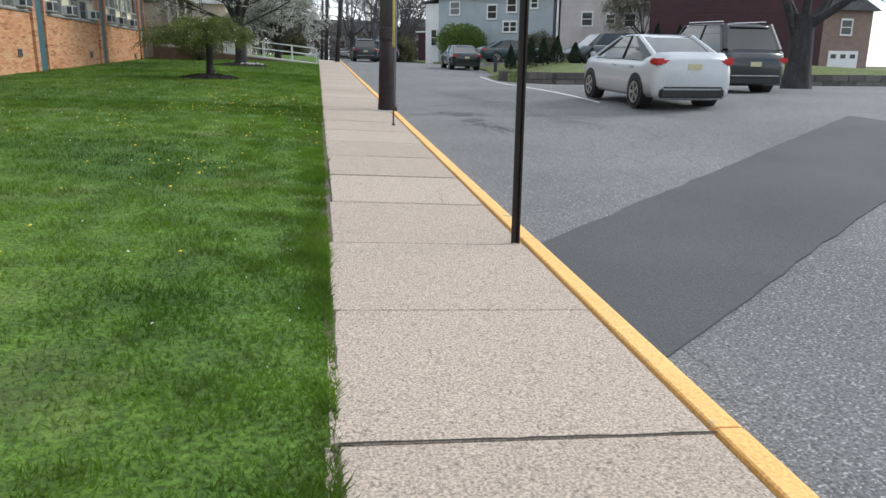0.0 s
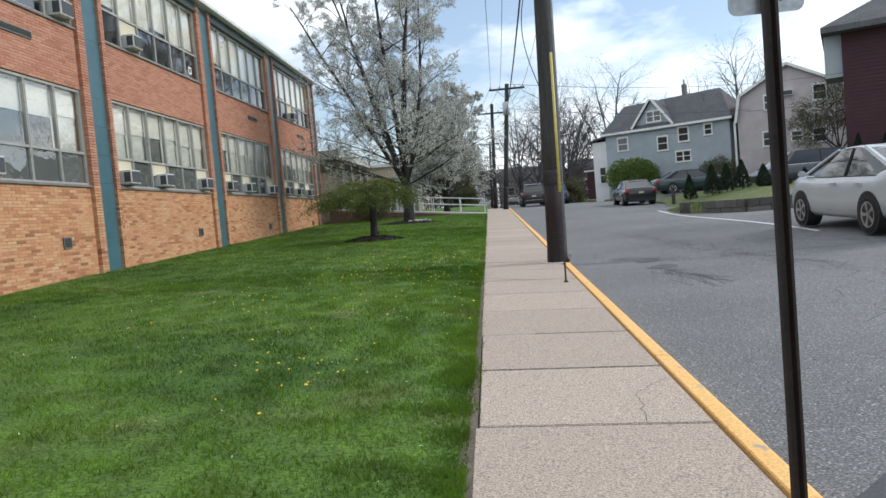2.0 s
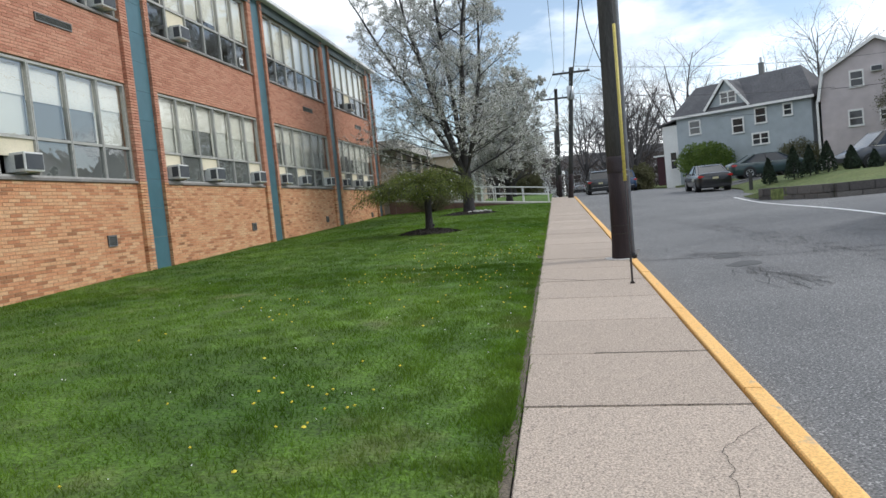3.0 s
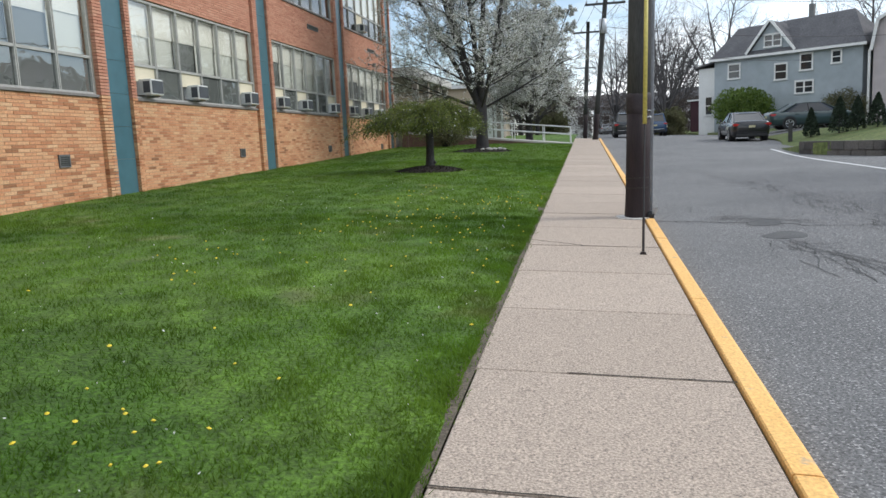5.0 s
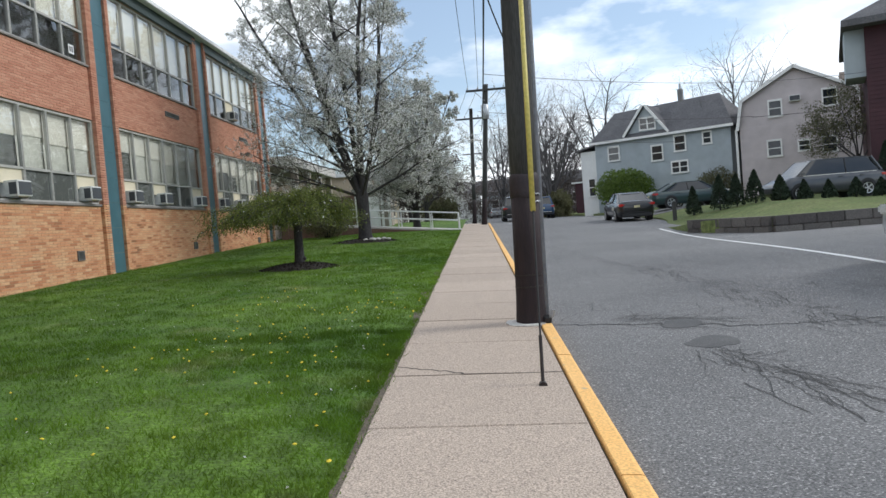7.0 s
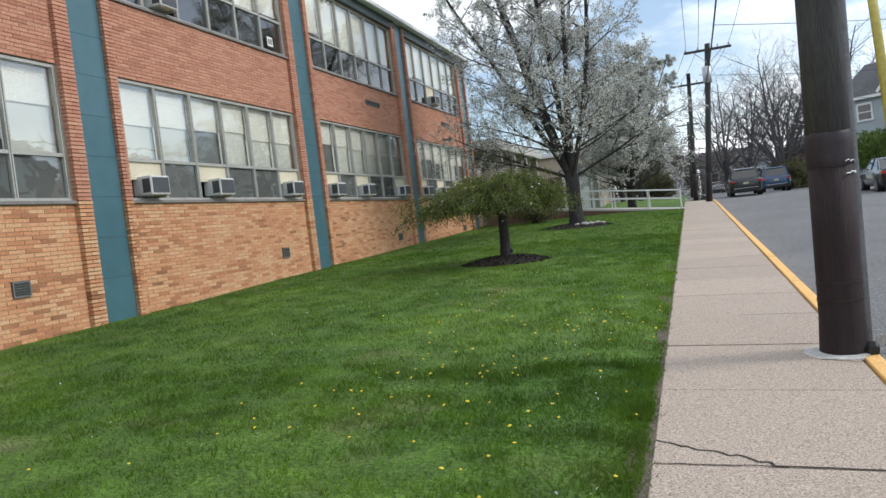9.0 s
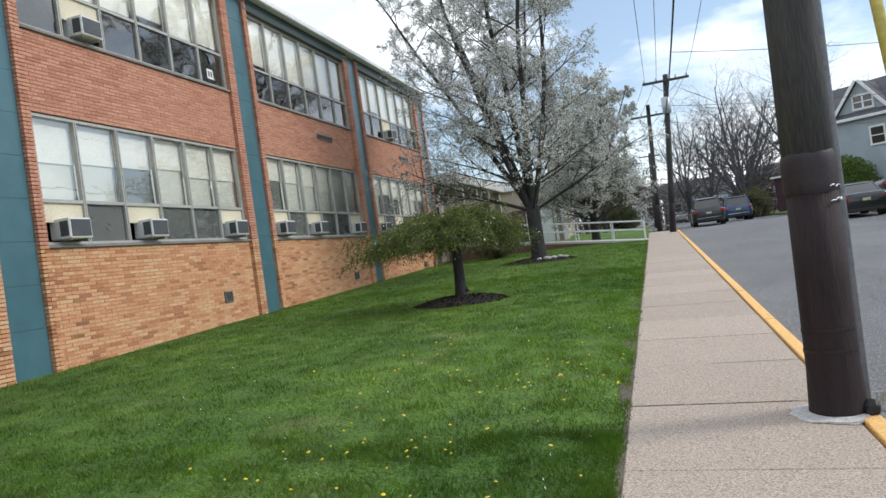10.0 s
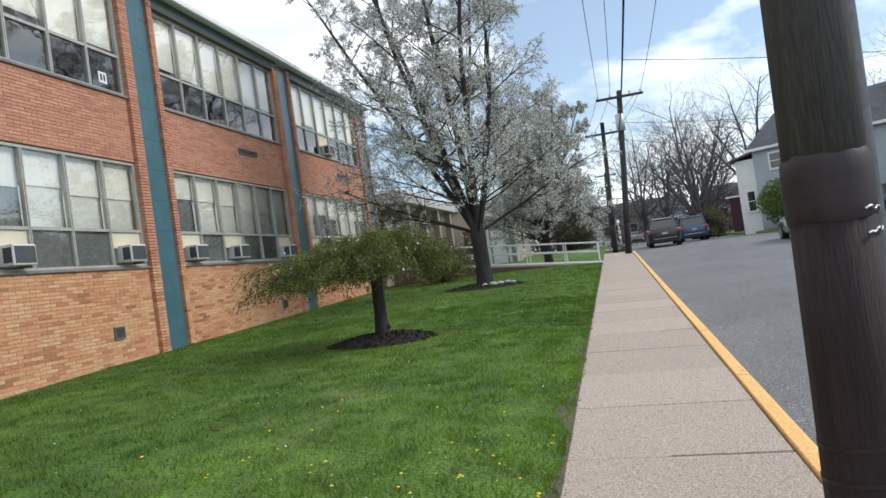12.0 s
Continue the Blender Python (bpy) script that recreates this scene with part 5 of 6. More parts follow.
for i, (x, y, w, h, m) in enumerate(((7.9, 76, 3.4, 2.2, M_DULLLEAF), (12, 92, 9, 4.2, M_BROWNLEAF), (3, 112, 12, 6, M_BROWNLEAF), (-7, 96, 9, 6.5, M_BROWNLEAF), (-16, 104, 14, 9, M_DULLLEAF), (22, 100, 14, 8, M_BROWNLEAF), (38, 96, 16, 9, M_DULLLEAF), (-3.0, 84, 4, 3.5, M_DULLLEAF))):
    bush(x, y, grade(y) - 0.9, w, h + 0.7, m, 12000, 0.10, 80 + i, "tangled brown spring thicket at the end of the street", "thicket", "thicket")

# ragged strip of bare soil where the lawn meets the slabs
ys = span(-4, 44, 0.08)
wide = [0.035 + 0.16 * max(0.0, noise.noise((0, y * 0.9, 7)) + 0.12) + 0.03 * noise.noise((0, y * 7, 2)) for y in ys]
verts = [p for y, w in zip(ys, wide) for p in ((-0.079, y, grade(y) - 0.002), (-0.079 - max(0.012, w), y, lawn_z(-0.079 - w, y) + 0.005))]
tagged(raw("soil_edge", verts, [(2 * i, 2 * i + 2, 2 * i + 3, 2 * i + 1) for i in range(len(ys) - 1)], surface("bare_soil", (0.085, 0.07, 0.05), (0.16, 0.13, 0.095), 5, 0.95, 60, 0.8, 0.01)), "ragged strip of bare soil beside the pavement", "soil", "", "structure")

# grass blades, denser close to the pavement
g = np.random.default_rng(3)
def blade_field(count, x0, x1, y0, y1, high, power):
    x = x1 - (x1 - x0) * g.random(count) ** power
    y = g.uniform(y0, y1, count)
    clump = np.array([noise.noise((a * 2.6, b * 2.6, 5)) for a, b in zip(x, y)])
    keep = g.random(count) < 0.75 + 0.6 * clump
    x, y, clump = x[keep], y[keep], clump[keep]
    z = np.array([lawn_z(a, b) for a, b in zip(x, y)]) - 0.004
    h = high * g.uniform(0.45, 1.15, len(x)) * (1 + 0.8 * clump)
    a = g.uniform(0, 6.283, len(x))
    w = 0.0035 + 0.0035 * g.random(len(x))
    lean = g.normal(0, 0.55, (len(x), 2)) * h[:, None]
    base = np.stack([x, y, z], 1)
    side = np.stack([np.cos(a) * w, np.sin(a) * w, 0 * a], 1)
    tip = base + np.stack([lean[:, 0], lean[:, 1], h], 1)
    return np.stack([base - side, base + side, tip], 1)
field = np.concatenate([blade_field(200000, -9.4, -0.13, 0.5, 16, 0.042, 1.7), blade_field(150000, -9.4, -0.10, 14, 30, 0.045, 1.4), blade_field(80000, -9.4, -0.10, 28, 44.4, 0.05, 1.2), blade_field(6000, -0.19, -0.06, 7.0, 44, 0.038, 1.0), blade_field(900, -0.27, -0.175, 1.2, 7.0, 0.03, 1.0)])
tagged(big_mesh("grass_blades", field, 3, M_BLADE, None, "short mown green grass blades"), "", "grass")


def dandelions(count, seed):
    r = random.Random(seed)
    verts, faces = [], []
    for _ in range(count):
        cx, cy = r.choice(((-1.0, 14.2), (-1.4, 16.0), (-0.9, 11.9), (-2.0, 15.2), (-2.2, 5.0), (-1.6, 8.0), (-0.5, 18.2), (-2.6, 19), (-1.2, 17.5), (-3, 12)))
        x, y = min(-0.2, cx + r.gauss(0, 0.5)), cy + r.gauss(0, 0.8)
        q, h = r.uniform(0.009, 0.016), r.uniform(0.03, 0.055)
        z = lawn_z(x, y) + h
        i = len(verts)
        tx, ty = r.uniform(-0.3, 0.3), r.uniform(-0.3, 0.3)
        verts.append((x, y, z + 0.008))
        verts += [(x + q * math.cos(k * 0.785), y + q * math.sin(k * 0.785), z + q * (tx * math.cos(k * 0.785) + ty * math.sin(k * 0.785))) for k in range(8)]
        verts.append((x, y, z - 0.01))
        faces += [(i, i + 1 + k, i + 1 + (k + 1) % 8) for k in range(8)] + [(i + 9, i + 1 + (k + 1) % 8, i + 1 + k) for k in range(8)]
    return tagged(raw("dandelions", verts, faces, M_DANDELION), "yellow dandelion heads scattered through the lawn", "flowers", "", "stuff")


dandelions(170, 6)
def daisies(count, seed):
    r = random.Random(seed)
    pts = [(-0.3 - 6 * r.random() ** 1.5, r.uniform(3, 26)) for _ in range(count)]
    return tagged(leaves("white_clover", [(x, y, lawn_z(x, y) + 0.035) for x, y in pts], 0.010, M_PETAL, None, "tiny white flowers and petals in the lawn", seed), "", "flowers")


daisies(260, 2)
# ---------------------------------------------------------------- houses
def house_window(parent, m, wide, high, double=False):
    """A window on a wall that faces -y of m."""
    w = new("window")
    w.parent, w.matrix_basis = parent, m
    me_f = bmesh.new()
    for a in ((-wide / 2 - 0.1, wide / 2 + 0.1, -0.05, 0.02, high / 2, high / 2 + 0.13), (-wide / 2 - 0.12, wide / 2 + 0.12, -0.08, 0.02, -high / 2 - 0.12, -high / 2),
              (-wide / 2 - 0.1, -wide / 2, -0.05, 0.02, -high / 2, high / 2), (wide / 2, wide / 2 + 0.1, -0.05, 0.02, -high / 2, high / 2), (-wide / 2, wide / 2, -0.03, 0.02, -0.03, 0.03)):
        boxes(me_f, *a)
    if double:
        boxes(me_f, -0.05, 0.05, -0.045, 0.02, -high / 2, high / 2)
    part("window_frame", me_f, M_WHITE, w)
    one_box("pane", (-wide / 2, wide / 2, -0.012, -0.004, -high / 2, high / 2), M_DARKGLASS, w)
    return w


def clapboards(bm, x0, x1, z0, z1, y=0.0, step=0.14):
    """Overlapping boards on a wall that faces -y."""
    n = int((z1 - z0) / step)
    for i in range(n):
        a, b = z0 + (z1 - z0) * i / n, z0 + (z1 - z0) * (i + 1) / n
        v = [bm.verts.new(p) for p in ((x0, y - 0.022, a), (x1, y - 0.022, a), (x1, y - 0.004, b), (x0, y - 0.004, b), (x0, y, a), (x1, y, a))]
        bm.faces.new(v[:4])
        bm.faces.new((v[4], v[5], v[1], v[0]))


# blue-grey house: long side to the street, low roof with a cross gable
hA = thing("house", pose(10.3, 66.0, 2.2, 0, 0, -35.9), "blue-grey clapboard house with grey shingle roof and white trim", "house")
one_box("wall", (0.0, 10.3, 0.0, 7.0, -1.0, 4.72), M_SIDING_A, hA, "blue-grey clapboard")
bm = bmesh.new()
clapboards(bm, 0.0, 10.3, -0.6, 4.70)
part("siding", bm, M_SIDING_A, hA, "", False)
bm = bmesh.new()
v = [bm.verts.new(p) for p in ((-0.3, -0.35, 4.72), (10.6, -0.35, 4.72), (8.9, 2.6, 7.35), (0.65, 2.6, 7.1), (10.6, 7.3, 4.72), (-0.3, 7.3, 4.72), (-0.3, -0.35, 4.60), (10.6, -0.35, 4.60), (10.6, 7.3, 4.60), (-0.3, 7.3, 4.60))]
for f in ((0, 1, 2, 3), (1, 4, 2), (4, 5, 3, 2), (5, 0, 3), (6, 7, 1, 0), (7, 8, 4, 1), (8, 9, 5, 4), (9, 6, 0, 5), (6, 9, 8, 7)):
    bm.faces.new([v[i] for i in f])
part("roof", bm, M_SHINGLE, hA, "grey shingle roof")
one_box("eave", (-0.32, 10.62, -0.38, -0.352, 4.56, 4.74), M_WHITE, hA, "white eave board")
dormer = new("gable")
dormer.parent = hA
dormer.matrix_basis = pose(4.3, 0, 4.9)
bm = bmesh.new()
tri = [(-1.5, 0.15), (1.5, 0.15), (0, 2.1)]
lo, hi = [bm.verts.new((x, -0.02, z)) for x, z in tri], [bm.verts.new((x, 2.6, z)) for x, z in tri]
bm.faces.new(lo)
for i in range(3):
    bm.faces.new((lo[i], lo[(i + 1) % 3], hi[(i + 1) % 3], hi[i]))
part("wall", bm, M_SIDING_A, dormer)
for s in (-1, 1):
    bm = bmesh.new()
    boxes(bm, -0.05, 2.68, -0.3, 2.7, 0, 0.09, pose(s * 1.72, 0, -0.05, 0, -52.5 if s < 0 else 0, 0) if s < 0 else pose(1.72, 0, -0.05, 0, -127.5, 0))
    part("roof_slope", bm, M_SHINGLE, dormer)
    bm = bmesh.new()
    boxes(bm, -0.05, 2.70, -0.36, -0.302, -0.06, 0.12, pose(s * 1.72, 0, -0.05, 0, -52.5 if s < 0 else -127.5, 0))
    part("bargeboard", bm, M_WHITE, dormer, "white bargeboard")
house_window(hA, pose(4.38, -0.03, 5.62), 1.1, 0.75, True)
for u, z, w, h, dbl in ((1.55, 3.72, 0.8, 0.95, False), (4.98, 3.37, 0.75, 1.0, False), (6.72, 3.87, 0.72, 1.0, False), (8.68, 4.0, 0.5, 0.72, False), (6.6, 2.17, 1.1, 0.72, True)):
    house_window(hA, pose(u, -0.022, z), w, h, dbl)
chim = one_box("chimney", (5.85, 6.2, 2.45, 2.8, 6.5, 8.1), M_VENT, hA, "dark narrow chimney", 0.02)
bm = bmesh.new()
tube(bm, (6.02, 2.62, 8.1), (6.02, 2.62, 8.5), 0.09, n=8)
part("flue", bm, M_GALV, chim)
bm = bmesh.new()
tube(bm, (7.9, 1.5, 5.9), (7.9, 1.5, 7.0), 0.03, n=6)
tube(bm, (7.5, 1.5, 6.85), (8.6, 1.5, 6.7), 0.015, n=5)
part("aerial", bm, M_VENT, hA, "thin roof aerial")
porch = one_box("front_room", (-1.6, -0.002, 0.6, 6.4, -1.0, 4.2), M_WHITE, hA, "white front part of the house")
bm = bmesh.new()
v = [bm.verts.new(p) for p in ((-1.9, 0.3, 4.2), (0.0, 0.3, 4.6), (0.0, 6.7, 4.6), (-1.9, 6.7, 4.2), (-1.9, 0.3, 4.32), (0, 0.3, 4.72), (0, 6.7, 4.72), (-1.9, 6.7, 4.32))]
for f in ((3, 2, 1, 0), (4, 5, 6, 7), (0, 1, 5, 4), (2, 3, 7, 6), (3, 0, 4, 7), (1, 2, 6, 5)):
    bm.faces.new([v[i] for i in f])
part("front_roof", bm, M_SHINGLE, hA)
house_window(hA, pose(-0.75, 0.58, 1.35), 0.5, 1.3)
pb = one_box("side_porch", (-3.6, -2.4, 3.0, 5.0, -0.6, 1.9), M_MAROON, hA, "dark red porch", 0.02)
one_box("porch_roof", (-3.8, -2.2, 2.8, 5.2, 1.9, 2.02), M_WHITE, pb)

# mauve-grey gambrel house
hB = thing("house", pose(22.5, 58.0, 1.6, 0, 0, -22), "mauve-grey gambrel house with white-framed windows", "house")
gam = [(-3.7, 0), (3.7, 0), (3.7, 5.0), (3.3, 6.6), (-0.2, 8.45), (-3.4, 6.6), (-3.7, 5.0)]
bm = bmesh.new()
fr, bk = [bm.verts.new((x, 0, z)) for x, z in gam], [bm.verts.new((x, 11, z)) for x, z in gam]
bm.faces.new(fr)
bm.faces.new(bk[::-1])
for i in range(7):
    bm.faces.new((fr[i], fr[(i + 1) % 7], bk[(i + 1) % 7], bk[i]))
part("wall", bm, M_SIDING_B, hB, "mauve-grey siding")
bm = bmesh.new()
clapboards(bm, -3.68, 3.68, -0.3, 4.9)
part("siding", bm, M_SIDING_B, hB)
edge_pts = [(3.85, 4.75), (3.42, 6.66), (-0.2, 8.58), (-3.52, 6.66), (-3.85, 4.75)]
for (xa, za), (xb, zb) in zip(edge_pts, edge_pts[1:]):
    l = math.hypot(xb - xa, zb - za)
    bm = bmesh.new()
    boxes(bm, 0, l, -0.3, 11.2, 0, 0.1, pose(xa, 0, za, 0, -math.degrees(math.atan2(zb - za, xb - xa)), 0))
    part("roof_slope", bm, M_SHINGLE_B, hB, "brown shingle slope")
    bm = bmesh.new()
    boxes(bm, -0.03, l + 0.03, -0.36, -0.303, -0.08, 0.12, pose(xa, 0, za, 0, -math.degrees(math.atan2(zb - za, xb - xa)), 0))
    part("bargeboard", bm, M_WHITE, hB, "pale bargeboard")
for x, z, w, h in ((-1.42, 5.95, 0.7, 0.95), (1.85, 6.25, 0.75, 1.0), (-1.6, 3.3, 0.75, 0.95), (1.7, 3.2, 0.75, 0.9), (0.2, 3.3, 0.6, 0.6)):
    house_window(hB, pose(x, -0.022, z), w, h)
ac = one_box("wall_unit", (-0.55, 0.15, -0.3, -0.001, 6.25, 6.65), M_ACBODY, hB, "white wall air conditioner", 0.02)
one_box("grille", (-0.5, 0.1, -0.312, -0.301, 6.3, 6.6), M_ACGRILLE, ac)
wingb = one_box("side_wing", (3.72, 9.5, 2.5, 10, -0.3, 6.2), M_SIDING_B, hB, "mauve-grey side wing")
bm = bmesh.new()
v = [bm.verts.new(p) for p in ((2.9, 2.1, 6.2), (9.9, 2.1, 6.2), (9.9, 6.2, 8.6), (2.9, 6.2, 8.6), (9.9, 10.4, 6.2), (2.9, 10.4, 6.2))]
for f in ((0, 1, 2, 3), (3, 2, 4, 5), (1, 4, 2), (5, 0, 3), (0, 5, 4, 1)):
    bm.faces.new([v[i] for i in f])
part("wing_roof", bm, M_SHINGLE_B, hB, "brown shingle wing roof")
for x, z in ((4.9, 4.9), (4.6, 2.6), (6.2, 2.6)):
    house_window(hB, pose(x, 2.478, z), 0.75, 0.95)
bm = bmesh.new()
boxes(bm, -4.0, -3.85, -0.1, 0.05, -0.5, 4.8)
part("downpipe", bm, M_WHITE, hB, "white downpipe")

# maroon building
hM = thing("house", pose(19.5, 43.6, 0.8, 0, 0, -25), "tall dark maroon sided building with deep pale eaves", "house")
one_box("wall", (0, 9.5, 0, 9, -0.6, 8.6), M_MAROON, hM, "dark maroon siding")
bm = bmesh.new()
clapboards(bm, 0.0, 9.5, 0, 8.5, step=0.2)
part("siding", bm, M_MAROON, hM)
bm = bmesh.new()
v = [bm.verts.new(p) for p in ((-0.95, -0.9, 8.75), (10.4, -0.9, 8.75), (10.4, 9.9, 8.75), (-0.95, 9.9, 8.75), (4.7, 4.5, 12.0), (-0.95, -0.9, 8.45), (10.4, -0.9, 8.45), (10.4, 9.9, 8.45), (-0.95, 9.9, 8.45))]
for f in ((0, 1, 4), (1, 2, 4), (2, 3, 4), (3, 0, 4), (5, 6, 1, 0), (6, 7, 2, 1), (7, 8, 3, 2), (8, 5, 0, 3), (8, 7, 6, 5)):
    bm.faces.new([v[i] for i in f])
part("roof", bm, M_SHINGLE, hM, "grey roof with deep eaves")
one_box("bay", (-0.85, -0.002, 0.3, 3.0, 6.2, 8.44), M_SIDING_A, hM, "pale grey projecting bay")
hW = thing("house", pose(33, 52, 0.3), "brown brick house with pale garage doors behind the maroon building", "house")
one_box("wall", (0, 8, 0, 8, -0.6, 5.2), M_HOUSEBRICK, hW, "weathered brown brick")
bm = bmesh.new()
v = [bm.verts.new(p) for p in ((-0.4, -0.4, 5.2), (8.4, -0.4, 5.2), (8.4, 8.4, 5.2), (-0.4, 8.4, 5.2), (4, -0.4, 7.6), (4, 8.4, 7.6))]
for f in ((0, 4, 5, 3), (1, 2, 5, 4), (0, 1, 4), (2, 3, 5), (3, 2, 1, 0)):
    bm.faces.new([v[i] for i in f])
part("roof", bm, M_SHINGLE, hW)
for x in (2.1, 5.9):
    door = one_box("garage_door", (x - 1.25, x + 1.25, -0.06, -0.002, -0.2, 2.3), M_WHITE, hW, "pale panelled garage door", 0.01)
    for q in (-0.8, 0.0, 0.8):
        one_box("pane", (x + q - 0.22, x + q + 0.22, -0.072, -0.061, 1.75, 2.05), M_DARKGLASS, door)
    house_window(hW, pose(x, -0.005, 4.0), 0.8, 1.0)
# small grey houses at the far end
for x, y, w, h, m in ((1.8, 118, 9, 4.0, M_SIDING_A), (-6.5, 122, 8, 4.2, M_WHITE), (14, 120, 9, 4.5, M_SIDING_B)):
    hF = thing("house", pose(x, y, grade(y) - 0.4), "small distant house at the end of the street", "house")
    one_box("wall", (0, w, 0, 7, -0.5, h), m, hF)
    bm = bmesh.new()
    v = [bm.verts.new(p) for p in ((-0.4, -0.4, h), (w + 0.4, -0.4, h), (w + 0.4, 7.4, h), (-0.4, 7.4, h), (-0.4, 3.5, h + 2), (w + 0.4, 3.5, h + 2))]
    for f in ((0, 1, 5, 4), (2, 3, 4, 5), (0, 4, 3), (1, 2, 5), (3, 2, 1, 0)):
        bm.faces.new([v[i] for i in f])
    part("roof", bm, M_SHINGLE, hF)
    for q in (0.2, 0.5, 0.8):
        house_window(hF, pose(w * q, -0.005, h * 0.55), 0.9, 1.2)


# ---------------------------------------------------------------- vehicles
M_TYRE = surface("tyre", (0.012, 0.012, 0.012), (0.022, 0.022, 0.022), 5, 0.85, 40, 0.3, 0.002)
M_RIM = surface("alloy_rim", (0.45, 0.46, 0.47), (0.58, 0.59, 0.60), 5, 0.3, 30, 0.1, 0.0, metal=0.85)
M_CARGLASS = surface("tinted_car_glass", (0.010, 0.012, 0.014), (0.018, 0.02, 0.022), 2, 0.04, 10, 0.05, 0.0, coat=0.6)
M_RED = surface("red_lamp_lens", (0.42, 0.012, 0.014), (0.52, 0.02, 0.02), 8, 0.15, 30, 0.2, 0.0, coat=0.8)
M_LAMP = surface("clear_lamp_lens", (0.55, 0.57, 0.6), (0.68, 0.7, 0.72), 8, 0.12, 30, 0.2, 0.0, coat=0.8)
M_CHROME = surface("chrome", (0.6, 0.6, 0.61), (0.7, 0.7, 0.71), 8, 0.12, 30, 0.05, 0.0, metal=1.0)
M_TRIM = surface("black_car_trim", (0.014, 0.014, 0.015), (0.022, 0.022, 0.023), 5, 0.5, 40, 0.2, 0.0)
M_PLATE = surface("buff_number_plate", (0.48, 0.44, 0.26), (0.56, 0.51, 0.31), 5, 0.5, 40, 0.1, 0.0)


def car_paint(name, c):
    return surface(name, tuple(0.93 * v for v in c), tuple(min(1, 1.07 * v) for v in c), 1.2, 0.35, 60, 0.05, 0.0, metal=0.0, coat=0.7)


def loft(bm, stations, ring):
    rows = [[bm.verts.new((x, y, z)) for y, z in ring(*s)] for x, *s in stations]
    n = len(rows[0])
    for a, b in zip(rows, rows[1:]):
        for i in range(n):
            j = (i + 1) % n
            bm.faces.new((a[i], a[j], b[j], b[i]))
    bm.faces.new(rows[0])
    bm.faces.new(rows[-1][::-1])


def hull_ring(w, zb, zt):
    h = [(0.55 * w, zb), (0.86 * w, zb + 0.02), (0.97 * w, zb + 0.14 * (zt - zb)), (w, zb + 0.42 * (zt - zb)), (0.985 * w, zb + 0.72 * (zt - zb)), (0.945 * w, zb + 0.92 * (zt - zb)), (0.86 * w, zt), (0.45 * w, zt + 0.02)]
    return [(-y, z) for y, z in h[::-1]] + h


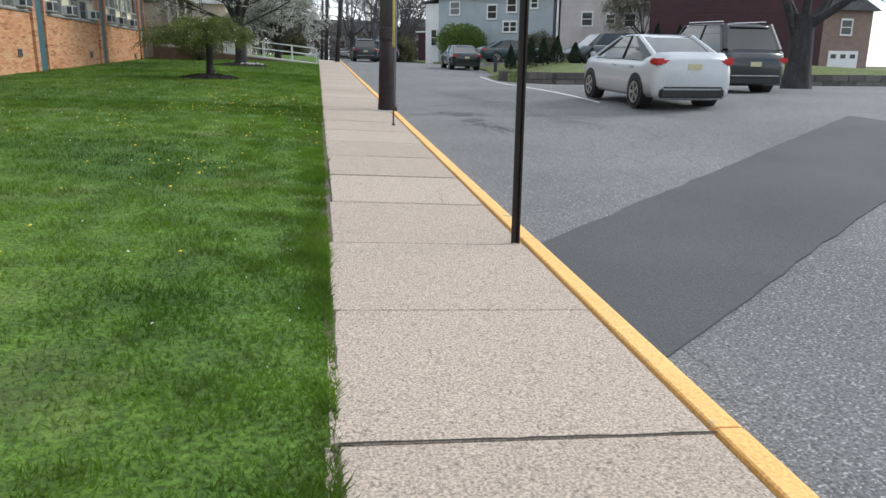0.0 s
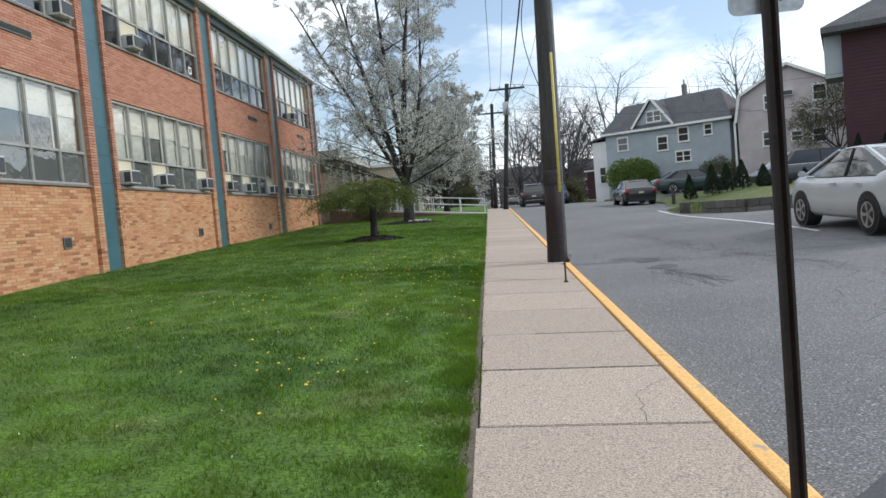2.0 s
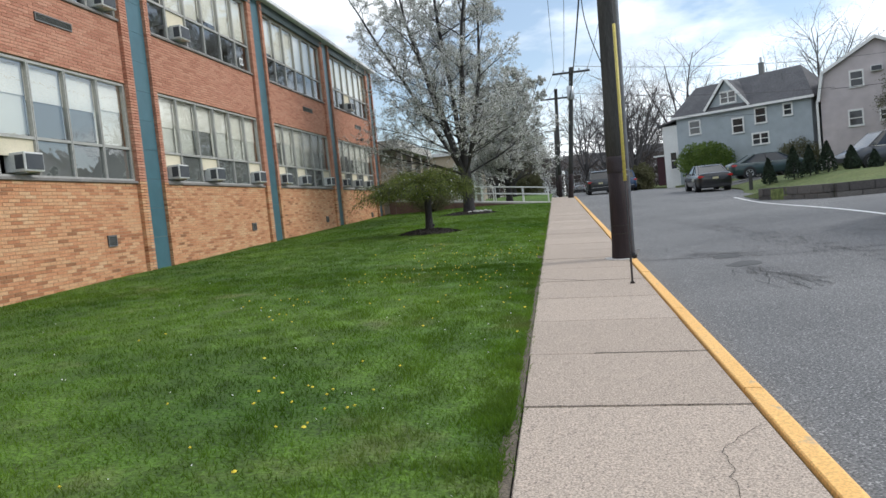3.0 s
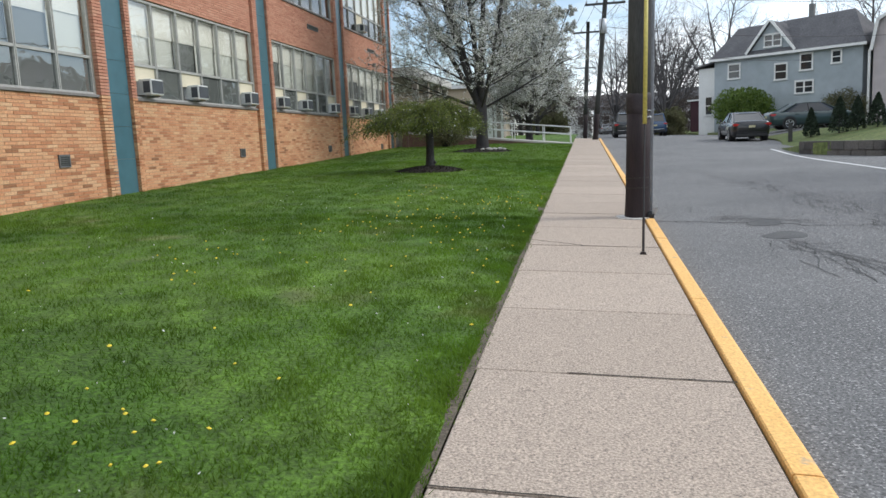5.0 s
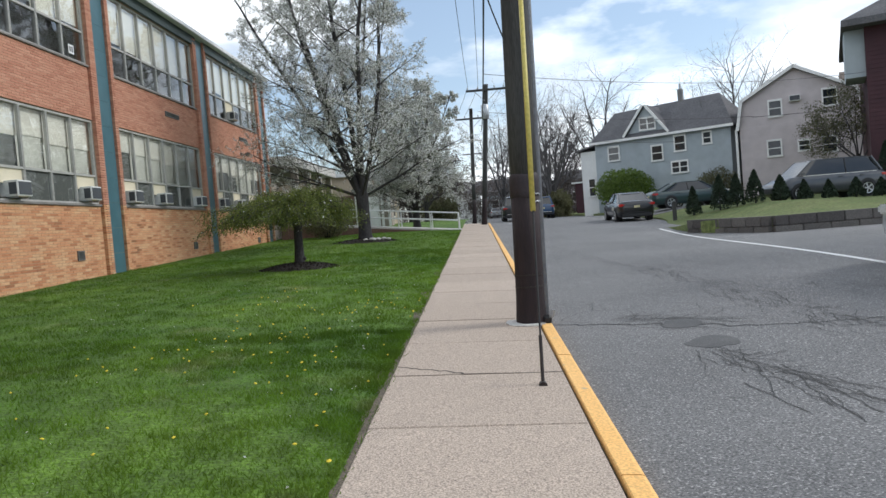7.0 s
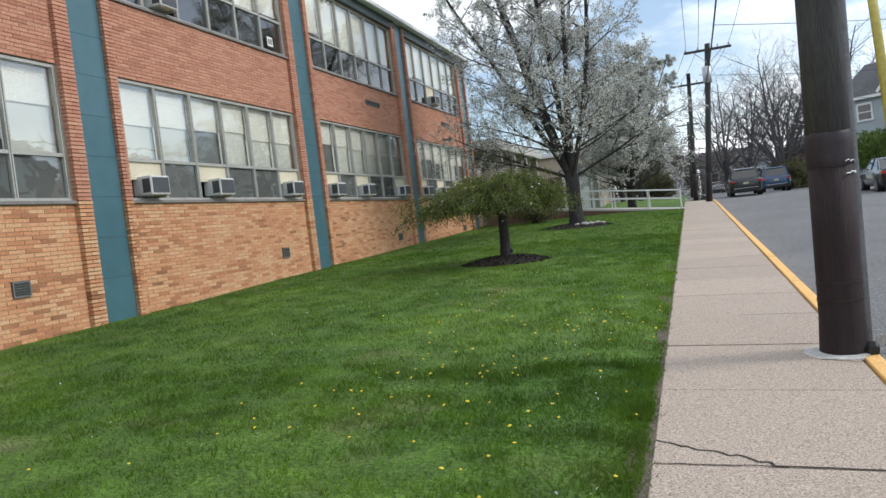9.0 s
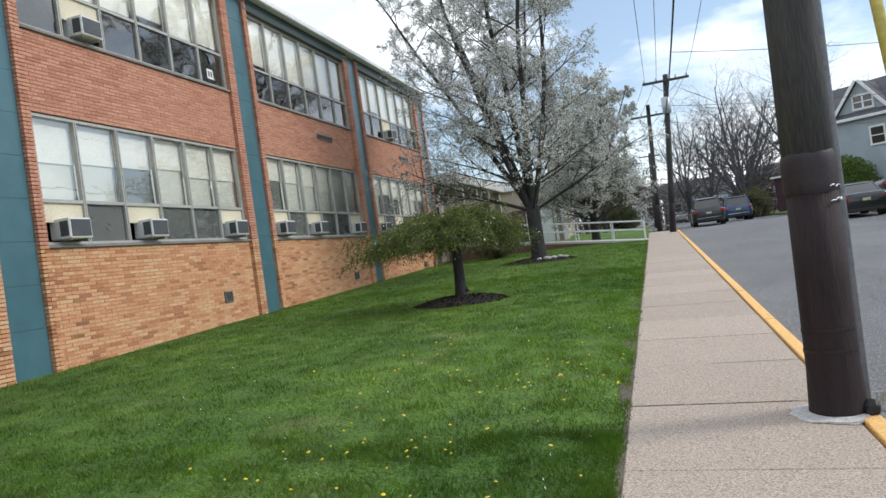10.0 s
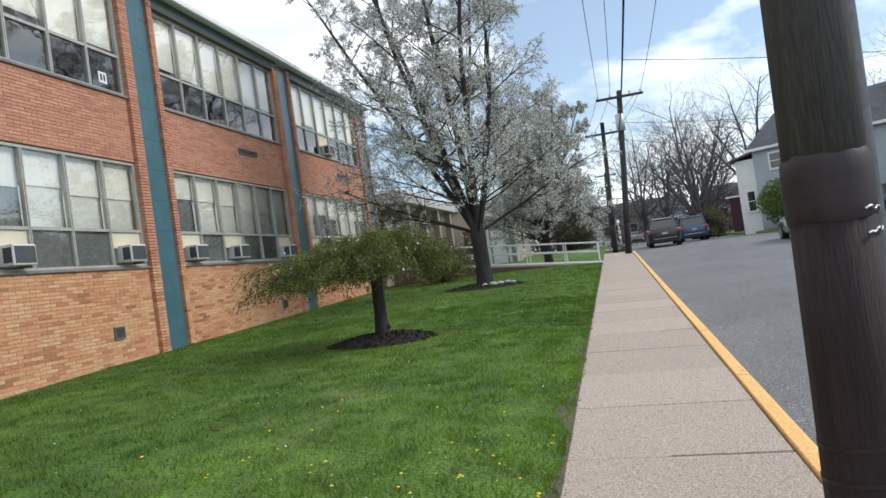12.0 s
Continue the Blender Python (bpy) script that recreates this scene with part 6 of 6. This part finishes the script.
def vehicle(name, m, label, category, paint, L, W, H, belt, hood, tail, glasshouse, wheel_r, axles, style="car", group="parked cars", clad=False, rails=False):
    """x runs forward. glasshouse: x of the rear glass foot, roof rear, roof front and windscreen foot."""
    c = thing(name, m, label, category, group)
    w, f, b = W / 2, L / 2, -L / 2
    rb, rr, rf, wf = glasshouse
    gc = 0.20 if H < 1.55 else 0.24
    st = [(b, 0.74 * w, gc + 0.20, tail - 0.16), (b + 0.06, 0.88 * w, gc + 0.10, tail - 0.05), (b + 0.22, 0.96 * w, gc + 0.03, tail), (rb, 0.985 * w, gc, belt - 0.02),
          ((rb + rr) / 2, w, gc, belt), ((rr + rf) / 2, w, gc, belt), (rf, w, gc, belt - 0.01), (wf, 0.99 * w, gc, hood + 0.06), (wf + 0.25, 0.985 * w, gc, hood + 0.02), (f - 0.45, 0.95 * w, gc + 0.01, hood - 0.07), (f - 0.14, 0.86 * w, gc + 0.06, hood - 0.17), (f, 0.66 * w, gc + 0.16, hood - 0.30)]
    st = sorted(st, key=lambda s: s[0])
    bm = bmesh.new()
    loft(bm, st, hull_ring)
    part("body", bm, paint, c, smooth=True)
    # glass house and roof
    wb, wt = 0.90 * w, 0.70 * w
    bm = bmesh.new()
    lv = [bm.verts.new((x, s * y, z)) for s in (-1, 1) for x, y, z in
          ((rb, wb * 0.86, belt - 0.04), (rb * 0.55 + rr * 0.45, wb, belt - 0.04), (rf * 0.45 + wf * 0.55, wb, belt - 0.04), (wf, wb * 0.86, hood + 0.05),
           (rr - 0.03, wt * 0.93, H - 0.06), (rr + 0.25, wt, H - 0.035), (rf - 0.2, wt, H - 0.03), (rf + 0.05, wt * 0.93, H - 0.06))]
    a, d = lv[:8], lv[8:]
    for q in (a, d):
        bm.faces.new((q[1], q[2], q[6], q[5]))
        bm.faces.new((q[0], q[1], q[5], q[4]))
        bm.faces.new((q[2], q[3], q[7], q[6]))
    bm.faces.new((a[3], d[3], d[7], a[7]))
    bm.faces.new((a[0], a[4], d[4], d[0]))
    bm.faces.new((a[4], a[5], a[6], a[7], d[7], d[6], d[5], d[4]))
    bm.faces.new((a[0], d[0], d[1], d[2], d[3], a[3], a[2], a[1]))
    part("glasshouse", bm, M_CARGLASS, c, "dark tinted glass")
    bm = bmesh.new()
    loft(bm, [(rr - 0.10, wt * 0.80, H - 0.075), (rr + 0.02, wt * 0.98, H - 0.05), (rr + 0.35, wt * 1.03, H - 0.005), ((rr + rf) / 2, wt * 1.04, H), (rf - 0.25, wt * 1.03, H - 0.012), (rf + 0.03, wt * 0.97, H - 0.055), (rf + 0.1, wt * 0.85, H - 0.085)],
         lambda y, z: [(-y, z - 0.045), (-y * 0.96, z - 0.012), (-y * 0.5, z), (y * 0.5, z), (y * 0.96, z - 0.012), (y, z - 0.045)])
    part("roof", bm, paint, c, smooth=True)
    for s in (-1, 1):
        mid = (rr + rf) / 2 - 0.05
        for nm, p, q, t in (("front_pillar", (wf - 0.05, wb * 0.90, hood + 0.06), (rf + 0.02, wt * 0.97, H - 0.05), 0.032), ("rear_pillar", (rb + 0.06, wb * 0.90, belt - 0.02), (rr + 0.02, wt * 0.97, H - 0.05), 0.06 if style == "car" else 0.085),
                            ("middle_pillar", (mid, wb * 1.0, belt - 0.02), (mid - 0.05, wt * 1.01, H - 0.04), 0.028)):
            bm = bmesh.new()
            tube(bm, (p[0], s * p[1], p[2]), (q[0], s * q[1], q[2]), t, t * 0.8, 6)
            part(nm, bm, M_TRIM if nm == "middle_pillar" else paint, c)
        bm = bmesh.new()
        boxes(bm, -0.09, 0.09, -0.10 if s < 0 else 0.0, 0.0 if s < 0 else 0.10, -0.06, 0.06)
        mi = part("mirror", bm, paint, c, "", 0.025)
        mi.matrix_basis = pose(wf - 0.25, s * (wb + 0.03), belt + 0.05)
        for hx in ((rr + rf) / 2 + 0.25, (rr + rf) / 2 - 0.72):
            bm = bmesh.new()
            boxes(bm, hx - 0.1, hx + 0.1, s * (0.992 * w), s * (0.992 * w + 0.025), belt - 0.17, belt - 0.135)
            part("door_handle", bm, paint, c)
        bm = bmesh.new()
        boxes(bm, rb + 0.3, wf - 0.3, s * (wb * 0.995), s * (wb + 0.012), belt - 0.045, belt - 0.022)
        part("waist_trim", bm, M_CHROME, c, "bright window trim")
        # lamps
        bm = bmesh.new()
        boxes(bm, b + 0.005, b + 0.30, s * 0.56 * w, s * 0.975 * w, tail - 0.24, tail - 0.11)
        part("tail_lamp", bm, M_RED, c, "red tail lamp", 0.03)
        bm = bmesh.new()
        boxes(bm, f - 0.42, f - 0.07, s * 0.55 * w, s * 0.90 * w, hood - 0.33, hood - 0.19)
        part("head_lamp", bm, M_LAMP, c, "clear head lamp", 0.03)
        if rails:
            bm = bmesh.new()
            tube(bm, (rr + 0.2, s * wt * 0.93, H + 0.035), (rf - 0.15, s * wt * 0.93, H + 0.03), 0.018, n=6)
            part("roof_rail", bm, M_CHROME, c)
    bm = bmesh.new()
    boxes(bm, b - 0.012, b + 0.10, -0.80 * w, 0.80 * w, gc + 0.05, gc + 0.24)
    part("rear_bumper", bm, M_TRIM, c, "black lower bumper", 0.03)
    bm = bmesh.new()
    boxes(bm, b - 0.02, b + 0.05, -0.72 * w, 0.72 * w, gc + 0.245, gc + 0.275)
    part("bumper_strip", bm, M_CHROME if clad else M_TRIM, c, "bright strip along the bumper" if clad else "")
    bm = bmesh.new()
    boxes(bm, b - 0.014, b + 0.03, -0.15, 0.15, tail - 0.33, tail - 0.215)
    part("number_plate", bm, M_PLATE, c, "buff number plate, not legible")
    bm = bmesh.new()
    boxes(bm, f - 0.09, f + 0.012, -0.42 * w, 0.42 * w, gc + 0.16, hood - 0.34)
    part("grille", bm, M_TRIM, c, "", 0.02)
    if clad:
        for s in (-1, 1):
            bm = bmesh.new()
            boxes(bm, axles[0] + 0.3, axles[1] - 0.3, s * 0.93 * w, s * (w + 0.004), gc - 0.02, gc + 0.14)
            part("sill", bm, M_TRIM, c, "black sill cladding", 0.02)
    # wheels
    r0 = wheel_r
    for ax in axles:
        for s in (-1, 1):
            y = s * (w - 0.10)
            bm = bmesh.new()
            tube(bm, (ax, s * (w - 0.28), r0 + 0.03), (ax, s * (w + 0.003), r0 + 0.03), r0 * 1.16, n=28)
            part("wheel_arch", bm, M_TRIM, c, "black wheel arch")
            wh = new("wheel")
            wh.parent = c
            wh.matrix_basis = pose(ax, y, r0, 0, 0, 0 if s > 0 else 180)
            bm = bmesh.new()
            n = 28
            prof = [(-0.11, 0.62), (-0.11, 0.93), (-0.09, 0.985), (-0.05, 1.0), (0.05, 1.0), (0.09, 0.985), (0.112, 0.93), (0.115, 0.72), (0.095, 0.64)]
            rows = [[bm.verts.new((r0 * q * math.cos(6.2832 * i / n), yy, r0 * q * math.sin(6.2832 * i / n))) for i in range(n)] for yy, q in prof]
            for u, v2 in zip(rows, rows[1:]):
                for i in range(n):
                    bm.faces.new((u[i], u[(i + 1) % n], v2[(i + 1) % n], v2[i]))
            part("tyre", bm, M_TYRE, wh, "black tyre", smooth=True)
            bm = bmesh.new()
            tube(bm, (0, 0.02, 0), (0, 0.115, 0), r0 * 0.13, n=12)
            for i in range(5):
                for e in (-0.10, 0.10):
                    g0 = 6.2832 * i / 5 + e
                    boxes(bm, 0.03, r0 * 0.66, 0.085, 0.11, -0.016, 0.016, pose(0, 0, 0, 0, math.degrees(g0), 0))
            rows = [[bm.verts.new((r0 * q * math.cos(6.2832 * i / n), yy, r0 * q * math.sin(6.2832 * i / n))) for i in range(n)] for yy, q in ((0.06, 0.60), (0.112, 0.62), (0.117, 0.70), (0.10, 0.71))]
            for u, v2 in zip(rows, rows[1:]):
                for i in range(n):
                    bm.faces.new((u[i], u[(i + 1) % n], v2[(i + 1) % n], v2[i]))
            part("rim", bm, M_RIM, wh, "silver spoked alloy rim")
            bm = bmesh.new()
            tube(bm, (0, 0.0, 0), (0, 0.05, 0), r0 * 0.63, n=20)
            part("brake_disc", bm, M_TRIM, wh)
    return c


P_DARK, P_SILVER, P_BLACK, P_GREEN, P_GREY, P_BLUE = (car_paint(n, c) for n, c in (("dark_grey_paint", (0.016, 0.019, 0.021)), ("silver_paint", (0.52, 0.54, 0.56)), ("black_paint", (0.005, 0.005, 0.007)), ("dark_green_paint", (0.018, 0.045, 0.045)), ("slate_paint", (0.05, 0.055, 0.065)), ("blue_paint", (0.02, 0.06, 0.14))))


def on_road(x, y, yaw=90.0):
    return pose(x, y, road_z(x, y) + 0.004, TILT_UP if y < 60 else 0.3, 0, 0) @ pose(0, 0, 0, 0, 0, yaw)


SUV = dict(L=4.65, W=1.84, H=1.68, belt=1.08, hood=1.02, tail=1.06, glasshouse=(-2.12, -1.75, 0.42, 1.15), wheel_r=0.36, axles=(-1.38, 1.35), style="suv", clad=True, rails=True)
vehicle("car", on_road(3.40, 59.5), "dark grey sport utility car with red tail lamps, on the street", "car", P_DARK, group="cars on the street", **SUV)
vehicle("car", on_road(5.7, 66.0), "blue sport utility car parked at the far kerb", "car", P_BLUE, **SUV)
vehicle("car", on_road(7.35, 16.6), "silver hatchback car parked beside the street", "car", P_SILVER, 4.48, 1.75, 1.51, 1.0, 0.95, 1.14, (-2.12, -0.85, 0.15, 1.5), 0.32, (-1.35, 1.35))
vehicle("car", on_road(10.85, 20.2), "dark sport utility car parked beside the silver hatchback", "car", P_DARK, **dict(SUV, H=1.80, belt=1.15))
vehicle("car", on_road(8.75, 47.6), "black saloon car parked at the kerb", "car", P_BLACK, 4.85, 1.85, 1.46, 0.97, 0.93, 1.02, (-1.85, -0.95, 0.45, 1.3), 0.33, (-1.4, 1.42))
vehicle("car", pose(13.0, 51.0, bank_z(13.0, 51) + 0.004, 0, 0, 4), "dark green saloon car parked sideways in a driveway", "car", P_GREEN, 4.7, 1.8, 1.45, 0.96, 0.92, 0.99, (-1.85, -0.95, 0.45, 1.3), 0.32, (-1.35, 1.4))
vehicle("car", pose(14.2, 55.5, bank_z(14.2, 55.5) + 0.004, 0, 0, 20), "dark car behind the green saloon", "car", P_BLACK, 4.6, 1.8, 1.45, 0.96, 0.92, 0.99, (-1.85, -0.95, 0.45, 1.3), 0.32, (-1.35, 1.4))
vehicle("minivan", pose(16.0, 41.2, bank_z(16.0, 41.2) + 0.004, 0, 0, 186), "slate grey minivan parked sideways on the bank", "minivan", P_GREY, 4.9, 1.95, 1.75, 1.08, 0.98, 1.06, (-2.3, -1.9, 0.75, 1.6), 0.34, (-1.5, 1.5), "suv")
vehicle("car", on_road(3.5, 112.0), "small white car far along the street", "car", P_SILVER, 4.5, 1.8, 1.46, 0.97, 0.93, 1.02, (-1.85, -0.95, 0.45, 1.3), 0.33, (-1.35, 1.4))

# driveway surface under the parked cars
drive = raw("driveway", [(x, y, bank_z(x, y) + 0.012) for y in span(48.6, 53.4, 0.6) for x in span(10.2, 17.0, 0.5)], [(j * 15 + i, j * 15 + i + 1, (j + 1) * 15 + i + 1, (j + 1) * 15 + i) for j in range(8) for i in range(14)], M_ROAD, None, "", True)
tagged(drive, "short asphalt driveway between the houses", "driveway", "", "structure")

# ---------------------------------------------------------------- brickwork
def brick_verts(y0, y1, z0, z1, x, proud, course=0.067, length=0.30, seed=0, floor=None):
    r = random.Random(seed)
    out = []
    n = int((z1 - z0) / course)
    course = (z1 - z0) / n
    for j in range(n):
        za, zb = z0 + j * course + 0.005, z0 + (j + 1) * course - 0.005
        if y1 - y0 < 0.6:
            cuts = [y0, y1] if j % 2 else [y0, y0 + (y1 - y0) * 0.45, y1]
        else:
            start = y0 - (length / 2 if j % 2 else 0)
            cuts = [y0] + [c for c in (start + length * i for i in range(1, int((y1 - y0) / length) + 2)) if y0 + 0.05 < c < y1 - 0.05] + [y1]
        for a, b in zip(cuts, cuts[1:]):
            if floor is not None and zb < floor(x, a) - 0.05:
                continue
            out.append((x, a + 0.0025, b - 0.0025, za, zb, proud + r.uniform(-0.0025, 0.0025)))
    return out


def brick_mesh(name, bricks, material, parent, label):
    verts, faces = [], []
    for x, a, b, za, zb, p in bricks:
        i = len(verts)
        verts += [(x, a, za), (x, b, za), (x, b, zb), (x, a, zb), (x + p, a + 0.002, za + 0.002), (x + p, b - 0.002, za + 0.002), (x + p, b - 0.002, zb - 0.002), (x + p, a + 0.002, zb - 0.002)]
        faces += [(i + 4, i + 5, i + 6, i + 7), (i, i + 1, i + 5, i + 4), (i + 1, i + 2, i + 6, i + 5), (i + 2, i + 3, i + 7, i + 6), (i + 3, i, i + 4, i + 7)]
    return tagged(raw(name, verts, faces, material, parent, label), "", "", "", "stuff")


lower, upper_b, piers = [], [], []
for k in range(-4, 3):
    a, b = bays[k + 4]
    lower += brick_verts(a, b, -0.3, SILL - 0.065, FACE, 0.010, seed=k, floor=lawn_z)
    upper_b += brick_verts(a, b, HEAD + 0.02, SILL_UP - 0.065, FACE, 0.010, seed=50 + k)
for k in range(-4, 4):
    y = FIRST + BAY * k
    z0 = lawn_z(-9.5, y) - 0.15
    for a, b in ((y - 0.31, y), (y + 0.80, y + 1.0)):
        piers += brick_verts(a, b, z0, ROOF - 0.02, FACE, 0.10, seed=90 + k)
near = [b for b in lower if 21.0 < b[1] < 24.2 and 1.25 < b[3] < 2.9]
near = near[:290]
chosen = set(near)
brick_mesh("brickwork_lower", [b for b in lower if b not in chosen], M_BRICK, school, "mottled orange and tan brick courses")
brick_mesh("brickwork_upper", upper_b, M_BRICK_UP, school, "redder brick courses between the storeys")
brick_mesh("brickwork_piers", [b for b in piers if b[3] > 2.95], M_BRICK_UP, school, "projecting brick piers")
brick_mesh("brickwork_piers", [b for b in piers if b[3] <= 2.95], M_BRICK, school, "projecting brick piers")
shared = {}
for x, a, b, za, zb, p in near:
    key = (round(b - a, 3), round(zb - za, 3))
    if key not in shared:
        me = bpy.data.meshes.new("brick")
        l, h = key[0] / 2, key[1] / 2
        me.from_pydata([(0, -l, -h), (0, l, -h), (0, l, h), (0, -l, h), (0.010, 0.002 - l, 0.002 - h), (0.010, l - 0.002, 0.002 - h), (0.010, l - 0.002, h - 0.002), (0.010, 0.002 - l, h - 0.002)], [],
                       [(4, 5, 6, 7), (0, 1, 5, 4), (1, 2, 6, 5), (2, 3, 7, 6), (3, 0, 4, 7)])
        me.materials.append(M_BRICK_ONE)
        shared[key] = me
    ob = new("brick", shared[key])
    ob.parent = school
    ob.location = (x + p - 0.010, (a + b) / 2, (za + zb) / 2)

# pavement slabs
def chamfered(name, x, y, z, c, material):
    me = bpy.data.meshes.new(name)
    me.from_pydata([(a * x / 2, b * y / 2, -z) for a, b in ((-1, -1), (1, -1), (1, 1), (-1, 1))] + [(a * x / 2, b * y / 2, -c) for a, b in ((-1, -1), (1, -1), (1, 1), (-1, 1))] +
                   [(a * (x / 2 - c), b * (y / 2 - c), 0) for a, b in ((-1, -1), (1, -1), (1, 1), (-1, 1))], [],
                   [(8, 9, 10, 11)] + [(i, (i + 1) % 4, 4 + (i + 1) % 4, 4 + i) for i in range(4)] + [(4 + i, 4 + (i + 1) % 4, 8 + (i + 1) % 4, 8 + i) for i in range(4)])
    me.materials.append(material)
    return me


r = random.Random(8)
SLAB_LEFT = {-5: -0.185, -4: -0.185, -3: -0.185, -2: -0.185, -1: -0.185, 0: -0.165, 1: -0.13, 2: -0.095, 3: -0.07, 4: -0.07}
slab_meshes = {x: chamfered("slab", 1.356 - x, 1.410, 0.1, 0.007, M_SLAB) for x in sorted(set(SLAB_LEFT.values()) | {-0.08})}
for i in range(-5, 36):
    left = SLAB_LEFT.get(i, -0.08)
    ob = new("slab", slab_meshes[left])
    ob.parent = pavement
    ob.matrix_basis = pose((1.356 + left) / 2, 2.47 + 1.42 * (i + 0.5), r.uniform(-0.003, 0.003), r.uniform(-0.12, 0.12), r.uniform(-0.15, 0.15), 0)
me = bpy.data.meshes.new("kerb_stone")
prof = [(1.382, -0.35), (1.382, -0.008), (1.39, 0.0), (1.49, -0.002), (1.508, -0.008), (1.519, -0.025), (1.53, -0.35)]
L = 2.985
me.from_pydata([(x, s * L / 2, z) for s in (-1, 1) for x, z in prof], [], [(i, i + 1, i + 8, i + 7) for i in range(6)] + [tuple(range(7))[::-1], tuple(range(7, 14))])
me.materials.append(M_KERB)
for i in range(-3, 18):
    ob = new("kerb_stone", me)
    ob.parent = kerb
    ob.matrix_basis = pose(0, 1.0 + 3.0 * i, 0.006 + r.uniform(-0.003, 0.003), 0, 0, r.uniform(-0.1, 0.1))
